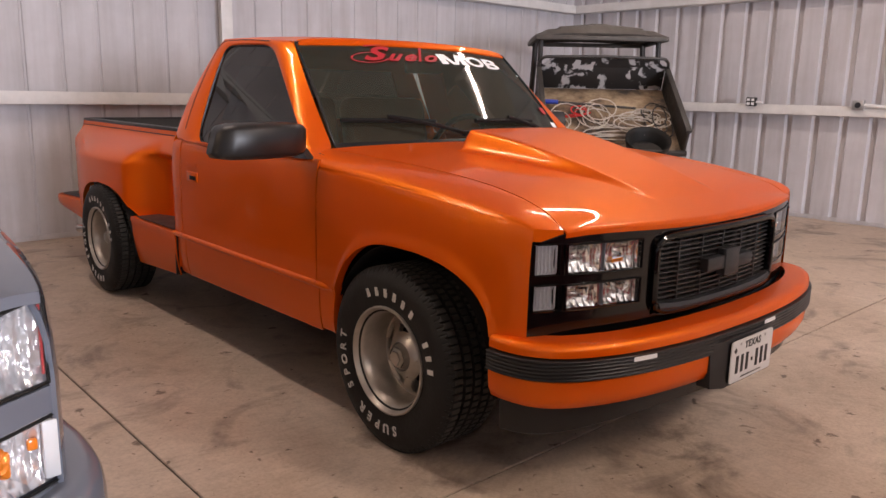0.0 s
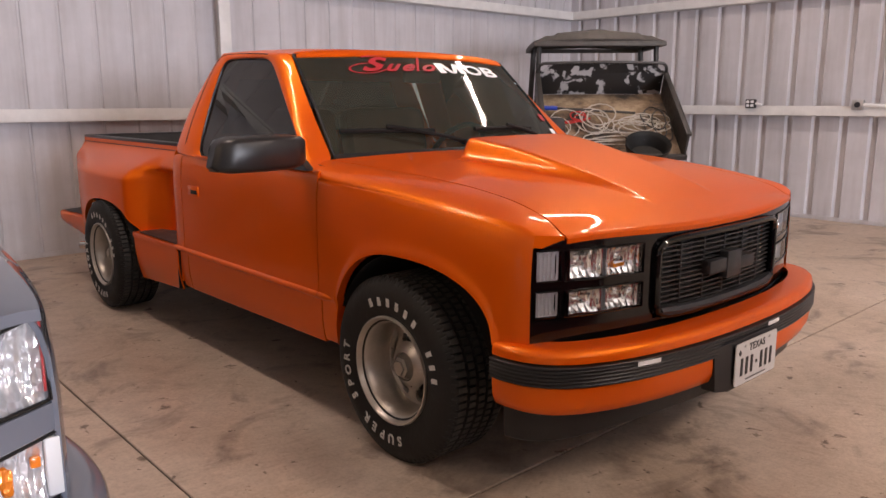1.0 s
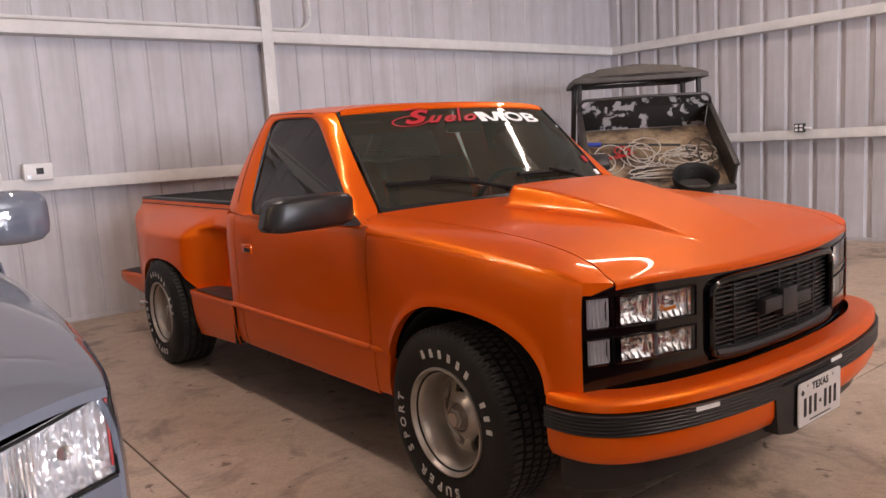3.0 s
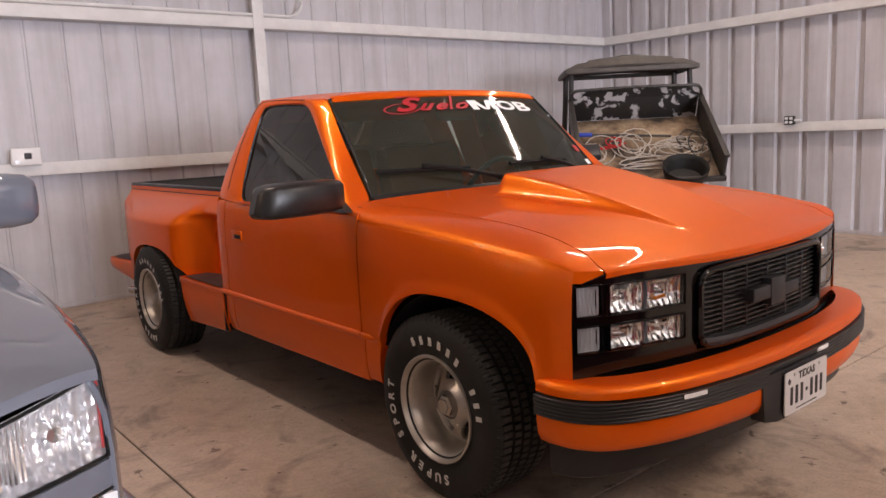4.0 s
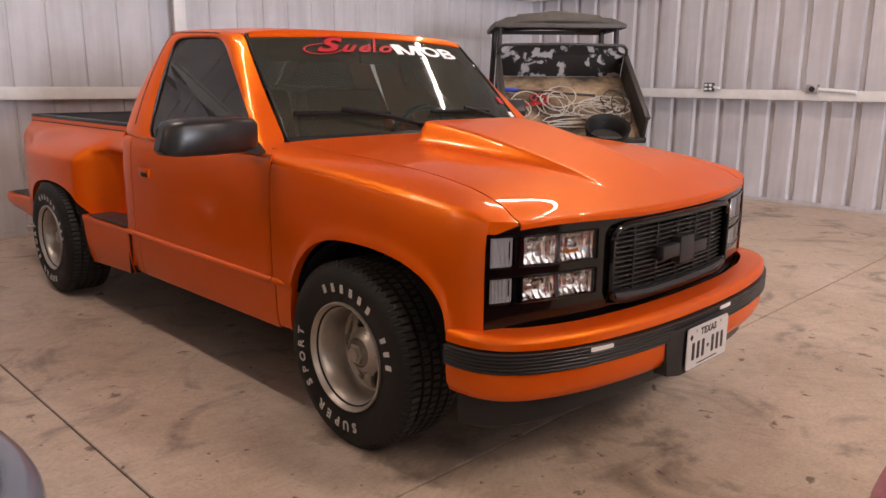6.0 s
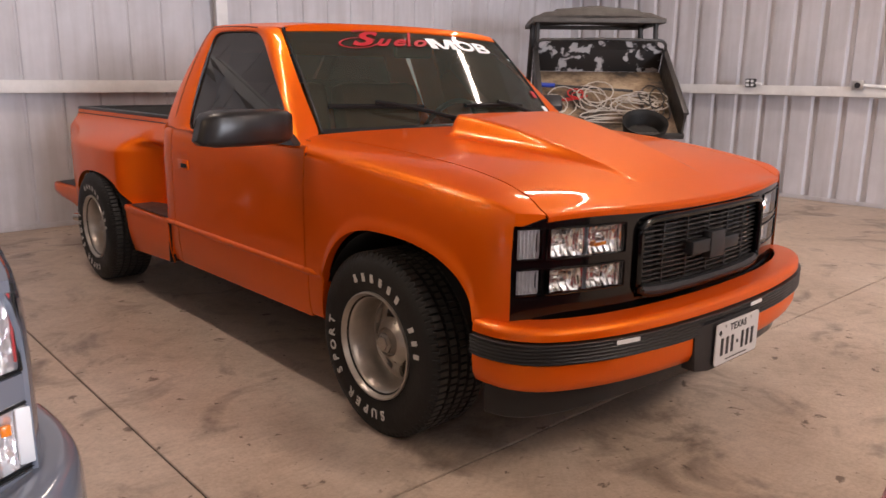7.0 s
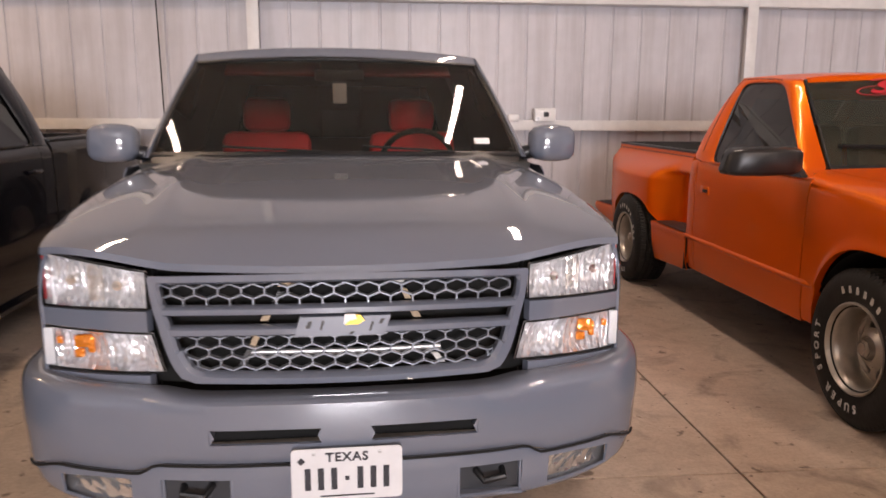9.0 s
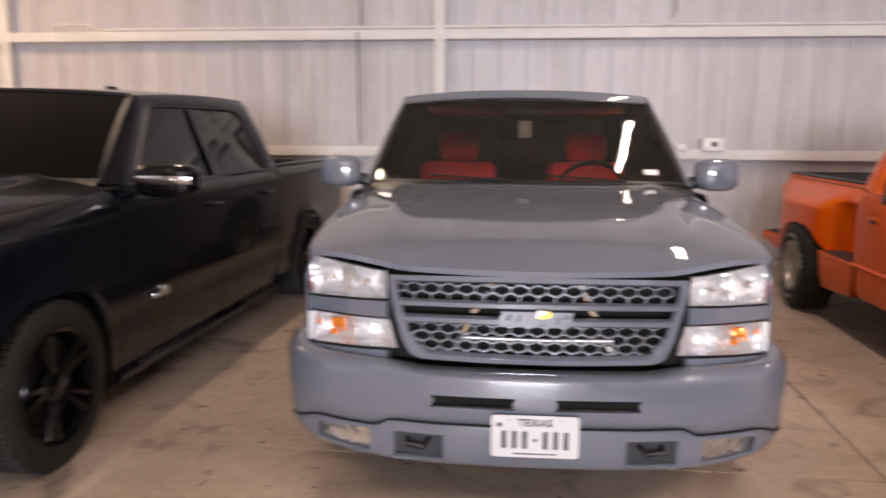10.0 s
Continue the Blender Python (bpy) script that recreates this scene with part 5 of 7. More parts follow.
def chassis(vehicle, y0, y1, half, z0, z1, axles):
    bm = bmesh.new()
    box(bm, (0, (y0 + y1) / 2, (z0 + z1) / 2), (half * 2, y1 - y0, z1 - z0), 0.03)
    c = part("underbody", bm, "gap", vehicle, "dark underbody")
    for y, z, h in axles:
        bm = bmesh.new()
        cyl(bm, (-h, y, z), (h, y, z), 0.045, 12)
        part("axle", bm, "gap", c)
    return c


chassis(truck, -0.55, 3.95, 0.62, 0.30, 0.56, [(0.0, 0.345, 0.80), (2.985, 0.345, 0.80)])


def cab_interior():
    bm = bmesh.new()
    box(bm, (0, 1.2, 0.50), (1.80, 1.36, 0.10), 0.02)
    part("cab_floor", bm, "interior", truck)
    bm = bmesh.new()
    rows = []
    for y, z in ((0.50, 1.075), (0.62, 1.085), (0.80, 1.07), (0.88, 1.02), (0.86, 0.90), (0.82, 0.72)):
        rows.append([(x, y, z + 0.01 * (1 - (x / 0.88) ** 2)) for x in span(-0.88, 0.88, 16)])
    grid(bm, rows)
    part("dashboard", bm, "interior", truck, "dark dashboard", solid=0.02)
    bm = bmesh.new()
    box(bm, (0, 1.40, 0.72), (1.36, 0.52, 0.20), 0.06)
    st = part("bench_seat", bm, "interior_tan", truck, "brown cloth bench seat")
    for x in (-0.34, 0.34):
        bm = bmesh.new()
        box(bm, (x, 1.66, 1.02), (0.60, 0.16, 0.56), 0.06, pose(0, 0, 0, -12))
        part("backrest", bm, "interior_tan", st)
    # steering wheel
    bm = bmesh.new()
    m = pose(0.38, 1.06, 1.04, -62)
    tube(bm, [m @ Vector((0.19 * math.cos(a), 0.19 * math.sin(a), 0)) for a in span(0, 2 * math.pi, 36)[:-1]], 0.015, 8, closed=True)
    sw = part("steering_wheel", bm, "black_plastic", truck)
    bm = bmesh.new()
    box(bm, m @ Vector((0, 0, 0)), (0.34, 0.05, 0.03), 0.01, m.to_3x3().to_4x4())
    cyl(bm, m @ Vector((0, 0, 0)), m @ Vector((0, 0, -0.35)), 0.035, 10)
    part("steering_column", bm, "black_plastic", sw)
    bm = bmesh.new()
    box(bm, (0, 0.92, 1.46), (0.24, 0.03, 0.065), 0.012)
    part("rear_view_mirror", bm, "black_plastic", truck)


cab_interior()

proto = wheel_orange()
place_wheel(proto, truck, -0.962, -0.014, 0.355, -1)
place_wheel(proto, truck, 0.962, -0.014, 0.355, 1)
place_wheel(proto, truck, -1.0, 2.99, 0.355, -1)
place_wheel(proto, truck, 1.0, 2.99, 0.355, 1)
drop_thing(proto)


# ---- generic newer pickup shell ----
def make_pickup(v, paint, P):
    """Body panels, cab, glass and bed of a modern pickup, front towards -y."""
    sx, hood_top, hood_side, hw = P["side"], P["hood_c"], P["hood_s"], P["hood_w"]
    yf, yr = P["hood_front"], P["hood_rear"]

    def hz(x, y):
        u = min(1, abs(x) / hw(y))
        ridge = P["ridge"] * math.exp(-(((abs(x) - P["ridge_x"](y)) / 0.05) ** 2)) * step(y, yf(0) + 0.05, yf(0) + 0.4)
        inner = -P["ridge"] * 0.25 * (1 - step(abs(x), P["ridge_x"](y) - 0.10, P["ridge_x"](y))) * step(y, -0.6, 0.2)
        return hood_side(y) + (hood_top(y) - hood_side(y)) * (1 - u**3) ** 0.8 + ridge + inner

    bm = bmesh.new()
    rows = []
    for t in [k**1.3 for k in span(0, 1, 36)]:
        row = []
        for u in span(-1, 1, 48):
            y = yf(u) + (yr(u) - yf(u)) * t
            x = u * hw(y)
            row.append((x, y, hz(x, y)))
        rows.append(row)
    rows.insert(0, [(x, y - 0.004, z - P["lip"]) for x, y, z in rows[0]])
    grid(bm, rows)
    part("hood", bm, paint, v, solid=0.012)

    ac, ah, at = P["arch_f"]
    rocker, belt_z, wb = P["rocker"], P["belt"], P["belt_w"]

    def bx(y, z, top, wtop):
        q = min(1, max(0, (top - z) / P["shoulder"]))
        x = wtop + (sx(y) - wtop) * math.sqrt(1 - (1 - q) ** 2)
        x -= 0.022 * step(0.62 - z, 0, 0.12) * P["tuck"]
        if z < 0.50:
            x -= 0.5 * (0.50 - z) ** 2
        return x

    d0 = P["door_y"][0]

    def fend_bottom(y):
        low = P["front_low"] if y < ac else rocker
        return arch_z(y, ac, ah, at, low)

    def fender_new(s):
        ys = span(P["fender_front"], ac - ah - 0.002, 6) + [ac + ah * math.sin(k) for k in span(-math.pi / 2, math.pi / 2, 36)][1:-1] + span(ac + ah + 0.002, d0 - 0.004, 5)
        bm = bmesh.new()
        side_skin(bm, s, ys, fend_bottom, lambda y: hood_side(y) - 0.003, lambda y, z: bx(y, z, hood_side(y) - 0.003, hw(y) + 0.002) + 0.014 * math.exp(-(((z - fend_bottom(y)) / 0.05) ** 2)) * (1 if abs(y - ac) < ah + 0.04 else 0))
        f = part("fender", bm, paint, v)
        bm = bmesh.new()
        rows = [[(s * x, ac + (ah + 0.015) * math.cos(a), rocker + (at - rocker + 0.01) * math.sin(a)) for a in span(0, math.pi, 20)] for x in (sx(ac) - 0.03, 0.62)]
        rows.append([(s * 0.62, ac + (ah + 0.015) * math.cos(a), rocker) for a in span(0, math.pi, 20)])
        grid(bm, rows)
        part("wheel_house", bm, "gap", f)

    sides(fender_new)
    ds = P["door_y"]
    for s in (-1, 1):
        for k in range(len(ds) - 1):
            bm = bmesh.new()
            side_skin(bm, s, span(ds[k] + 0.003, ds[k + 1] - 0.003, 16), lambda y: rocker + 0.06, lambda y: belt_z, lambda y, z: bx(y, z, belt_z, wb), 24)
            d = part("door", bm, paint, v, solid=0.006)
            bm = bmesh.new()
            yh = ds[k + 1] - 0.14
            tube(bm, [(s * (sx(yh) + 0.002), yh - 0.09, belt_z - 0.155), (s * (sx(yh) + 0.030), yh - 0.06, belt_z - 0.150), (s * (sx(yh) + 0.030), yh + 0.05, belt_z - 0.150), (s * (sx(yh) + 0.002), yh + 0.08, belt_z - 0.155)], 0.012, 8)
            part("door_handle", bm, paint, d)
        bm = bmesh.new()
        rows = [[(s * (sx(y) - dx), y, z) for y in span(d0 - 0.01, P["cab_back"], 6)] for dx, z in ((0.045, rocker + 0.065), (0.035, rocker + 0.03), (0.06, rocker - 0.01), (0.12, rocker - 0.02))]
        grid(bm, rows)
        part("rocker_panel", bm, paint, v, solid=0.01)
        bm = bmesh.new()
        side_skin(bm, s, span(ds[-1] + 0.003, P["cab_back"], 4), lambda y: rocker + 0.03, lambda y: belt_z, lambda y, z: bx(y, z, belt_z, wb), 20)
        part("cab_corner", bm, paint, v, solid=0.006)

    # greenhouse
    wb0, wt0 = P["ws_bottom"], P["ws_top"]
    rz, rx = P["roof_z"], P["roof_x"]

    def wsp(u, t):
        b = Vector((wb0[0] * u, wb0[1] - P["ws_bow"] * (1 - u * u), wb0[2] + 0.012 * (1 - u * u)))
        c = Vector((wt0[0] * u, wt0[1] - P["top_bow"] * (1 - u * u), wt0[2] + 0.025 * (1 - u * u)))
        return b.lerp(c, t) + Vector((0, -0.016, 0.016)) * (4 * t * (1 - t))

    cb = P["cab_back"]
    head = P["header"]
    wins = P["windows"]
    for s in (-1, 1):
        tx = wt0[0] + 0.015
        n = 12
        wy0, wy1 = wins[0][0], wins[-1][1]
        tz = P["win_top"]
        slope = wt0[1] + 0.10
        i0, i1, i2, i3 = (wb - 0.012, wy1 + 0.02, belt_z), (wb - 0.012, wy0, belt_z), (tx + 0.02, slope + 0.02, tz), (tx + 0.015, wy1 - 0.12, tz + 0.01)
        inner = smooth_loop(seg(i0, i1, n * 2) + seg(i1, i2, n) + seg(i2, i3, n * 2, (0.004, 0, 0.008)) + seg(i3, i0, n, (0.01, 0, 0)), 2)
        o0, o1, o2, o3 = (wb, cb, belt_z - 0.005), (wb0[0] + 0.02, wb0[1] - 0.02, wb0[2] - 0.005), (wt0[0] + 0.008, wt0[1] + 0.5 * head, wt0[2] + head), (rx, cb - 0.10, rz - 0.025)
        outer = seg(o0, o1, n * 2) + seg(o1, o2, n, (0.006, 0, 0)) + seg(o2, o3, n * 2, (0.01, 0, 0.02)) + seg(o3, o0, n, (0.015, 0.02, 0))
        rows = []
        for f, out in ((0, -0.012), (0, 0), (0.15, 0.008), (0.5, 0.014), (0.8, 0.010), (1, 0)):
            rows.append([(s * (a.lerp(b, f).x + out), a.lerp(b, f).y, a.lerp(b, f).z + out * 0.3) for a, b in zip(inner, outer)])
        bm = bmesh.new()
        grid(bm, rows, closed=True)
        part("cab_side", bm, paint, v, solid=0.01)
        bm = bmesh.new()
        bm.faces.new([bm.verts.new((s * (p.x - 0.010), p.y, p.z)) for p in inner])
        g = part("side_window", bm, P["glass"], v, smooth=0, out=(s, 0, 0))
        bm = bmesh.new()
        tube(bm, [(s * (p.x - 0.002), p.y, p.z) for p in inner], 0.008, 6, closed=True)
        part("window_seal", bm, "black_plastic", g)
        for k in range(len(wins) - 1):
            yb, yt = wins[k][1], wins[k][1] + 0.01
            bm = bmesh.new()
            rows = [[(s * (wb - 0.006), yb - 0.03, belt_z), (s * (wb - 0.006), yb + 0.04, belt_z)], [(s * (tx + 0.024), yt - 0.025, tz), (s * (tx + 0.024), yt + 0.03, tz)]]
            grid(bm, rows)
            part("window_pillar", bm, "black_gloss", g, solid=0.008)
    bm = bmesh.new()
    rows = []
    for t in [0, 0.004, 0.012, 0.022, 0.036, 0.05] + span(0.0625, 1, 15):
        y = wt0[1] + (cb - 0.10 - wt0[1]) * t
        xe = wt0[0] + 0.008 + (rx - wt0[0] - 0.008) * t
        ze = wt0[2] + head * math.sin(min(1, t / 0.05) * math.pi / 2) + (rz - 0.025 - wt0[2] - head) * t + 0.08 * t * (1 - t)
        rows.append([(u * xe, y - (P["top_bow"] + 0.002) * (1 - u * u) * (1 - t), ze + 0.035 * (1 - abs(u) ** 2.4)) for u in span(-1, 1, 20)])
    rows.append([(x, y + 0.05, z - 0.03) for x, y, z in rows[-1]])
    rows.append([(x * 1.03, y + 0.03, z - 0.10) for x, y, z in rows[-1]])
    grid(bm, rows)
    part("roof", bm, paint, v, solid=0.012)
    bm = bmesh.new()
    grid(bm, [[wsp(u, t) for u in span(-1, 1, 24)] for t in span(0, 1, 12)])
    ws = part("windshield", bm, P["ws_glass"], v, out=(0, -1, 1))
    bm = bmesh.new()
    loop = [wsp(u, 0) for u in span(-1, 1, 16)] + [wsp(1, t) for t in span(0, 1, 8)][1:] + [wsp(u, 1) for u in span(1, -1, 16)][1:] + [wsp(-1, t) for t in span(1, 0, 8)][1:-1]
    tube(bm, loop, 0.013, 6, closed=True)
    part("windshield_seal", bm, "black_plastic", ws)
    bm = bmesh.new()
    rows = [[wsp(u, 0.03) + Vector((0, -0.006, 0.002)) for u in span(-1, 1, 20)], [Vector((u * wb0[0], yr(u) - 0.02, hz(u * wb0[0] * 0.98, yr(u)) - 0.006)) for u in span(-1, 1, 20)]]
    grid(bm, rows)
    part("cowl_panel", bm, "black_plastic", v, solid=0.006)
    for u0, u1 in ((-0.10, -0.62), (0.62, 0.12)):
        bm = bmesh.new()
        tube(bm, [wsp(u0 + (u1 - u0) * k, 0.012 + 0.045 * k) + Vector((0, -0.010, 0.010)) for k in span(0, 1, 10)], 0.006, 6)
        part("wiper", bm, "rubber", v)
    # back of the cab
    bm = bmesh.new()
    zs = [rocker + 0.05, belt_z, belt_z + 0.06, rz - 0.16, rz - 0.06]
    xs = [-wb, -wb + 0.2, wb - 0.2, wb]

    def kx(x, z):
        return x * (1 - (1 - rx / wb) * max(0, z - belt_z) / (rz - belt_z))

    grid(bm, [[(kx(x, z), cb - 0.10 * max(0, z - belt_z) / (rz - belt_z), z) for x in xs] for z in zs], skip=lambda i, j: i == 2 and j == 1)
    part("cab_back", bm, paint, v, solid=0.01)
    bm = bmesh.new()
    grid(bm, [[(kx(x, z), cb - 0.006 - 0.10 * max(0, z - belt_z) / (rz - belt_z), z) for x in (-wb + 0.19, wb - 0.19)] for z in (belt_z + 0.05, rz - 0.15)])
    part("rear_window", bm, "glass_black", v, smooth=0, out=(0, 1, 0))
    # bed
    rc, rh, rt = P["arch_r"]
    be, rail = P["bed_end"], P["rail"]

    def bed_low(y):
        return arch_z(y, rc, rh, rt, rocker + 0.10)

    for s in (-1, 1):
        ys = span(cb + 0.015, rc - rh - 0.002, 8) + [rc + rh * math.sin(k) for k in span(-math.pi / 2, math.pi / 2, 32)][1:-1] + span(rc + rh + 0.002, be, 8)
        bm = bmesh.new()
        side_skin(bm, s, ys, bed_low, lambda y: rail, lambda y, z: bx(min(y, 2), z, rail, wb - 0.005) + 0.012 * math.exp(-(((z - bed_low(y)) / 0.05) ** 2)) * (1 if abs(y - rc) < rh + 0.04 else 0), 24)
        b = part("bed_side", bm, paint, v)
        bm = bmesh.new()
        box(bm, (s * (wb - 0.045), (cb + be) / 2 + 0.01, rail + 0.008), (0.10, be - cb - 0.02, 0.022), 0.008)
        part("rail_cap", bm, "black_plastic", b)
        bm = bmesh.new()
        box(bm, (s * (wb - 0.10), (cb + be) / 2, rail - 0.25), (0.03, be - cb - 0.04, 0.48))
        part("bed_inner_wall", bm, "black_dusty", b)
        bm = bmesh.new()
        rows = [[(s * x, rc + (rh + 0.015) * math.cos(a), rocker + (rt - rocker + 0.01) * math.sin(a)) for a in span(0, math.pi, 20)] for x in (sx(1) - 0.03, 0.62)]
        rows.append([(s * 0.62, rc + (rh + 0.015) * math.cos(a), rocker) for a in span(0, math.pi, 20)])
        grid(bm, rows)
        part("wheel_house", bm, "gap", b)
        bm = bmesh.new()
        box(bm, (s * (sx(1) - 0.08), be - 0.015, rail - 0.28), (0.12, 0.05, 0.42), 0.012)
        part("tail_lamp", bm, "red_plastic", v)
    bm = bmesh.new()
    box(bm, (0, be - 0.025, rail - 0.25), (2 * wb - 0.10, 0.05, 0.50), 0.012)
    part("tailgate", bm, paint, v)
    bm = bmesh.new()
    box(bm, (0, (cb + be) / 2, rail - 0.50), (2 * wb - 0.2, be - cb - 0.05, 0.03))
    part("bed_floor", bm, "black_dusty", v)
    bm = bmesh.new()
    box(bm, (0, cb + 0.03, rail - 0.24), (2 * wb - 0.16, 0.03, 0.50), 0.006)
    part("bed_front_wall", bm, paint, v)
    bm = bmesh.new()
    swept(bm, smooth_path([(0.94, be - 0.05), (0.93, be + 0.05), (0.6, be + 0.13), (0, be + 0.14), (-0.6, be + 0.13), (-0.93, be + 0.05), (-0.94, be - 0.05)], 30), [(-0.12, 0.56), (0, 0.555), (0, 0.40), (-0.06, 0.37)])
    part("rear_bumper", bm, paint, v, solid=0.006)
    # cabin
    bm = bmesh.new()
    rows = [[(x, y, z + 0.012 * (1 - (x / wb) ** 2)) for x in span(-wb + 0.06, wb - 0.06, 12)] for y, z in ((wb0[1] - 0.08, wb0[2] - 0.03), (wb0[1] + 0.12, wb0[2] - 0.02), (wb0[1] + 0.24, wb0[2] - 0.06), (wb0[1] + 0.22, wb0[2] - 0.40))]
    grid(bm, rows)
    part("dashboard", bm, "interior", v, solid=0.02)
    bm = bmesh.new()
    box(bm, (0, (d0 + cb) / 2, rocker + 0.12), (2 * wb - 0.1, cb - d0 - 0.1, 0.08), 0.02)
    part("cab_floor", bm, "interior", v)
    bm = bmesh.new()
    m = pose(0.40, wb0[1] + 0.44, wb0[2] - 0.06, -62)
    tube(bm, [m @ Vector((0.19 * math.cos(a), 0.19 * math.sin(a), 0)) for a in span(0, 2 * math.pi, 36)[:-1]], 0.015, 8, closed=True)
    sw = part("steering_wheel", bm, "black_plastic", v)
    bm = bmesh.new()
    cyl(bm, m @ Vector((0, 0, 0.01)), m @ Vector((0, 0, -0.30)), 0.05, 12)
    box(bm, m @ Vector((0, 0, 0)), (0.36, 0.05, 0.025), 0.008, m.to_3x3().to_4x4())
    part("steering_column", bm, "black_plastic", sw)
    low = P["seat_low"]
    for x in (-0.42, 0.42):
        bm = bmesh.new()
        ys = wt0[1] + 0.10
        box(bm, (x, ys, 0.78 - low), (0.52, 0.52, 0.18), 0.06)
        st = part("seat", bm, P["seat"], v, P["seat_label"])
        bm = bmesh.new()
        box(bm, (x, ys + 0.27, 1.02 - low), (0.50, 0.15, 0.46), 0.055, pose(0, 0, 0, -10))
        part("backrest", bm, P["seat"], st)
        bm = bmesh.new()
        box(bm, (x, ys + 0.33, 1.345 - low), (0.27, 0.10, 0.19), 0.045, pose(0, 0, 0, -8))
        part("headrest", bm, P["seat"], st)
        for q in (-0.06, 0.06):
            bm = bmesh.new()
            cyl(bm, (x + q, ys + 0.31, 1.20 - low), (x + q, ys + 0.33, 1.30 - low), 0.007, 8)
            part("headrest_post", bm, "chrome", st)
    chassis(v, -0.6, be - 0.1, 0.60, rocker - 0.02, rocker + 0.22, [(0, P["hub_z"], 0.8), (rc, P["hub_z"], 0.8)])
    return wsp, hz


def mirror_new(v, paint, s, x0, x1, y, z0, z1, cap):
    bm = bmesh.new()
    rows = []
    zc, hz_ = (z0 + z1) / 2, (z1 - z0) / 2
    for t, k in ((0, 0.55), (0.10, 0.86), (0.3, 0.98), (0.6, 1.0), (0.85, 0.92), (0.96, 0.72), (1.0, 0.45)):
        x = x0 + (x1 - x0) * t
        row = []
        for i in range(24):
            a = 2 * math.pi * i / 24
            c, d = math.cos(a), math.sin(a)
            row.append((s * x, y + 0.085 * k * math.copysign(abs(c) ** 0.6, c) * (1.1 if c < 0 else 0.55), zc + hz_ * k * math.copysign(abs(d) ** 0.45, d)))
        rows.append(row)
    vs = grid(bm, rows, closed=True)
    bm.faces.new(vs[0])
    bm.faces.new(vs[-1][::-1])
    m = part("side_mirror", bm, paint, v, cap)
    bm = bmesh.new()
    tube(bm, [(s * (x0 - 0.09), y + 0.04, z0 + 0.03), (s * (x0 + 0.03), y + 0.01, z0 + 0.05)], 0.035, 10)
    part("mirror_arm", bm, "black_plastic", m)
    bm = bmesh.new()
    box(bm, (s * (x0 + x1) / 2, y + 0.052, zc), (abs(x1 - x0) * 0.78, 0.008, (z1 - z0) * 0.74), 0.003)
    part("mirror_glass", bm, "chrome", m)
    return m


# ---- silver pickup ----
silver = thing("pickup_truck", pose(-3.177, 0.0, 0, 0, 0, 2.46), "glossy silver-blue pickup with a honeycomb grille and red seats", "truck", "parked pickups")


def sil_face(x):
    a = abs(x)
    return -0.952 + 0.02 * (a / 0.45) ** 2 if a < 0.45 else -0.932 + 0.185 * ((a - 0.45) / 0.43) ** 1.5


SP = dict(
    side=spl([(-0.76, 0.880), (-0.62, 0.925), (-0.4, 0.958), (0.0, 0.978), (0.5, 0.975), (2.4, 0.970)]),
    hood_c=spl([(-0.96, 0.950), (-0.90, 0.987), (-0.85, 1.015), (-0.81, 1.033), (-0.77, 1.044), (-0.70, 1.056), (-0.60, 1.070), (-0.45, 1.089), (-0.2, 1.119), (0.25, 1.162), (0.6, 1.190)]),
    hood_s=spl([(-0.95, 0.940), (-0.75, 0.985), (-0.5, 1.025), (0.0, 1.080), (0.6, 1.125)]),
    hood_w=spl([(-0.95, 0.800), (-0.76, 0.868), (-0.5, 0.890), (0.0, 0.888), (0.5, 0.872)]),
    hood_front=lambda u: sil_face(u * (0.815 + 0.055 * u * u)) - 0.006,
    hood_rear=lambda u: 0.42 + 0.11 * u * u,
    lip=0.020, ridge=0.014, ridge_x=lambda y: 0.56 + 0.09 * step(y, -0.9, 0.5),
    arch_f=(0.0, 0.455, 0.800), arch_r=(3.645, 0.455, 0.82), front_low=0.40, rocker=0.33, belt=1.120, belt_w=0.948, shoulder=0.16, tuck=1.0,
    fender_front=-0.745, door_y=(0.50, 1.62, 2.36), cab_back=2.50, ws_bottom=(0.850, 0.560, 1.165), ws_top=(0.722, 1.110, 1.608), ws_bow=0.15, top_bow=0.095, header=0.046,
    roof_z=1.70, roof_x=0.700, win_top=1.600, windows=[(0.70, 1.60), (1.66, 2.30)], glass="glass_tint", ws_glass="glass_clear_ws",
    bed_end=4.55, rail=1.130, seat="red_leather", seat_label="bright red leather bucket seat", hub_z=0.36, seat_low=0.0,
)
sil_ws, sil_hz = make_pickup(silver, "silver", SP)


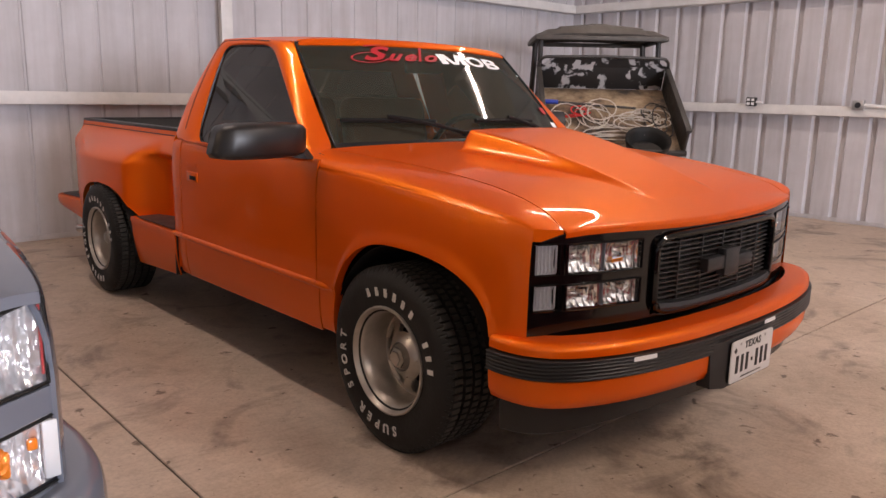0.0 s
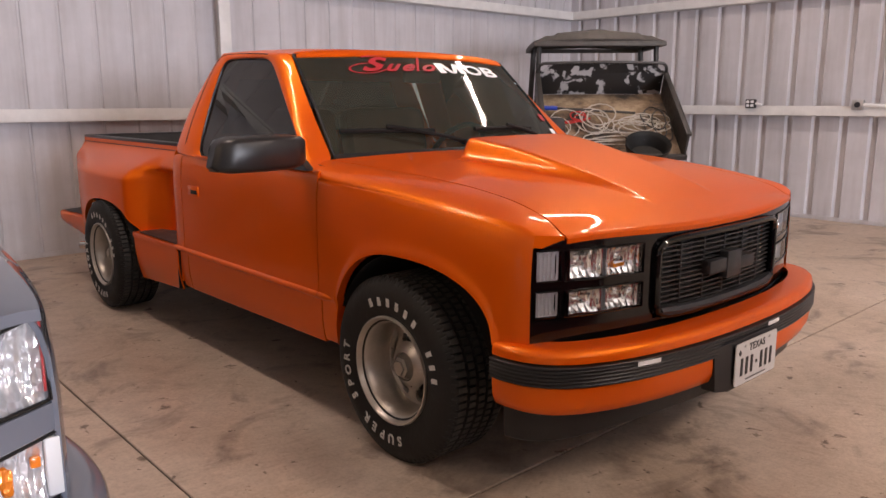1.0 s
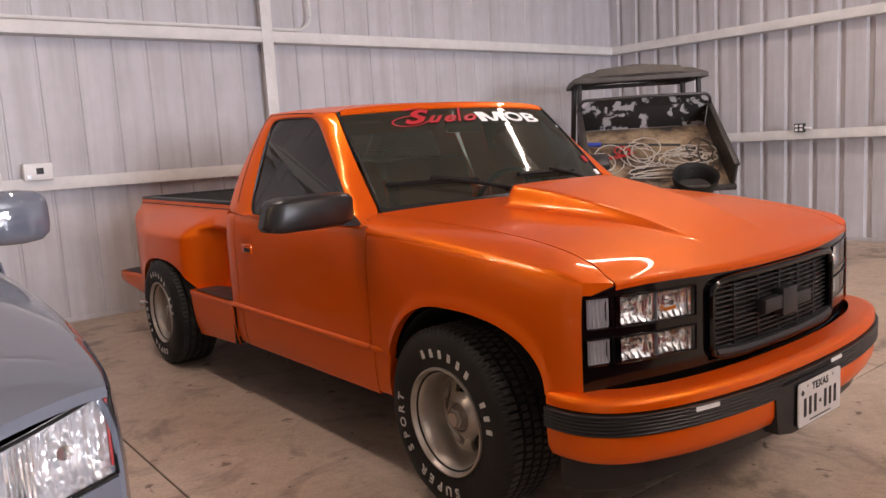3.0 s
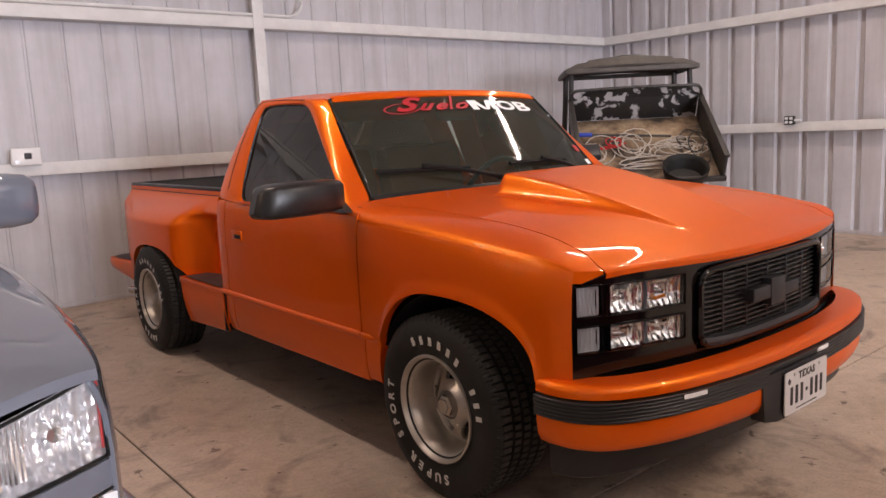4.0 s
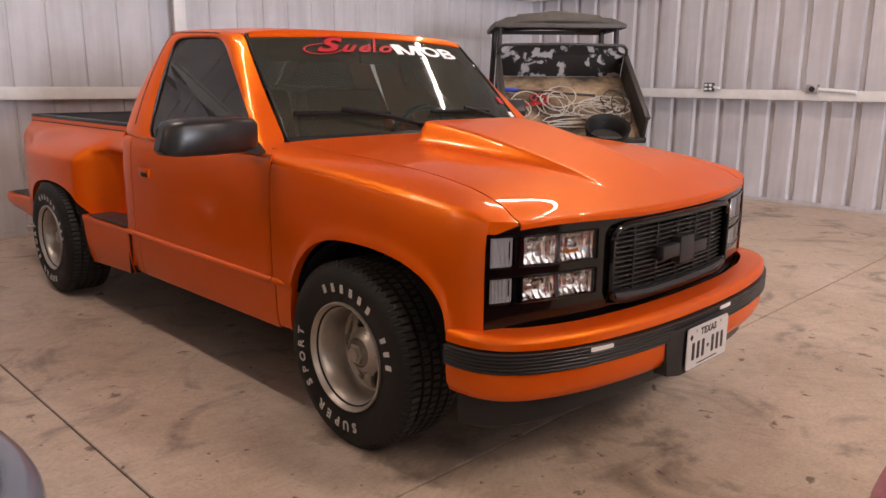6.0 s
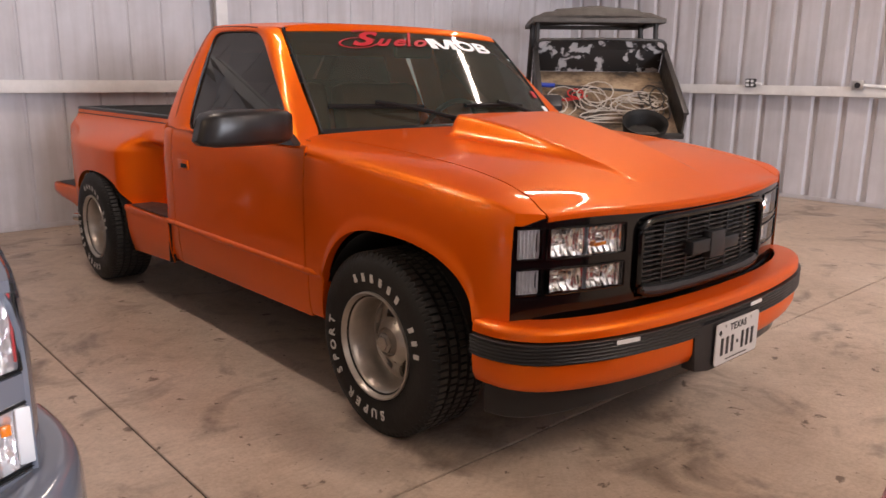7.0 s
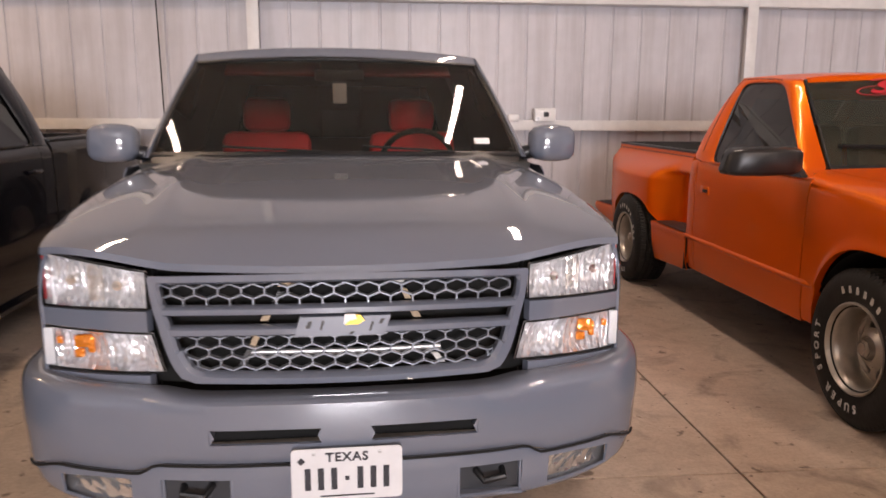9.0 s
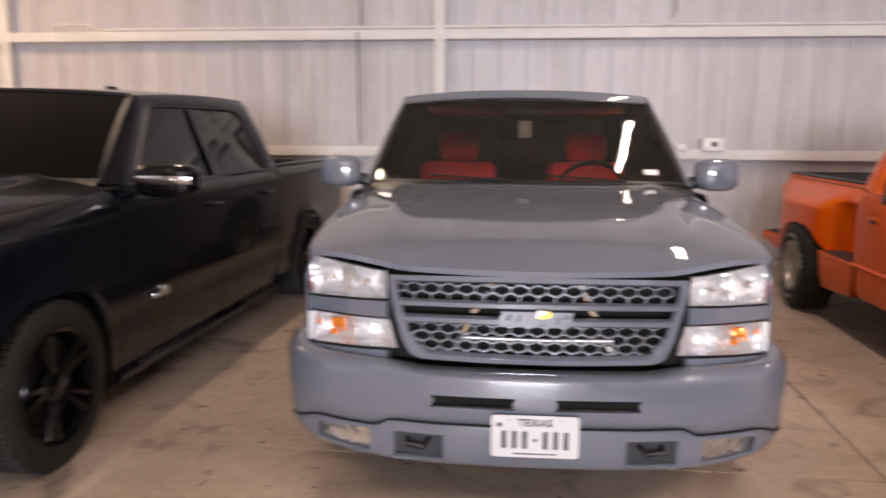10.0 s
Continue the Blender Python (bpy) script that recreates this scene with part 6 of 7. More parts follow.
def hex_mesh(bm, x0, x1, z0, z1, yfun, clip, dx=0.064, dz=0.031, bar=0.0022, depth=0.020):
    """A honeycomb of thin walls: every cell a six-sided ring."""
    def wall(a, b):
        d = Vector((b[0] - a[0], b[1] - a[1]))
        n = Vector((-d.y, d.x)).normalized() * bar
        q = [(a[0] + n.x, a[1] + n.y), (b[0] + n.x, b[1] + n.y), (b[0] - n.x, b[1] - n.y), (a[0] - n.x, a[1] - n.y)]
        fr = [bm.verts.new((x, yfun(x), z)) for x, z in q]
        bk = [bm.verts.new((x, yfun(x) + depth, z)) for x, z in q]
        bm.faces.new(fr)
        for i in (0, 2):
            bm.faces.new((fr[i], fr[(i + 1) % 4], bk[(i + 1) % 4], bk[i]))

    h, c = dz * 0.70, dz * 0.30
    nz = int(round((z1 - z0) / dz)) + 1
    for r in range(-1, nz + 1):
        zc = z0 + r * dz
        off = dx / 2 if r % 2 else 0
        for i in range(-1, int((x1 - x0) / dx) + 2):
            xc = x0 + i * dx + off
            pts = [(xc - dx * 0.5, zc - c), (xc - dx * 0.5, zc + c), (xc, zc + h), (xc + dx * 0.5, zc + c)]
            for a, b in zip(pts, pts[1:]):
                if clip(*a) and clip(*b):
                    wall(a, b)


half_at = spl([(0.60, 0.395), (0.62, 0.432), (0.64, 0.452), (0.675, 0.474), (0.71, 0.488), (0.79, 0.509), (0.83, 0.520), (0.93, 0.535)])


def silver_grille():
    bm = bmesh.new()
    top = [(x, 0.930 + 0.005 * (1 - (x / 0.54) ** 2)) for x in span(-0.528, 0.528, 20)]
    right = [(half_at(z), z) for z in span(0.922, 0.640, 16)]
    bot = [(x, 0.617 + 0.008 * (x / 0.41) ** 2) for x in span(0.415, -0.415, 16)]
    left = [(-x, z) for x, z in right[::-1]]
    loop = top + right + bot + left
    prof = [(-0.016, 0.0), (0.0, -0.010), (0.022, -0.014), (0.032, -0.004), (0.032, 0.03)]
    cz = 0.775

    def ring(inn, dy):
        return [(x - math.copysign(inn, x) * min(1, abs(x) / 0.3), sil_face(x) - 0.016 + dy, z - math.copysign(inn, z - cz) * (0.8 if abs(z - cz) > 0.08 else 0.1)) for x, z in loop]

    grid(bm, [ring(inn, dy) for inn, dy in prof], closed=True)
    g = part("grille", bm, "silver", silver, "painted grille frame with honeycomb mesh")
    # dark tube that draws the shadow line round the frame
    bm = bmesh.new()
    edge = ring(-0.017, 0.006)
    tube(bm, edge, 0.0028, 6, closed=True)
    part("frame_gap", bm, "gap", g, "dark tube painting the shadow line round the grille")
    # two bars across the middle with a dark slot between them
    for z, h in ((0.828, 0.024), (0.770, 0.026)):
        bm = bmesh.new()
        rows = [[(x, sil_face(x) - 0.012 + dy, z + k * h) for x in span(-0.505, 0.505, 24)] for dy, k in ((0.03, 0.5), (-0.004, 0.5), (-0.012, 0.3), (-0.012, -0.3), (-0.004, -0.5), (0.03, -0.5))]
        grid(bm, rows)
        part("cross_bar", bm, "silver", g)
    y0 = sil_face(0)
    bm = bmesh.new()
    plate_poly(bm, [(x, y0 - 0.030, z) for x, z in ((-0.140, 0.756), (0.112, 0.756), (0.130, 0.812), (-0.122, 0.812))], (0, 0.03, 0))
    pl = part("badge_mount", bm, "silver", g, "bare badge mount with screw holes")
    for x, z, w, h in ((-0.098, 0.790, 0.012, 0.020), (-0.062, 0.788, 0.007, 0.026), (0.075, 0.782, 0.007, 0.026), (0.020, 0.764, 0.010, 0.008), (0.104, 0.796, 0.010, 0.014)):
        bm = bmesh.new()
        plate_poly(bm, [(x - w / 2 - 0.004, y0 - 0.032, z - h / 2), (x + w / 2 - 0.004, y0 - 0.032, z - h / 2), (x + w / 2 + 0.004, y0 - 0.032, z + h / 2), (x - w / 2 + 0.004, y0 - 0.032, z + h / 2)], (0, 0.003, 0))
        part("screw_hole", bm, "grille_grey", pl)
    bm = bmesh.new()
    plate_poly(bm, [(x, y0 - 0.044, z) for x, z in ((0.002, 0.791), (0.038, 0.791), (0.056, 0.803), (0.046, 0.818), (0.004, 0.820))], (0, 0.012, 0))
    bd = part("badge", bm, "gold", pl, "broken gold-coloured badge piece")
    bm = bmesh.new()
    plate_poly(bm, [(x, y0 - 0.047, z) for x, z in ((-0.001, 0.792), (0.014, 0.804), (0.034, 0.808), (0.030, 0.822), (0.000, 0.822))], (0, 0.003, 0))
    part("badge_corner", bm, "white_plastic", bd, "pale broken corner")
    bm = bmesh.new()
    hex_mesh(bm, -0.54, 0.54, 0.848, 0.915, lambda x: sil_face(x) + 0.008, lambda x, z: abs(x) < 0.512 and 0.836 < z < 0.920)
    tagged(part("mesh_insert", bm, "silver_dark", g, "honeycomb mesh", smooth=0), kind="stuff")
    bm = bmesh.new()
    hex_mesh(bm, -0.54, 0.54, 0.640, 0.755, lambda x: sil_face(x) + 0.008, lambda x, z: abs(x) < half_at(z) - 0.018 and 0.630 < z < 0.760)
    tagged(part("mesh_insert", bm, "silver_dark", g, "honeycomb mesh", smooth=0), kind="stuff")
    # near-black sheet painting the shade behind the honeycomb
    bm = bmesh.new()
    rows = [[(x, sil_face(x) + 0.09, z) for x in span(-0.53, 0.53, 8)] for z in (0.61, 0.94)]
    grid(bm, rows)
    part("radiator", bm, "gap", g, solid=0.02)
    # worn tape hanging in broken lengths behind the mesh
    for x, z, x2, z2, w, m in (
            (-0.148, 0.914, -0.170, 0.886, 0.014, "tan_tape"), (-0.176, 0.872, -0.194, 0.842, 0.008, "grille_bar_grey"), (-0.212, 0.813, -0.226, 0.788, 0.011, "tan_tape"),
            (-0.238, 0.762, -0.262, 0.712, 0.009, "tan_tape"), (-0.267, 0.704, -0.297, 0.648, 0.010, "grille_bar_grey"), (0.142, 0.914, 0.166, 0.886, 0.015, "pale_tape"),
            (0.172, 0.872, 0.184, 0.842, 0.009, "tan_tape"), (0.197, 0.810, 0.212, 0.786, 0.011, "tan_tape"), (0.224, 0.762, 0.236, 0.744, 0.010, "pale_tape"), (0.262, 0.676, 0.284, 0.646, 0.010, "pale_tape")):
        bm = bmesh.new()
        plate_poly(bm, [(x - w, y0 + 0.036, z), (x2 - w, y0 + 0.036, z2), (x2 + w, y0 + 0.036, z2), (x + w, y0 + 0.036, z)], (0, 0.006, 0))
        part("tape", bm, m, g)
    bm = bmesh.new()
    tube(bm, [(-0.265, y0 + 0.045, 0.694), (0.02, y0 + 0.040, 0.690), (0.280, y0 + 0.045, 0.694)], 0.0095, 10)
    part("cooler_pipe", bm, "galv", g)


silver_grille()


def silver_lamps(s):
    def quad(top):
        if top:
            return (0.541, 0.830, 0.936), (0.874, 0.812, 0.974)
        return (0.532, 0.648, 0.760), (0.880, 0.622, 0.750)

    for top in (True, False):
        (xi, zi0, zi1), (xo, zo0, zo1) = quad(top)
        nx, nz = 96, 8

        def pt(j, k, dep):
            x = xi + (xo - xi) * j
            if not top:
                x = x - 0.030 * (1 - k) * (1 - j)
            z0, z1 = zi0 + (zo0 - zi0) * j, zi1 + (zo1 - zi1) * j
            return (s * x, sil_face(x) + dep, z0 + (z1 - z0) * k)

        bm = bmesh.new()
        rows = []
        for k in span(0, 1, nz):
            row = []
            for j in span(0, 1, nx):
                bowl = max(0, 1 - ((j - 0.70) / 0.28) ** 2 - ((k - 0.5) / 0.6) ** 2) + max(0, 1 - ((j - 0.25) / 0.22) ** 2 - ((k - 0.5) / 0.6) ** 2)
                edge = min(1, 6 * min(j, 1 - j, k, 1 - k))
                flute = 0.004 * math.sin(2 * math.pi * 15 * j) * edge
                row.append(pt(j, k, 0.012 + edge * (0.016 + 0.034 * bowl) + flute))
            rows.append(row)
        grid(bm, rows)
        lamp = part("head_lamp" if top else "turn_lamp", bm, "frosted", silver, "clear head lamp with chrome reflectors" if top else "clear turn lamp with an amber bulb cover")
        bm = bmesh.new()
        grid(bm, [[pt(j, k, -0.006 - 0.010 * (1 - (2 * k - 1) ** 2)) for j in span(0, 1, 8)] for k in span(0, 1, 4)])
        part("lens", bm, "glass_clear", lamp, out=(0, -1, 0))
        bm = bmesh.new()
        loop = [pt(j, 0, -0.002) for j in span(0, 1, 10)] + [pt(j, 1, -0.002) for j in span(1, 0, 10)]
        tube(bm, loop, 0.0035, 6, closed=True)
        part("lamp_gap", bm, "gap", lamp)
        if top:
            for j in (0.28, 0.72):
                bm = bmesh.new()
                a, b = Vector(pt(j, 0.5, 0.055)), Vector(pt(j, 0.5, 0.022))
                cyl(bm, a, b, 0.020, 14, 0.014)
                part("bulb", bm, "reflector", lamp)
            bm = bmesh.new()
            for k in range(6):
                q = 0.42 + k * 0.025
                a, b = Vector(pt(q, 0.12, 0.026)), Vector(pt(q, 0.88, 0.026))
                tube(bm, [a, b], 0.003, 5)
            part("fluting", bm, "reflector", lamp)
            bm = bmesh.new()
            a, b = Vector(pt(0.98, 0.1, 0.008)), Vector(pt(0.98, 0.9, 0.008))
            tube(bm, [a, b], 0.003, 5)
            part("side_marker", bm, "red_plastic", lamp)
        else:
            bm = bmesh.new()
            for dx, dz, w, h in ((0.0, 0.016, 0.050, 0.040), (-0.012, -0.020, 0.030, 0.028), (0.022, 0.004, 0.020, 0.050)):
                p = Vector(pt(0.66, 0.52, 0.026)) + Vector((dx, 0, dz))
                box(bm, p, (w, 0.018, h), 0.008)
            part("amber_insert", bm, "amber_reflector", lamp, "amber bulb cover")
            bm = bmesh.new()
            box(bm, pt(0.88, 0.62, 0.024), (0.018, 0.012, 0.022), 0.004)
            part("amber_marker", bm, "amber", lamp)
            bm = bmesh.new()
            box(bm, pt(0.965, 0.5, 0.004), (0.028, 0.012, 0.112), 0.003)
            part("white_edge", bm, "white_plastic", lamp)
    # painted band between the two lamps and filler below
    for zi0, zi1, zo0, zo1 in ((0.764, 0.824, 0.756, 0.806), (0.585, 0.638, 0.585, 0.615)):
        bm = bmesh.new()
        grid(bm, [[(s * (0.545 + 0.337 * j), sil_face(0.545 + 0.337 * j) - 0.004, (zi0 + (zo0 - zi0) * j) * (1 - k) + (zi1 + (zo1 - zi1) * j) * k) for j in span(0, 1, 10)] for k in span(0, 1, 3)])
        part("lamp_band", bm, "silver", silver, solid=0.03)
    # set-back dark sheet painting the shade between grille and lamps
    bm = bmesh.new()
    rows = []
    for z in span(0.600, 0.940, 12):
        xi = half_at(z) + 0.004
        rows.append([(s * (xi + (0.560 - xi) * j), sil_face(xi + (0.560 - xi) * j) + 0.060, z) for j in span(0, 1, 5)])
    grid(bm, rows)
    part("lamp_seam", bm, "gap", silver, "dark sheet in place of the shaded seam beside the grille", solid=0.02)
    bm = bmesh.new()
    rows = [[(s * (x - d), y, z) for x, y in ((0.882, -0.758), (0.900, -0.72), (0.915, -0.66))] for z, d in ((0.59, 0), (0.70, 0), (0.82, 0), (0.89, 0.004), (0.94, 0.014), (0.965, 0.026))]
    grid(bm, rows)
    part("fender_nose", bm, "silver", silver, solid=0.01)


sides(silver_lamps)

SB = [(-0.992, -0.44), (-0.992, -0.56), (-0.972, -0.69), (-0.912, -0.81), (-0.800, -0.905), (-0.615, -0.978), (-0.40, -1.025), (-0.2, -1.040), (0, -1.045)]
SB = SB + [(-x, y) for x, y in SB[-2::-1]]


def path_at(path, x):
    for (a, ya), (b, yb) in zip(path, path[1:]):
        if a <= x <= b:
            return ya + (yb - ya) * (x - a) / (b - a + 1e-9)
    return path[-1][1]


def silver_bumper():
    path = smooth_path(SB, 160)

    def py(x):
        return path_at(path, x)

    # columns of the middle face carry the two slots
    cols = sorted(set([round(x, 4) for x in span(-0.60, 0.60, 24)] + [-0.372, -0.067, 0.067, 0.372]))
    sec = [(-0.10, 0.606), (-0.060, 0.616), (-0.034, 0.618), (-0.016, 0.613), (-0.004, 0.602), (0.004, 0.584), (0.008, 0.558), (0.010, 0.515), (0.010, 0.472), (0.006, 0.440), (0.0, 0.420), (-0.012, 0.408)]
    bm = bmesh.new()
    full = [p for p in path if p[0] < -0.6] + [(x, py(x)) for x in cols] + [p for p in path if p[0] > 0.6]
    rows = []
    for i, (x, y) in enumerate(full):
        a, b = full[max(0, i - 1)], full[min(len(full) - 1, i + 1)]
        d = Vector((b[0] - a[0], b[1] - a[1])).normalized()
        n = Vector((d.y, -d.x))
        drop = 0.028 * step(abs(x), 0.52, 0.58)
        rows.append([(x + n.x * o, y + n.y * o, z - (drop + 0.052 * step(abs(x), 0.80, 0.965)) * (1 if z < 0.43 else 0)) for o, z in sec])
        k = 1 - step(abs(x), 0.42, 0.56)
        rows[-1] = [(px, p_y, z - 0.022 * k * step(z, 0.58, 0.622)) for px, p_y, z in rows[-1]]

    def slot(i, j):
        xm = (full[i][0] + full[i + 1][0]) / 2
        return j == 7 and 0.067 < abs(xm) < 0.372

    grid(bm, rows, skip=slot)
    b = part("front_bumper", bm, "silver", silver, "broad silver-blue bumper with two dark slots", solid=0.012)
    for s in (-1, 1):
        # near-black block that paints the shade inside the slot
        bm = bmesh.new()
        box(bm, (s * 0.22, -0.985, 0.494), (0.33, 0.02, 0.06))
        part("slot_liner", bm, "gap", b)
        for xe in (0.067, 0.372):
            bm = bmesh.new()
            plate_poly(bm, [(s * xe, py(xe) - 0.009, 0.470), (s * (xe + (0.012 if xe < 0.2 else -0.012)), py(xe) - 0.009, 0.4935 + 0.0 * s), (s * xe, py(xe) - 0.009, 0.517)], (0, 0.03, 0))
            part("slot_end", bm, "silver", b)
    # lower valance with lamp and hook openings
    cols = sorted(set([round(x, 4) for x in span(-0.955, 0.955, 48)] + [s * v for s in (-1, 1) for v in (0.318, 0.518, 0.605, 0.820)]))
    def crease(a):
        return 0.408 - 0.028 * step(a, 0.52, 0.58) - 0.052 * step(a, 0.80, 0.965)

    def open_top(a):
        return 0.360 if a < 0.56 else 0.356 - 0.10 * max(0, a - 0.70)

    def open_low(a):
        return 0.262 if a < 0.56 else 0.264 + 0.10 * max(0, a - 0.66)

    bm = bmesh.new()
    rows = []
    for x in cols:
        a = abs(x)
        t, l = open_top(a), open_low(a)
        zz = [crease(a) - 0.001, crease(a) - 0.016, t, (t + l) / 2, l, l - 0.016, l - 0.028]
        oo = [-0.012, -0.008, -0.010, -0.014, -0.020, -0.032, -0.055]
        rows.append([(x * (1 + o * 0.25), py(x) - o * 0.9, z) for o, z in zip(oo, zz)])

    def hole(i, j):
        xm = abs((cols[i] + cols[i + 1]) / 2)
        return (0.318 < xm < 0.518 or 0.605 < xm < 0.820) and j in (2, 3)

    grid(bm, rows, skip=hole)
    part("valance", bm, "silver", b, solid=0.008)
    # dark tube that draws the shade in the lower crease
    bm = bmesh.new()
    tube(bm, [(x, py(x) - 0.001, crease(abs(x)) - 0.001) for x in span(-0.955, 0.955, 100)], 0.004, 6)
    part("bumper_gap", bm, "gap", b, "dark tube painting the shaded crease under the bumper")
    for s in (-1, 1):
        bm = bmesh.new()
        box(bm, (s * 0.418, py(0.418) + 0.065, 0.305), (0.24, 0.02, 0.13))
        part("hook_recess", bm, "black_dusty", b)
        bm = bmesh.new()
        tube(bm, [(s * 0.46, py(0.42) + 0.06, 0.325), (s * 0.46, py(0.42) + 0.02, 0.315), (s * 0.40, py(0.42) + 0.015, 0.305), (s * 0.38, py(0.42) + 0.05, 0.325)], 0.011, 8)
        part("tow_hook", bm, "black_plastic", b)
        bm = bmesh.new()
        for xe, ze in ((0.322, 0), (0.514, 0)):
            box(bm, (s * xe, py(xe) + 0.055, 0.311), (0.010, 0.07, 0.10), 0.003)
        box(bm, (s * 0.418, py(0.418) + 0.060, 0.258), (0.20, 0.07, 0.010), 0.003)
        part("hook_frame", bm, "silver", b)
        bm = bmesh.new()
        grid(bm, [[(s * x, py(x) + 0.045 + 0.03 * k * (1 - k), open_low(x) - 0.01 + (open_top(x) - open_low(x) + 0.02) * k) for x in span(0.60, 0.825, 8)] for k in span(0, 1, 4)])
        fg = part("fog_lamp", bm, "reflector", b, "small clear fog lamp")
        bm = bmesh.new()
        grid(bm, [[(s * x, py(x) + 0.026, open_low(x) + (open_top(x) - open_low(x)) * k) for x in span(0.603, 0.822, 8)] for k in (0, 1)])
        part("lens", bm, "glass_clear", fg, out=(0, -1, 0))


silver_bumper()
licence_plate(silver, -1.075, 0.388, False)
for s in (-1, 1):
    mirror_new(silver, "silver", s, 0.925, 1.145, 0.66, 1.130, 1.310, "glossy silver-blue door mirror")


def silver_bits():
    for s in (-1, 1):
        bm = bmesh.new()
        box(bm, (s * 0.34, 1.10, 1.585), (0.48, 0.16, 0.018), 0.006, pose(0, 0, 0, 25))
        part("sun_visor", bm, "dark_red", silver, "red sun visor")
        bm = bmesh.new()
        box(bm, (s * 0.42, 1.50, 1.350), (0.11, 0.004, 0.028), 0.001)
        part("headrest_mark", bm, "plate", silver, "pale embroidered mark")
    bm = bmesh.new()
    box(bm, (0.0, 0.98, 1.55), (0.25, 0.03, 0.06), 0.012)
    part("rear_view_mirror", bm, "black_plastic", silver)
    bm = bmesh.new()
    box(bm, (0.0, 0.97, 1.46), (0.07, 0.004, 0.10), 0.004)
    part("air_freshener", bm, "white_plastic", silver)
    # small inspection sticker
    p = sil_ws(0.80, 0.12) + Vector((0, -0.004, 0.004))
    bm = bmesh.new()
    box(bm, p, (0.075, 0.002, 0.035), 0, pose(0, 0, 0, -42))
    part("sticker", bm, "decal_white", silver)


silver_bits()
proto = wheel_orange(0.36, 0.26, False)
proto["label"] = "alloy wheel with a plain black tyre"
for s in (-1, 1):
    for y in (0.0, 3.645):
        place_wheel(proto, silver, s * 0.955, y, 0.36, s)
drop_thing(proto)

# ---- black pickup ----
black = thing("pickup_truck", pose(-6.125, -0.72, 0), "shiny black lowered crew-cab pickup on black wheels", "truck", "parked pickups")
BP = dict(
    side=spl([(-1.0, 0.90), (-0.7, 0.955), (-0.3, 0.985), (0.0, 0.992), (0.6, 0.985), (2.8, 0.980)]),
    hood_c=spl([(-1.0, 1.06), (-0.85, 1.11), (-0.5, 1.16), (0.0, 1.20), (0.6, 1.235)]),
    hood_s=spl([(-1.0, 1.03), (-0.8, 1.06), (-0.5, 1.09), (0.0, 1.12), (0.6, 1.155)]),
    hood_w=spl([(-1.0, 0.82), (-0.8, 0.87), (-0.4, 0.895), (0.5, 0.905)]),
    hood_front=lambda u: -0.97 + 0.12 * abs(u) ** 2.4,
    hood_rear=lambda u: 0.46 + 0.10 * u * u,
    lip=0.02, ridge=0.028, ridge_x=lambda y: 0.52 + 0.06 * step(y, -0.9, 0.5),
    arch_f=(0.0, 0.435, 0.755), arch_r=(3.645, 0.435, 0.76), front_low=0.40, rocker=0.19, belt=1.140, belt_w=0.955, shoulder=0.14, tuck=1.0,
    fender_front=-0.90, door_y=(0.56, 1.80, 2.74), cab_back=2.90, ws_bottom=(0.86, 0.60, 1.185), ws_top=(0.73, 1.170, 1.630), ws_bow=0.14, top_bow=0.08, header=0.0,
    roof_z=1.690, roof_x=0.725, win_top=1.575, windows=[(0.74, 1.78), (1.85, 2.72)], glass="glass_black", ws_glass="glass_black",
    bed_end=4.78, rail=1.160, seat="interior", seat_label="dark cloth seat", hub_z=0.360, seat_low=0.0,
)
blk_ws, blk_hz = make_pickup(black, "black_paint", BP)


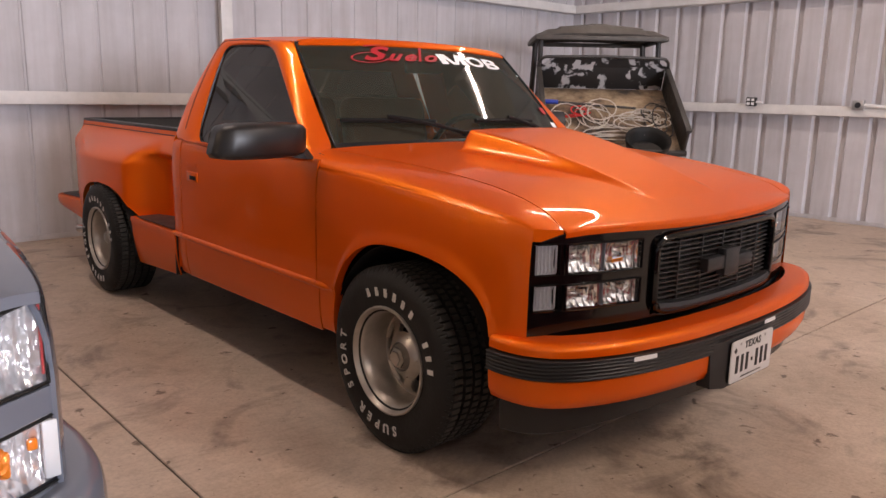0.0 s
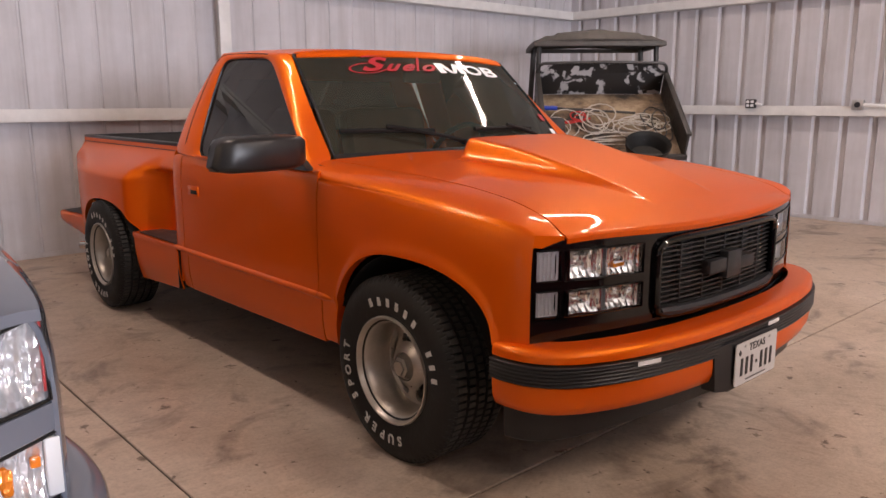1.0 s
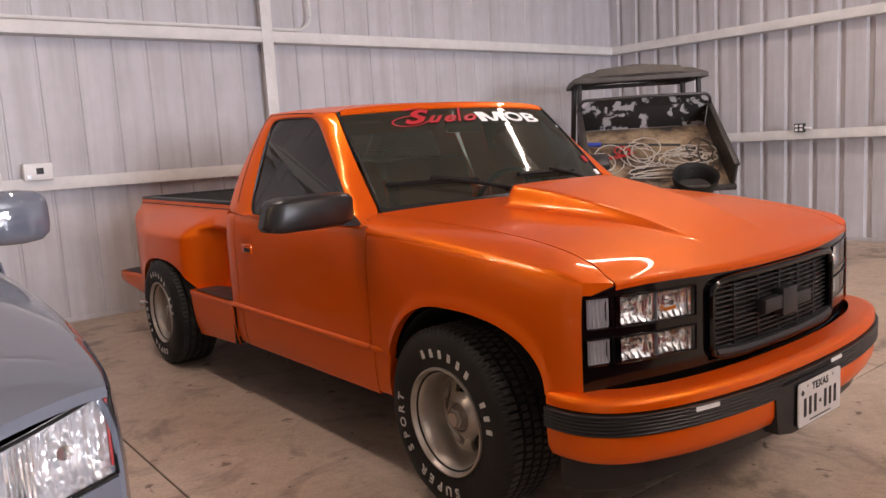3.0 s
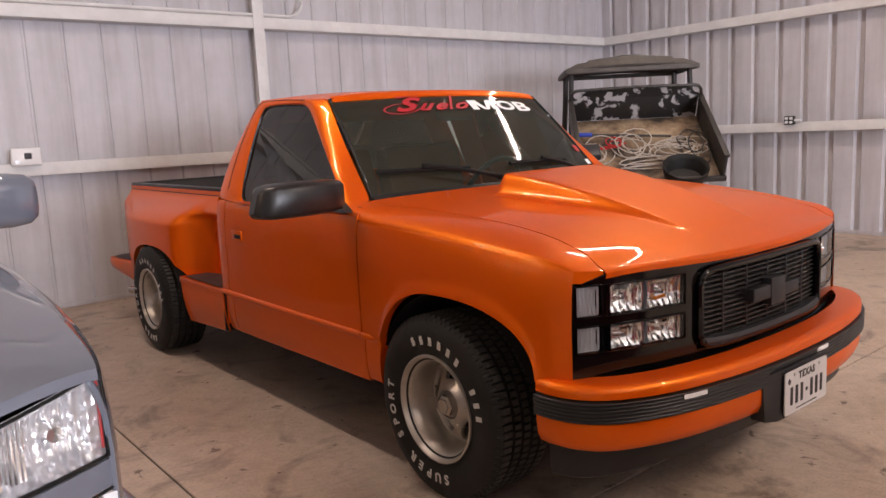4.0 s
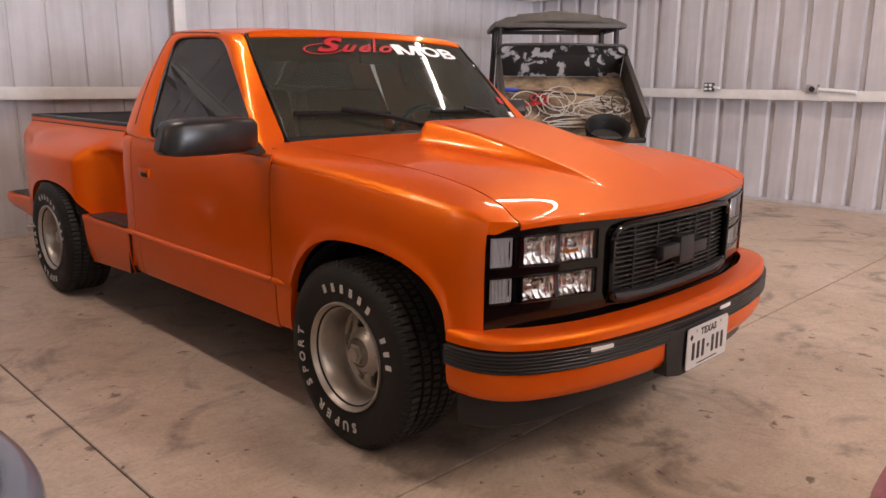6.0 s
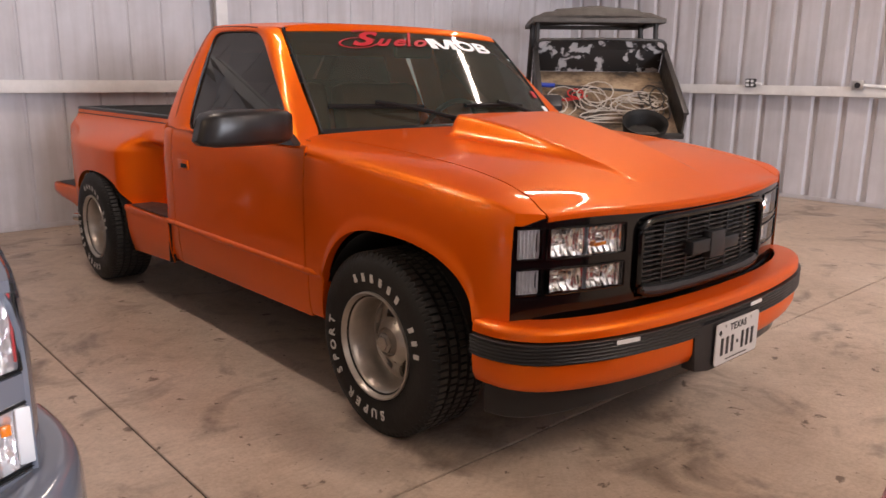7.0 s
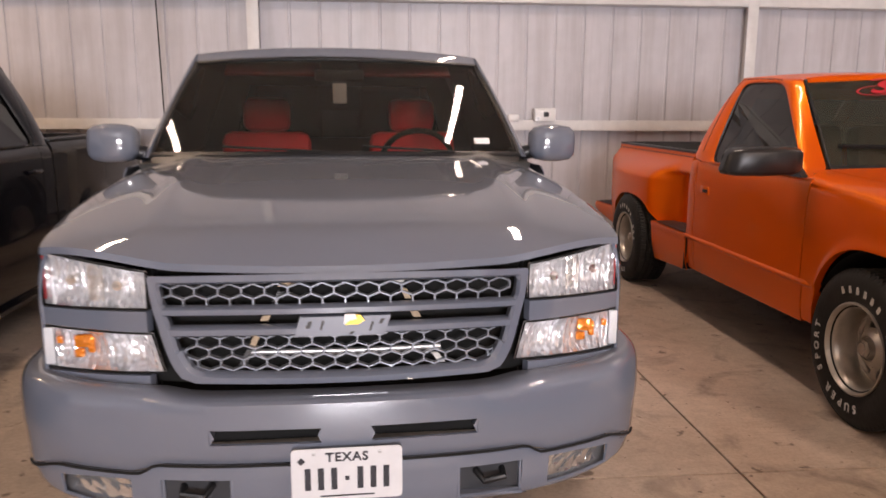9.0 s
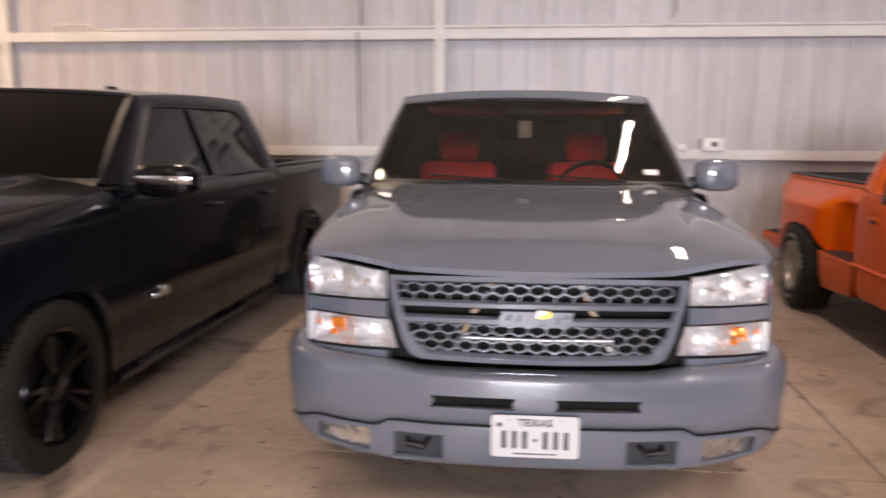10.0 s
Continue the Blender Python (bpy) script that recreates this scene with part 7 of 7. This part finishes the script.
def black_front():
    def fy(x):
        return -1.00 + 0.12 * (abs(x) / 0.9) ** 2.4

    bm = bmesh.new()
    grid(bm, [[(x, fy(x), z) for x in span(-0.91, 0.91, 20)] for z in span(0.60, 1.045, 6)])
    f = part("front_panel", bm, "black_gloss", black, solid=0.03)
    for k in range(5):
        bm = bmesh.new()
        rows = [[(x, fy(x) - d, 0.66 + 0.07 * k + h) for x in span(-0.52, 0.52, 10)] for d, h in ((0.002, -0.014), (0.02, -0.014), (0.02, 0.014), (0.002, 0.014))]
        grid(bm, rows)
        part("grille_bar", bm, "black_plastic", f)
    for s in (-1, 1):
        bm = bmesh.new()
        grid(bm, [[(s * x, fy(x) - 0.012, z) for x in span(0.58, 0.90, 8)] for z in (0.82, 0.90, 1.00)])
        part("head_lamp", bm, "reflector", black)
    bm = bmesh.new()
    bp = [(-0.99, -0.56), (-0.975, -0.78), (-0.90, -0.93), (-0.6, -1.03), (0, -1.07)]
    bp = bp + [(-x, y) for x, y in bp[-2::-1]]
    swept(bm, smooth_path(bp, 48), [(-0.12, 0.61), (-0.01, 0.605), (0.0, 0.58), (0.0, 0.40), (-0.02, 0.30), (-0.06, 0.25)])
    part("front_bumper", bm, "black_paint", black, solid=0.008)
    for s in (-1, 1):
        m = mirror_new(black, "black_gloss", s, 1.00, 1.315, 0.72, 1.105, 1.280, "gloss black door mirror with a chrome skull cap")
        bm = bmesh.new()
        rows = []
        for t in span(0, 1, 6):
            rows.append([(s * (1.02 + 0.28 * t), 0.72 - 0.097 * math.cos(a) * (1 - 0.2 * abs(2 * t - 1) ** 3), 1.205 + 0.070 * math.sin(a) * (1 - 0.25 * abs(2 * t - 1) ** 3)) for a in span(-1.3, 0.2, 8)])
        grid(bm, rows)
        part("mirror_cap", bm, "chrome", m, "chrome mirror cap", solid=0.003)
        bm = bmesh.new()
        box(bm, (s * 0.992, 0.90, 0.575), (0.010, 0.17, 0.030), 0.003)
        box(bm, (s * 0.994, 0.93, 0.598), (0.012, 0.07, 0.030), 0.003)
        part("fender_badge", bm, "chrome", black, "small chrome badge")
    bm = bmesh.new()
    box(bm, (0.0, 2.25, 1.722), (0.032, 0.13, 0.045), 0.012)
    part("roof_antenna", bm, "black_plastic", black)


black_front()
proto = wheel_black()
for s in (-1, 1):
    for y in (0.0, 3.645):
        place_wheel(proto, black, s * 0.992, y, 0.360, s)
drop_thing(proto)


# ---- utility vehicle ----
utv = thing("utility_vehicle", pose(3.90, 2.74, 0, 0, 0, -44), "dark utility cart with a roof and its dump bed tipped up", "utility cart")


def utility_vehicle():
    # roof canopy: flat brim with a raised, stepped crown
    bm = bmesh.new()
    rows = []
    for y, k in ((-0.16, 0), (-0.15, 0.05), (-0.08, 0.75), (0.10, 1), (0.70, 1), (0.90, 0.8), (1.00, 0.05), (1.01, 0)):
        row = []
        for x, h in ((-0.655, 0.0), (-0.645, 0.03), (-0.58, 0.055), (-0.52, 0.085), (-0.42, 0.092), (-0.40, 0.115), (-0.10, 0.140), (-0.08, 0.148), (0.08, 0.148), (0.10, 0.140), (0.40, 0.115), (0.42, 0.092), (0.52, 0.085), (0.58, 0.055), (0.645, 0.03), (0.655, 0.0)):
            row.append((x, y, 1.905 + h * (0.25 + 0.75 * k)))
        rows.append(row)
    grid(bm, rows)
    r = part("roof", bm, "canopy", utv, "moulded dark plastic roof", solid=0.02, smooth=30)
    bm = bmesh.new()
    for y in (-0.15, 1.0):
        box(bm, (0, y, 1.893), (1.31, 0.035, 0.045), 0.008)
    for x in (-0.64, 0.64):
        box(bm, (x, 0.425, 1.893), (0.035, 1.12, 0.045), 0.008)
    part("roof_brim", bm, "canopy", r)
    for x in (-0.595, 0.595):
        for y, b in ((0.0, 0.0), (0.72, 0.28)):
            bm = bmesh.new()
            tube(bm, [(x * 1.04, y + b, 0.80), (x * 1.02, y + b * 0.6, 1.25), (x, y, 1.72), (x * 0.99, y, 1.90)], 0.030 if y else 0.026, 10)
            part("roof_post", bm, "steel_dark", utv)
    bm = bmesh.new()
    tube(bm, [(-0.595, 0.0, 1.60), (-0.2, 0.02, 1.60), (0.595, 0.0, 1.60)], 0.018, 8)
    part("roll_bar", bm, "steel_dark", utv)


utility_vehicle()

# the bed turns about its rear edge: local y runs along the floor from the rear to the headboard
BEDM = pose(0.015, -1.02, 0.825, 31)
BEDW = utv.matrix_basis @ BEDM


def bed_piece(name, bm, material, parent=None, label="", **k):
    for v in bm.verts:
        v.co = BEDM @ v.co
    return part(name, bm, material, parent or utv, label, **k)


def dump_bed():
    L, W, H = 1.12, 1.27, 0.245
    bm = bmesh.new()
    box(bm, (0, L / 2, -0.012), (W, L, 0.024), 0.004)
    b = bed_piece("dump_bed", bm, "rust_bed", None, "worn rusty brown bed floor")
    for s in (-1, 1):
        bm = bmesh.new()
        box(bm, (s * W / 2, L / 2, H / 2), (0.022, L, H), 0.004)
        box(bm, (s * W / 2, L / 2, H), (0.05, L, 0.03), 0.006)
        bed_piece("bed_wall", bm, "steel_dark", b)
    bm = bmesh.new()
    box(bm, (0, L + 0.006, H / 2 + 0.01), (W - 0.03, 0.012, H + 0.02), 0.003)
    bed_piece("headboard", bm, "scratched", b, "black headboard worn to bare metal")
    bm = bmesh.new()
    r = 0.075
    h1 = H + 0.115
    pts = [(-W / 2, L - 0.02, 0.02), (-W / 2, L - 0.02, h1 - r)] + [(-W / 2 + r - r * math.cos(a), L - 0.02, h1 - r + r * math.sin(a)) for a in span(0.3, math.pi / 2, 5)] + [(0, L - 0.02, h1 + 0.012)] + [(W / 2 - r + r * math.sin(a), L - 0.02, h1 - r + r * math.cos(a)) for a in span(0, math.pi / 2 - 0.3, 5)] + [(W / 2, L - 0.02, h1 - r), (W / 2, L - 0.02, 0.02)]
    tube(bm, pts, 0.016, 8)
    bed_piece("headboard_rail", bm, "steel_dark", b)
    bm = bmesh.new()
    # panel rising to the rail with open corners
    plate_poly(bm, [(-W / 2 + 0.02, L - 0.005, H + 0.0), (W / 2 - 0.02, L - 0.005, H + 0.0), (W / 2 - 0.13, L - 0.005, h1 - 0.012), (-W / 2 + 0.13, L - 0.005, h1 - 0.012)], (0, 0.006, 0))
    bed_piece("headboard_top", bm, "scratched", b)
    bm = bmesh.new()
    box(bm, (0, 0.0, 0.012), (W + 0.05, 0.04, 0.05), 0.008)
    bed_piece("rear_sill", bm, "steel_dark", b)
    for x in (-0.3, 0.3):
        bm = bmesh.new()
        box(bm, (x, L / 2, -0.05), (0.05, L, 0.05), 0.005)
        bed_piece("bed_beam", bm, "steel_dark", b)


dump_bed()


def rope_coil(name, seed, cx_, cy_, rx, ry, turns, material, radius, label, rise=0.05):
    rnd = random.Random(seed)
    pts = []
    n = int(turns * 14)
    ph = [rnd.uniform(0, 6.28) for _ in range(6)]
    for i in range(n + 1):
        a = 2 * math.pi * i / 14
        k = 1 + 0.22 * math.sin(0.37 * a + ph[0]) + 0.12 * math.sin(1.7 * a + ph[1])
        x = cx_ + rx * k * math.cos(a) + 0.06 * math.sin(0.21 * a + ph[2])
        y = cy_ + ry * k * math.sin(a) + 0.05 * math.sin(0.33 * a + ph[3])
        z = radius + 0.004 + rise * (0.5 + 0.5 * math.sin(0.61 * a + ph[4]))
        pts.append(BEDW @ Vector((max(-0.62, min(0.60, x)), max(0.20, min(1.05, y)), z)))
    bm = bmesh.new()
    tube(bm, pts, radius, 6)
    o = part(name, bm, material, None)
    return tagged(o, label, "rope")


rope_coil("rope", 1, -0.10, 0.55, 0.13, 0.17, 5, "rope", 0.0062, "coil of pale rope on the tipped bed", 0.10)
rope_coil("rope", 2, 0.28, 0.42, 0.22, 0.13, 4, "rope", 0.0060, "loose loops of pale rope on the tipped bed", 0.08)
rope_coil("rope", 3, 0.10, 0.20, 0.30, 0.10, 3, "rope", 0.0055, "tangle of pale rope on the bed floor", 0.06)
rope_coil("rope", 7, 0.36, 0.55, 0.16, 0.10, 4, "rope", 0.0055, "pale rope bundle near the headboard of the bed", 0.06)
rope_coil("rope", 4, -0.42, 0.45, 0.12, 0.16, 3, "rope", 0.0055, "short coil of pale rope beside the bed wall", 0.08)
rope_coil("cable", 5, 0.45, 0.50, 0.10, 0.24, 3, "steel_dark", 0.007, "loop of dark cable on the bed", 0.08)
rope_coil("strap", 6, -0.24, 0.60, 0.075, 0.04, 3, "rope_red", 0.007, "bright red tie-down strap on the bed", 0.06)


def bed_load():
    bm = bmesh.new()
    tube(bm, [BEDW @ Vector(p) for p in ((-0.60, 0.78, 0.05), (-0.45, 0.77, 0.05))], 0.022, 10)
    t = thing("pry_bar", Matrix(), "blue-handled steel bar lying across the bed", "tool")
    part("grip", bm, "blue_plastic", t, "blue grip")
    bm = bmesh.new()
    tube(bm, [BEDW @ Vector(p) for p in ((-0.45, 0.77, 0.05), (0.30, 0.70, 0.04))], 0.012, 8)
    part("shaft", bm, "steel_dark", t)
    # round dark rubber tub
    bm = bmesh.new()
    m = BEDW @ pose(0.30, 0.03, 0.0)
    n = 32
    rows = [[m @ Vector((r * math.cos(2 * math.pi * k / n), r * math.sin(2 * math.pi * k / n), z)) for k in range(n)] for r, z in ((0.02, 0.012), (0.15, 0.012), (0.175, 0.10), (0.19, 0.13), (0.205, 0.14), (0.20, 0.10), (0.17, 0.003), (0.02, 0.003))]
    grid(bm, rows, closed=True)
    tagged(part("rubber_tub", bm, "rubber", None), "round black rubber tub on the tipped bed", "tub")
    bm = bmesh.new()
    box(bm, BEDW @ Vector((-0.50, 0.42, 0.055)), (0.18, 0.20, 0.11), 0.02, BEDW.to_3x3().to_4x4())
    tagged(part("tool_case", bm, "black_dusty", None), "dusty grey tool case on the bed floor", "case")


bed_load()


def utv_body():
    bm = bmesh.new()
    box(bm, (0, 0.25, 0.50), (1.20, 2.5, 0.16), 0.04)
    f = part("frame", bm, "steel_dark", utv)
    bm = bmesh.new()
    box(bm, (0, 0.30, 0.72), (1.25, 0.50, 0.28), 0.05)
    st = part("bench_seat", bm, "black_plastic", utv)
    bm = bmesh.new()
    box(bm, (0, 0.10, 1.02), (1.25, 0.12, 0.42), 0.05, pose(0, 0, 0, 10))
    part("backrest", bm, "black_plastic", st)
    bm = bmesh.new()
    rows = [[(x, y, z) for x in (-0.62, -0.55, 0.55, 0.62)] for y, z in ((0.95, 0.95), (1.10, 1.00), (1.45, 0.90), (1.62, 0.75), (1.65, 0.50))]
    grid(bm, rows)
    part("front_cowl", bm, "canopy", utv, solid=0.02)
    bm = bmesh.new()
    m = pose(-0.3, 0.85, 1.10, -50)
    tube(bm, [m @ Vector((0.17 * math.cos(a), 0.17 * math.sin(a), 0)) for a in span(0, 2 * math.pi, 24)[:-1]], 0.014, 6, closed=True)
    sw = part("steering_wheel", bm, "black_plastic", utv)
    bm = bmesh.new()
    cyl(bm, m @ Vector((0, 0, 0)), m @ Vector((0, 0, -0.35)), 0.02, 8)
    part("steering_column", bm, "steel_dark", sw)
    for x in (-0.62, 0.62):
        for y in (-0.62, 1.25):
            bm = bmesh.new()
            tyre_mesh(bm, 0.31, 0.155, 0.24, 24)
            for v in bm.verts:
                v.co = (pose(x + math.copysign(0.10, x), y, 0.31, 0, 0, 0 if x < 0 else 180)) @ v.co
            w = part("wheel", bm, "rubber", utv)
            w.data.materials.append(M["tread"])
            bm = bmesh.new()
            lathe(bm, [(0.02, 0.158), (0.03, 0.14), (0.07, 0.12), (0.08, 0.0005)], 24)
            for v in bm.verts:
                v.co = (pose(x + math.copysign(0.10, x), y, 0.31, 0, 0, 0 if x < 0 else 180)) @ v.co
            part("rim", bm, "steel_dark", w)


utv_body()

# ---- red car ----
red_car = thing("car", pose(-0.95, -2.615, 0, 0, 0, 180), "dark red low car parked nose towards the orange pickup", "car")
RP = dict(
    side=spl([(-0.80, 0.76), (-0.65, 0.825), (-0.4, 0.862), (0.0, 0.875), (0.6, 0.872), (2.8, 0.868)]),
    hood_c=spl([(-0.80, 0.706), (-0.74, 0.722), (-0.5, 0.768), (0.0, 0.835), (0.6, 0.895)]),
    hood_s=spl([(-0.80, 0.700), (-0.5, 0.742), (0.0, 0.800), (0.6, 0.860)]),
    hood_w=spl([(-0.80, 0.70), (-0.6, 0.755), (-0.2, 0.790), (0.5, 0.800)]),
    hood_front=lambda u: -0.785 + 0.16 * abs(u) ** 3.2,
    hood_rear=lambda u: 0.42 + 0.10 * u * u,
    lip=0.012, ridge=0.006, ridge_x=lambda y: 0.45,
    arch_f=(0.0, 0.365, 0.675), arch_r=(2.68, 0.365, 0.675), front_low=0.30, rocker=0.20, belt=0.905, belt_w=0.845, shoulder=0.16, tuck=1.0,
    fender_front=-0.64, door_y=(0.52, 1.55, 2.26), cab_back=2.42, ws_bottom=(0.775, 0.535, 0.905), ws_top=(0.60, 1.190, 1.300), ws_bow=0.14, top_bow=0.08, header=0.0,
    roof_z=1.360, roof_x=0.60, win_top=1.255, windows=[(0.72, 1.53), (1.60, 2.22)], glass="glass_black", ws_glass="glass_black",
    bed_end=3.52, rail=0.93, seat="interior", seat_label="dark cloth seat", hub_z=0.315, seat_low=0.32,
)
make_pickup(red_car, "red_paint", RP)


def red_front():
    def rf(x):
        return -0.795 + 0.16 * (abs(x) / 0.70) ** 3.2 if abs(x) < 0.78 else -0.795 + 0.16 * (0.78 / 0.70) ** 3.2

    path = [(-0.862, -0.36), (-0.848, -0.50)] + [(x, rf(x)) for x in span(-0.775, 0.775, 30)] + [(0.848, -0.50), (0.862, -0.36)]
    bm = bmesh.new()
    swept(bm, path, [(-0.03, 0.690), (-0.006, 0.684), (0.004, 0.66), (0.010, 0.60), (0.022, 0.52), (0.026, 0.42), (0.018, 0.27), (-0.03, 0.19)])
    b = part("front_bumper", bm, "red_paint", red_car, solid=0.01)
    bm = bmesh.new()
    grid(bm, [[(x, rf(x) - 0.028, z) for x in span(-0.42, 0.42, 10)] for z in (0.33, 0.45)])
    part("grille", bm, "black_plastic", b, solid=0.012)
    for s in (-1, 1):
        bm = bmesh.new()
        grid(bm, [[(s * x, rf(x) - 0.016, z) for x in span(0.47, 0.74, 8)] for z in (0.565, 0.645)])
        part("head_lamp", bm, "reflector", red_car, solid=0.012)
    # trunk lid over the rear
    bm = bmesh.new()
    grid(bm, [[(x, y, z - 0.03 * (x / 0.84) ** 2) for x in span(-0.835, 0.835, 14)] for y, z in ((2.34, 1.02), (2.60, 0.985), (3.1, 0.972), (3.46, 0.962), (3.54, 0.93), (3.545, 0.80))])
    part("trunk_lid", bm, "red_paint", red_car, solid=0.012)


red_front()
proto = wheel_black(0.315, 0.215, 0.205)
for s in (-1, 1):
    for y in (0.0, 2.68):
        place_wheel(proto, red_car, s * 0.872, y, 0.315, s)
drop_thing(proto)


# ---- small things on the walls ----
def wall_bits():
    yb = Y1 - 0.078
    t = thing("thermostat", pose(-1.275, yb - 0.03, G1 + 0.145), "white wall controller with a small dark screen above the rail", "thermostat")
    bm = bmesh.new()
    box(bm, (0, 0, 0), (0.225, 0.06, 0.145), 0.015)
    part("case", bm, "white_plastic", t)
    bm = bmesh.new()
    box(bm, (0.01, -0.031, 0.005), (0.055, 0.004, 0.05), 0.001)
    part("screen", bm, "ink", t, "small dark screen")
    bm = bmesh.new()
    cyl(bm, (-0.075, -0.028, -0.04), (-0.075, -0.036, -0.04), 0.018, 14)
    part("dial", bm, "galv", t)
    bm = bmesh.new()
    box(bm, (0, 0.045, 0.0), (0.15, 0.05, 0.10), 0.006)
    part("back_box", bm, "galv", t)
    t = thing("junction_box", pose(-1.60, yb - 0.02, G1 + 0.115), "small round-edged white box on the rail", "electrical box")
    bm = bmesh.new()
    box(bm, (0, 0, 0), (0.115, 0.05, 0.075), 0.018)
    part("case", bm, "white_plastic", t)
    bm = bmesh.new()
    box(bm, (0, 0.035, 0), (0.07, 0.04, 0.05), 0.004)
    part("back_box", bm, "galv", t)
    # conduit along the upper rail, bending up
    bm = bmesh.new()
    z = G2 + 0.115
    tube(bm, [(-8.2, yb + 0.02, z), (-3.0, yb + 0.02, z), (1.25, yb + 0.02, z)] + [(1.25 + 0.16 * math.sin(a), yb + 0.02, z + 0.16 - 0.16 * math.cos(a)) for a in span(0.3, math.pi / 2, 5)] + [(1.41, yb + 0.02, 3.6), (1.41, yb + 0.02, HH)], 0.018, 8)
    tube(bm, [(-1.86 + 0.16 * math.sin(a), yb - 0.02, z + 0.16 - 0.16 * math.cos(a)) for a in span(0.0, math.pi / 2, 6)] + [(-1.70, yb - 0.02, 3.6), (-1.70, yb - 0.02, HH)], 0.018, 8)
    tagged(part("conduit", bm, "girt", None), "white painted conduit along the wall rail", "conduit")
    bm = bmesh.new()
    tube(bm, [(-8.80, yb + 0.02, G2 + 0.09), (-8.80, yb + 0.02, z + 0.02), (-8.74, yb + 0.02, z + 0.06), (-8.35, yb + 0.02, z + 0.06), (-8.15, yb + 0.02, G2 + 0.09)], 0.012, 8)
    tagged(part("cable_loop", bm, "girt", None), "pale cable looped over the wall rail", "cable")
    bm = bmesh.new()
    tube(bm, [(-5.12, Y1 - 0.02, HH), (-5.12, Y1 - 0.02, 2.6), (-5.14, Y1 - 0.10, 2.5), (-5.12, Y1 - 0.10, 1.3)], 0.007, 6)
    tagged(part("hanging_cord", bm, "gap", None), "thin dark cord hanging down the wall", "cord")
    # outlets on the side wall
    xr = X1 - 0.078
    for y, z, pipe in ((2.20, G1 + 0.115, False), (1.02, G1 + 0.105, True)):
        o = thing("outlet_box", pose(xr - 0.025, y, z), "galvanised electrical outlet box on the wall rail", "outlet", "wall outlets")
        bm = bmesh.new()
        box(bm, (0, 0, 0), (0.05, 0.115, 0.10), 0.006)
        part("case", bm, "galv" if pipe else "steel_dark", o)
        if pipe:
            bm = bmesh.new()
            cyl(bm, (-0.022, 0, 0), (-0.030, 0, 0), 0.030, 18)
            part("socket", bm, "ink", o, "round dark socket")
        else:
            for a in (-0.027, 0.027):
                for b in (-0.022, 0.022):
                    bm = bmesh.new()
                    box(bm, (-0.027, a, b), (0.006, 0.036, 0.030), 0.006)
                    part("socket", bm, "white_plastic", o, "white socket")
        bm = bmesh.new()
        if pipe:
            tube(bm, [(0.0, -0.05, 0), (0.0, -0.35, -0.02), (0.0, -0.45, -0.03)], 0.02, 10)
        else:
            tube(bm, [(0.0, -0.05, 0), (0.0, -0.13, -0.01)], 0.014, 10)
        part("conduit_stub", bm, "white_plastic", o)
        bm = bmesh.new()
        box(bm, (0.04, 0, -0.02), (0.04, 0.06, 0.05), 0.003)
        part("bracket", bm, "galv", o)


wall_bits()
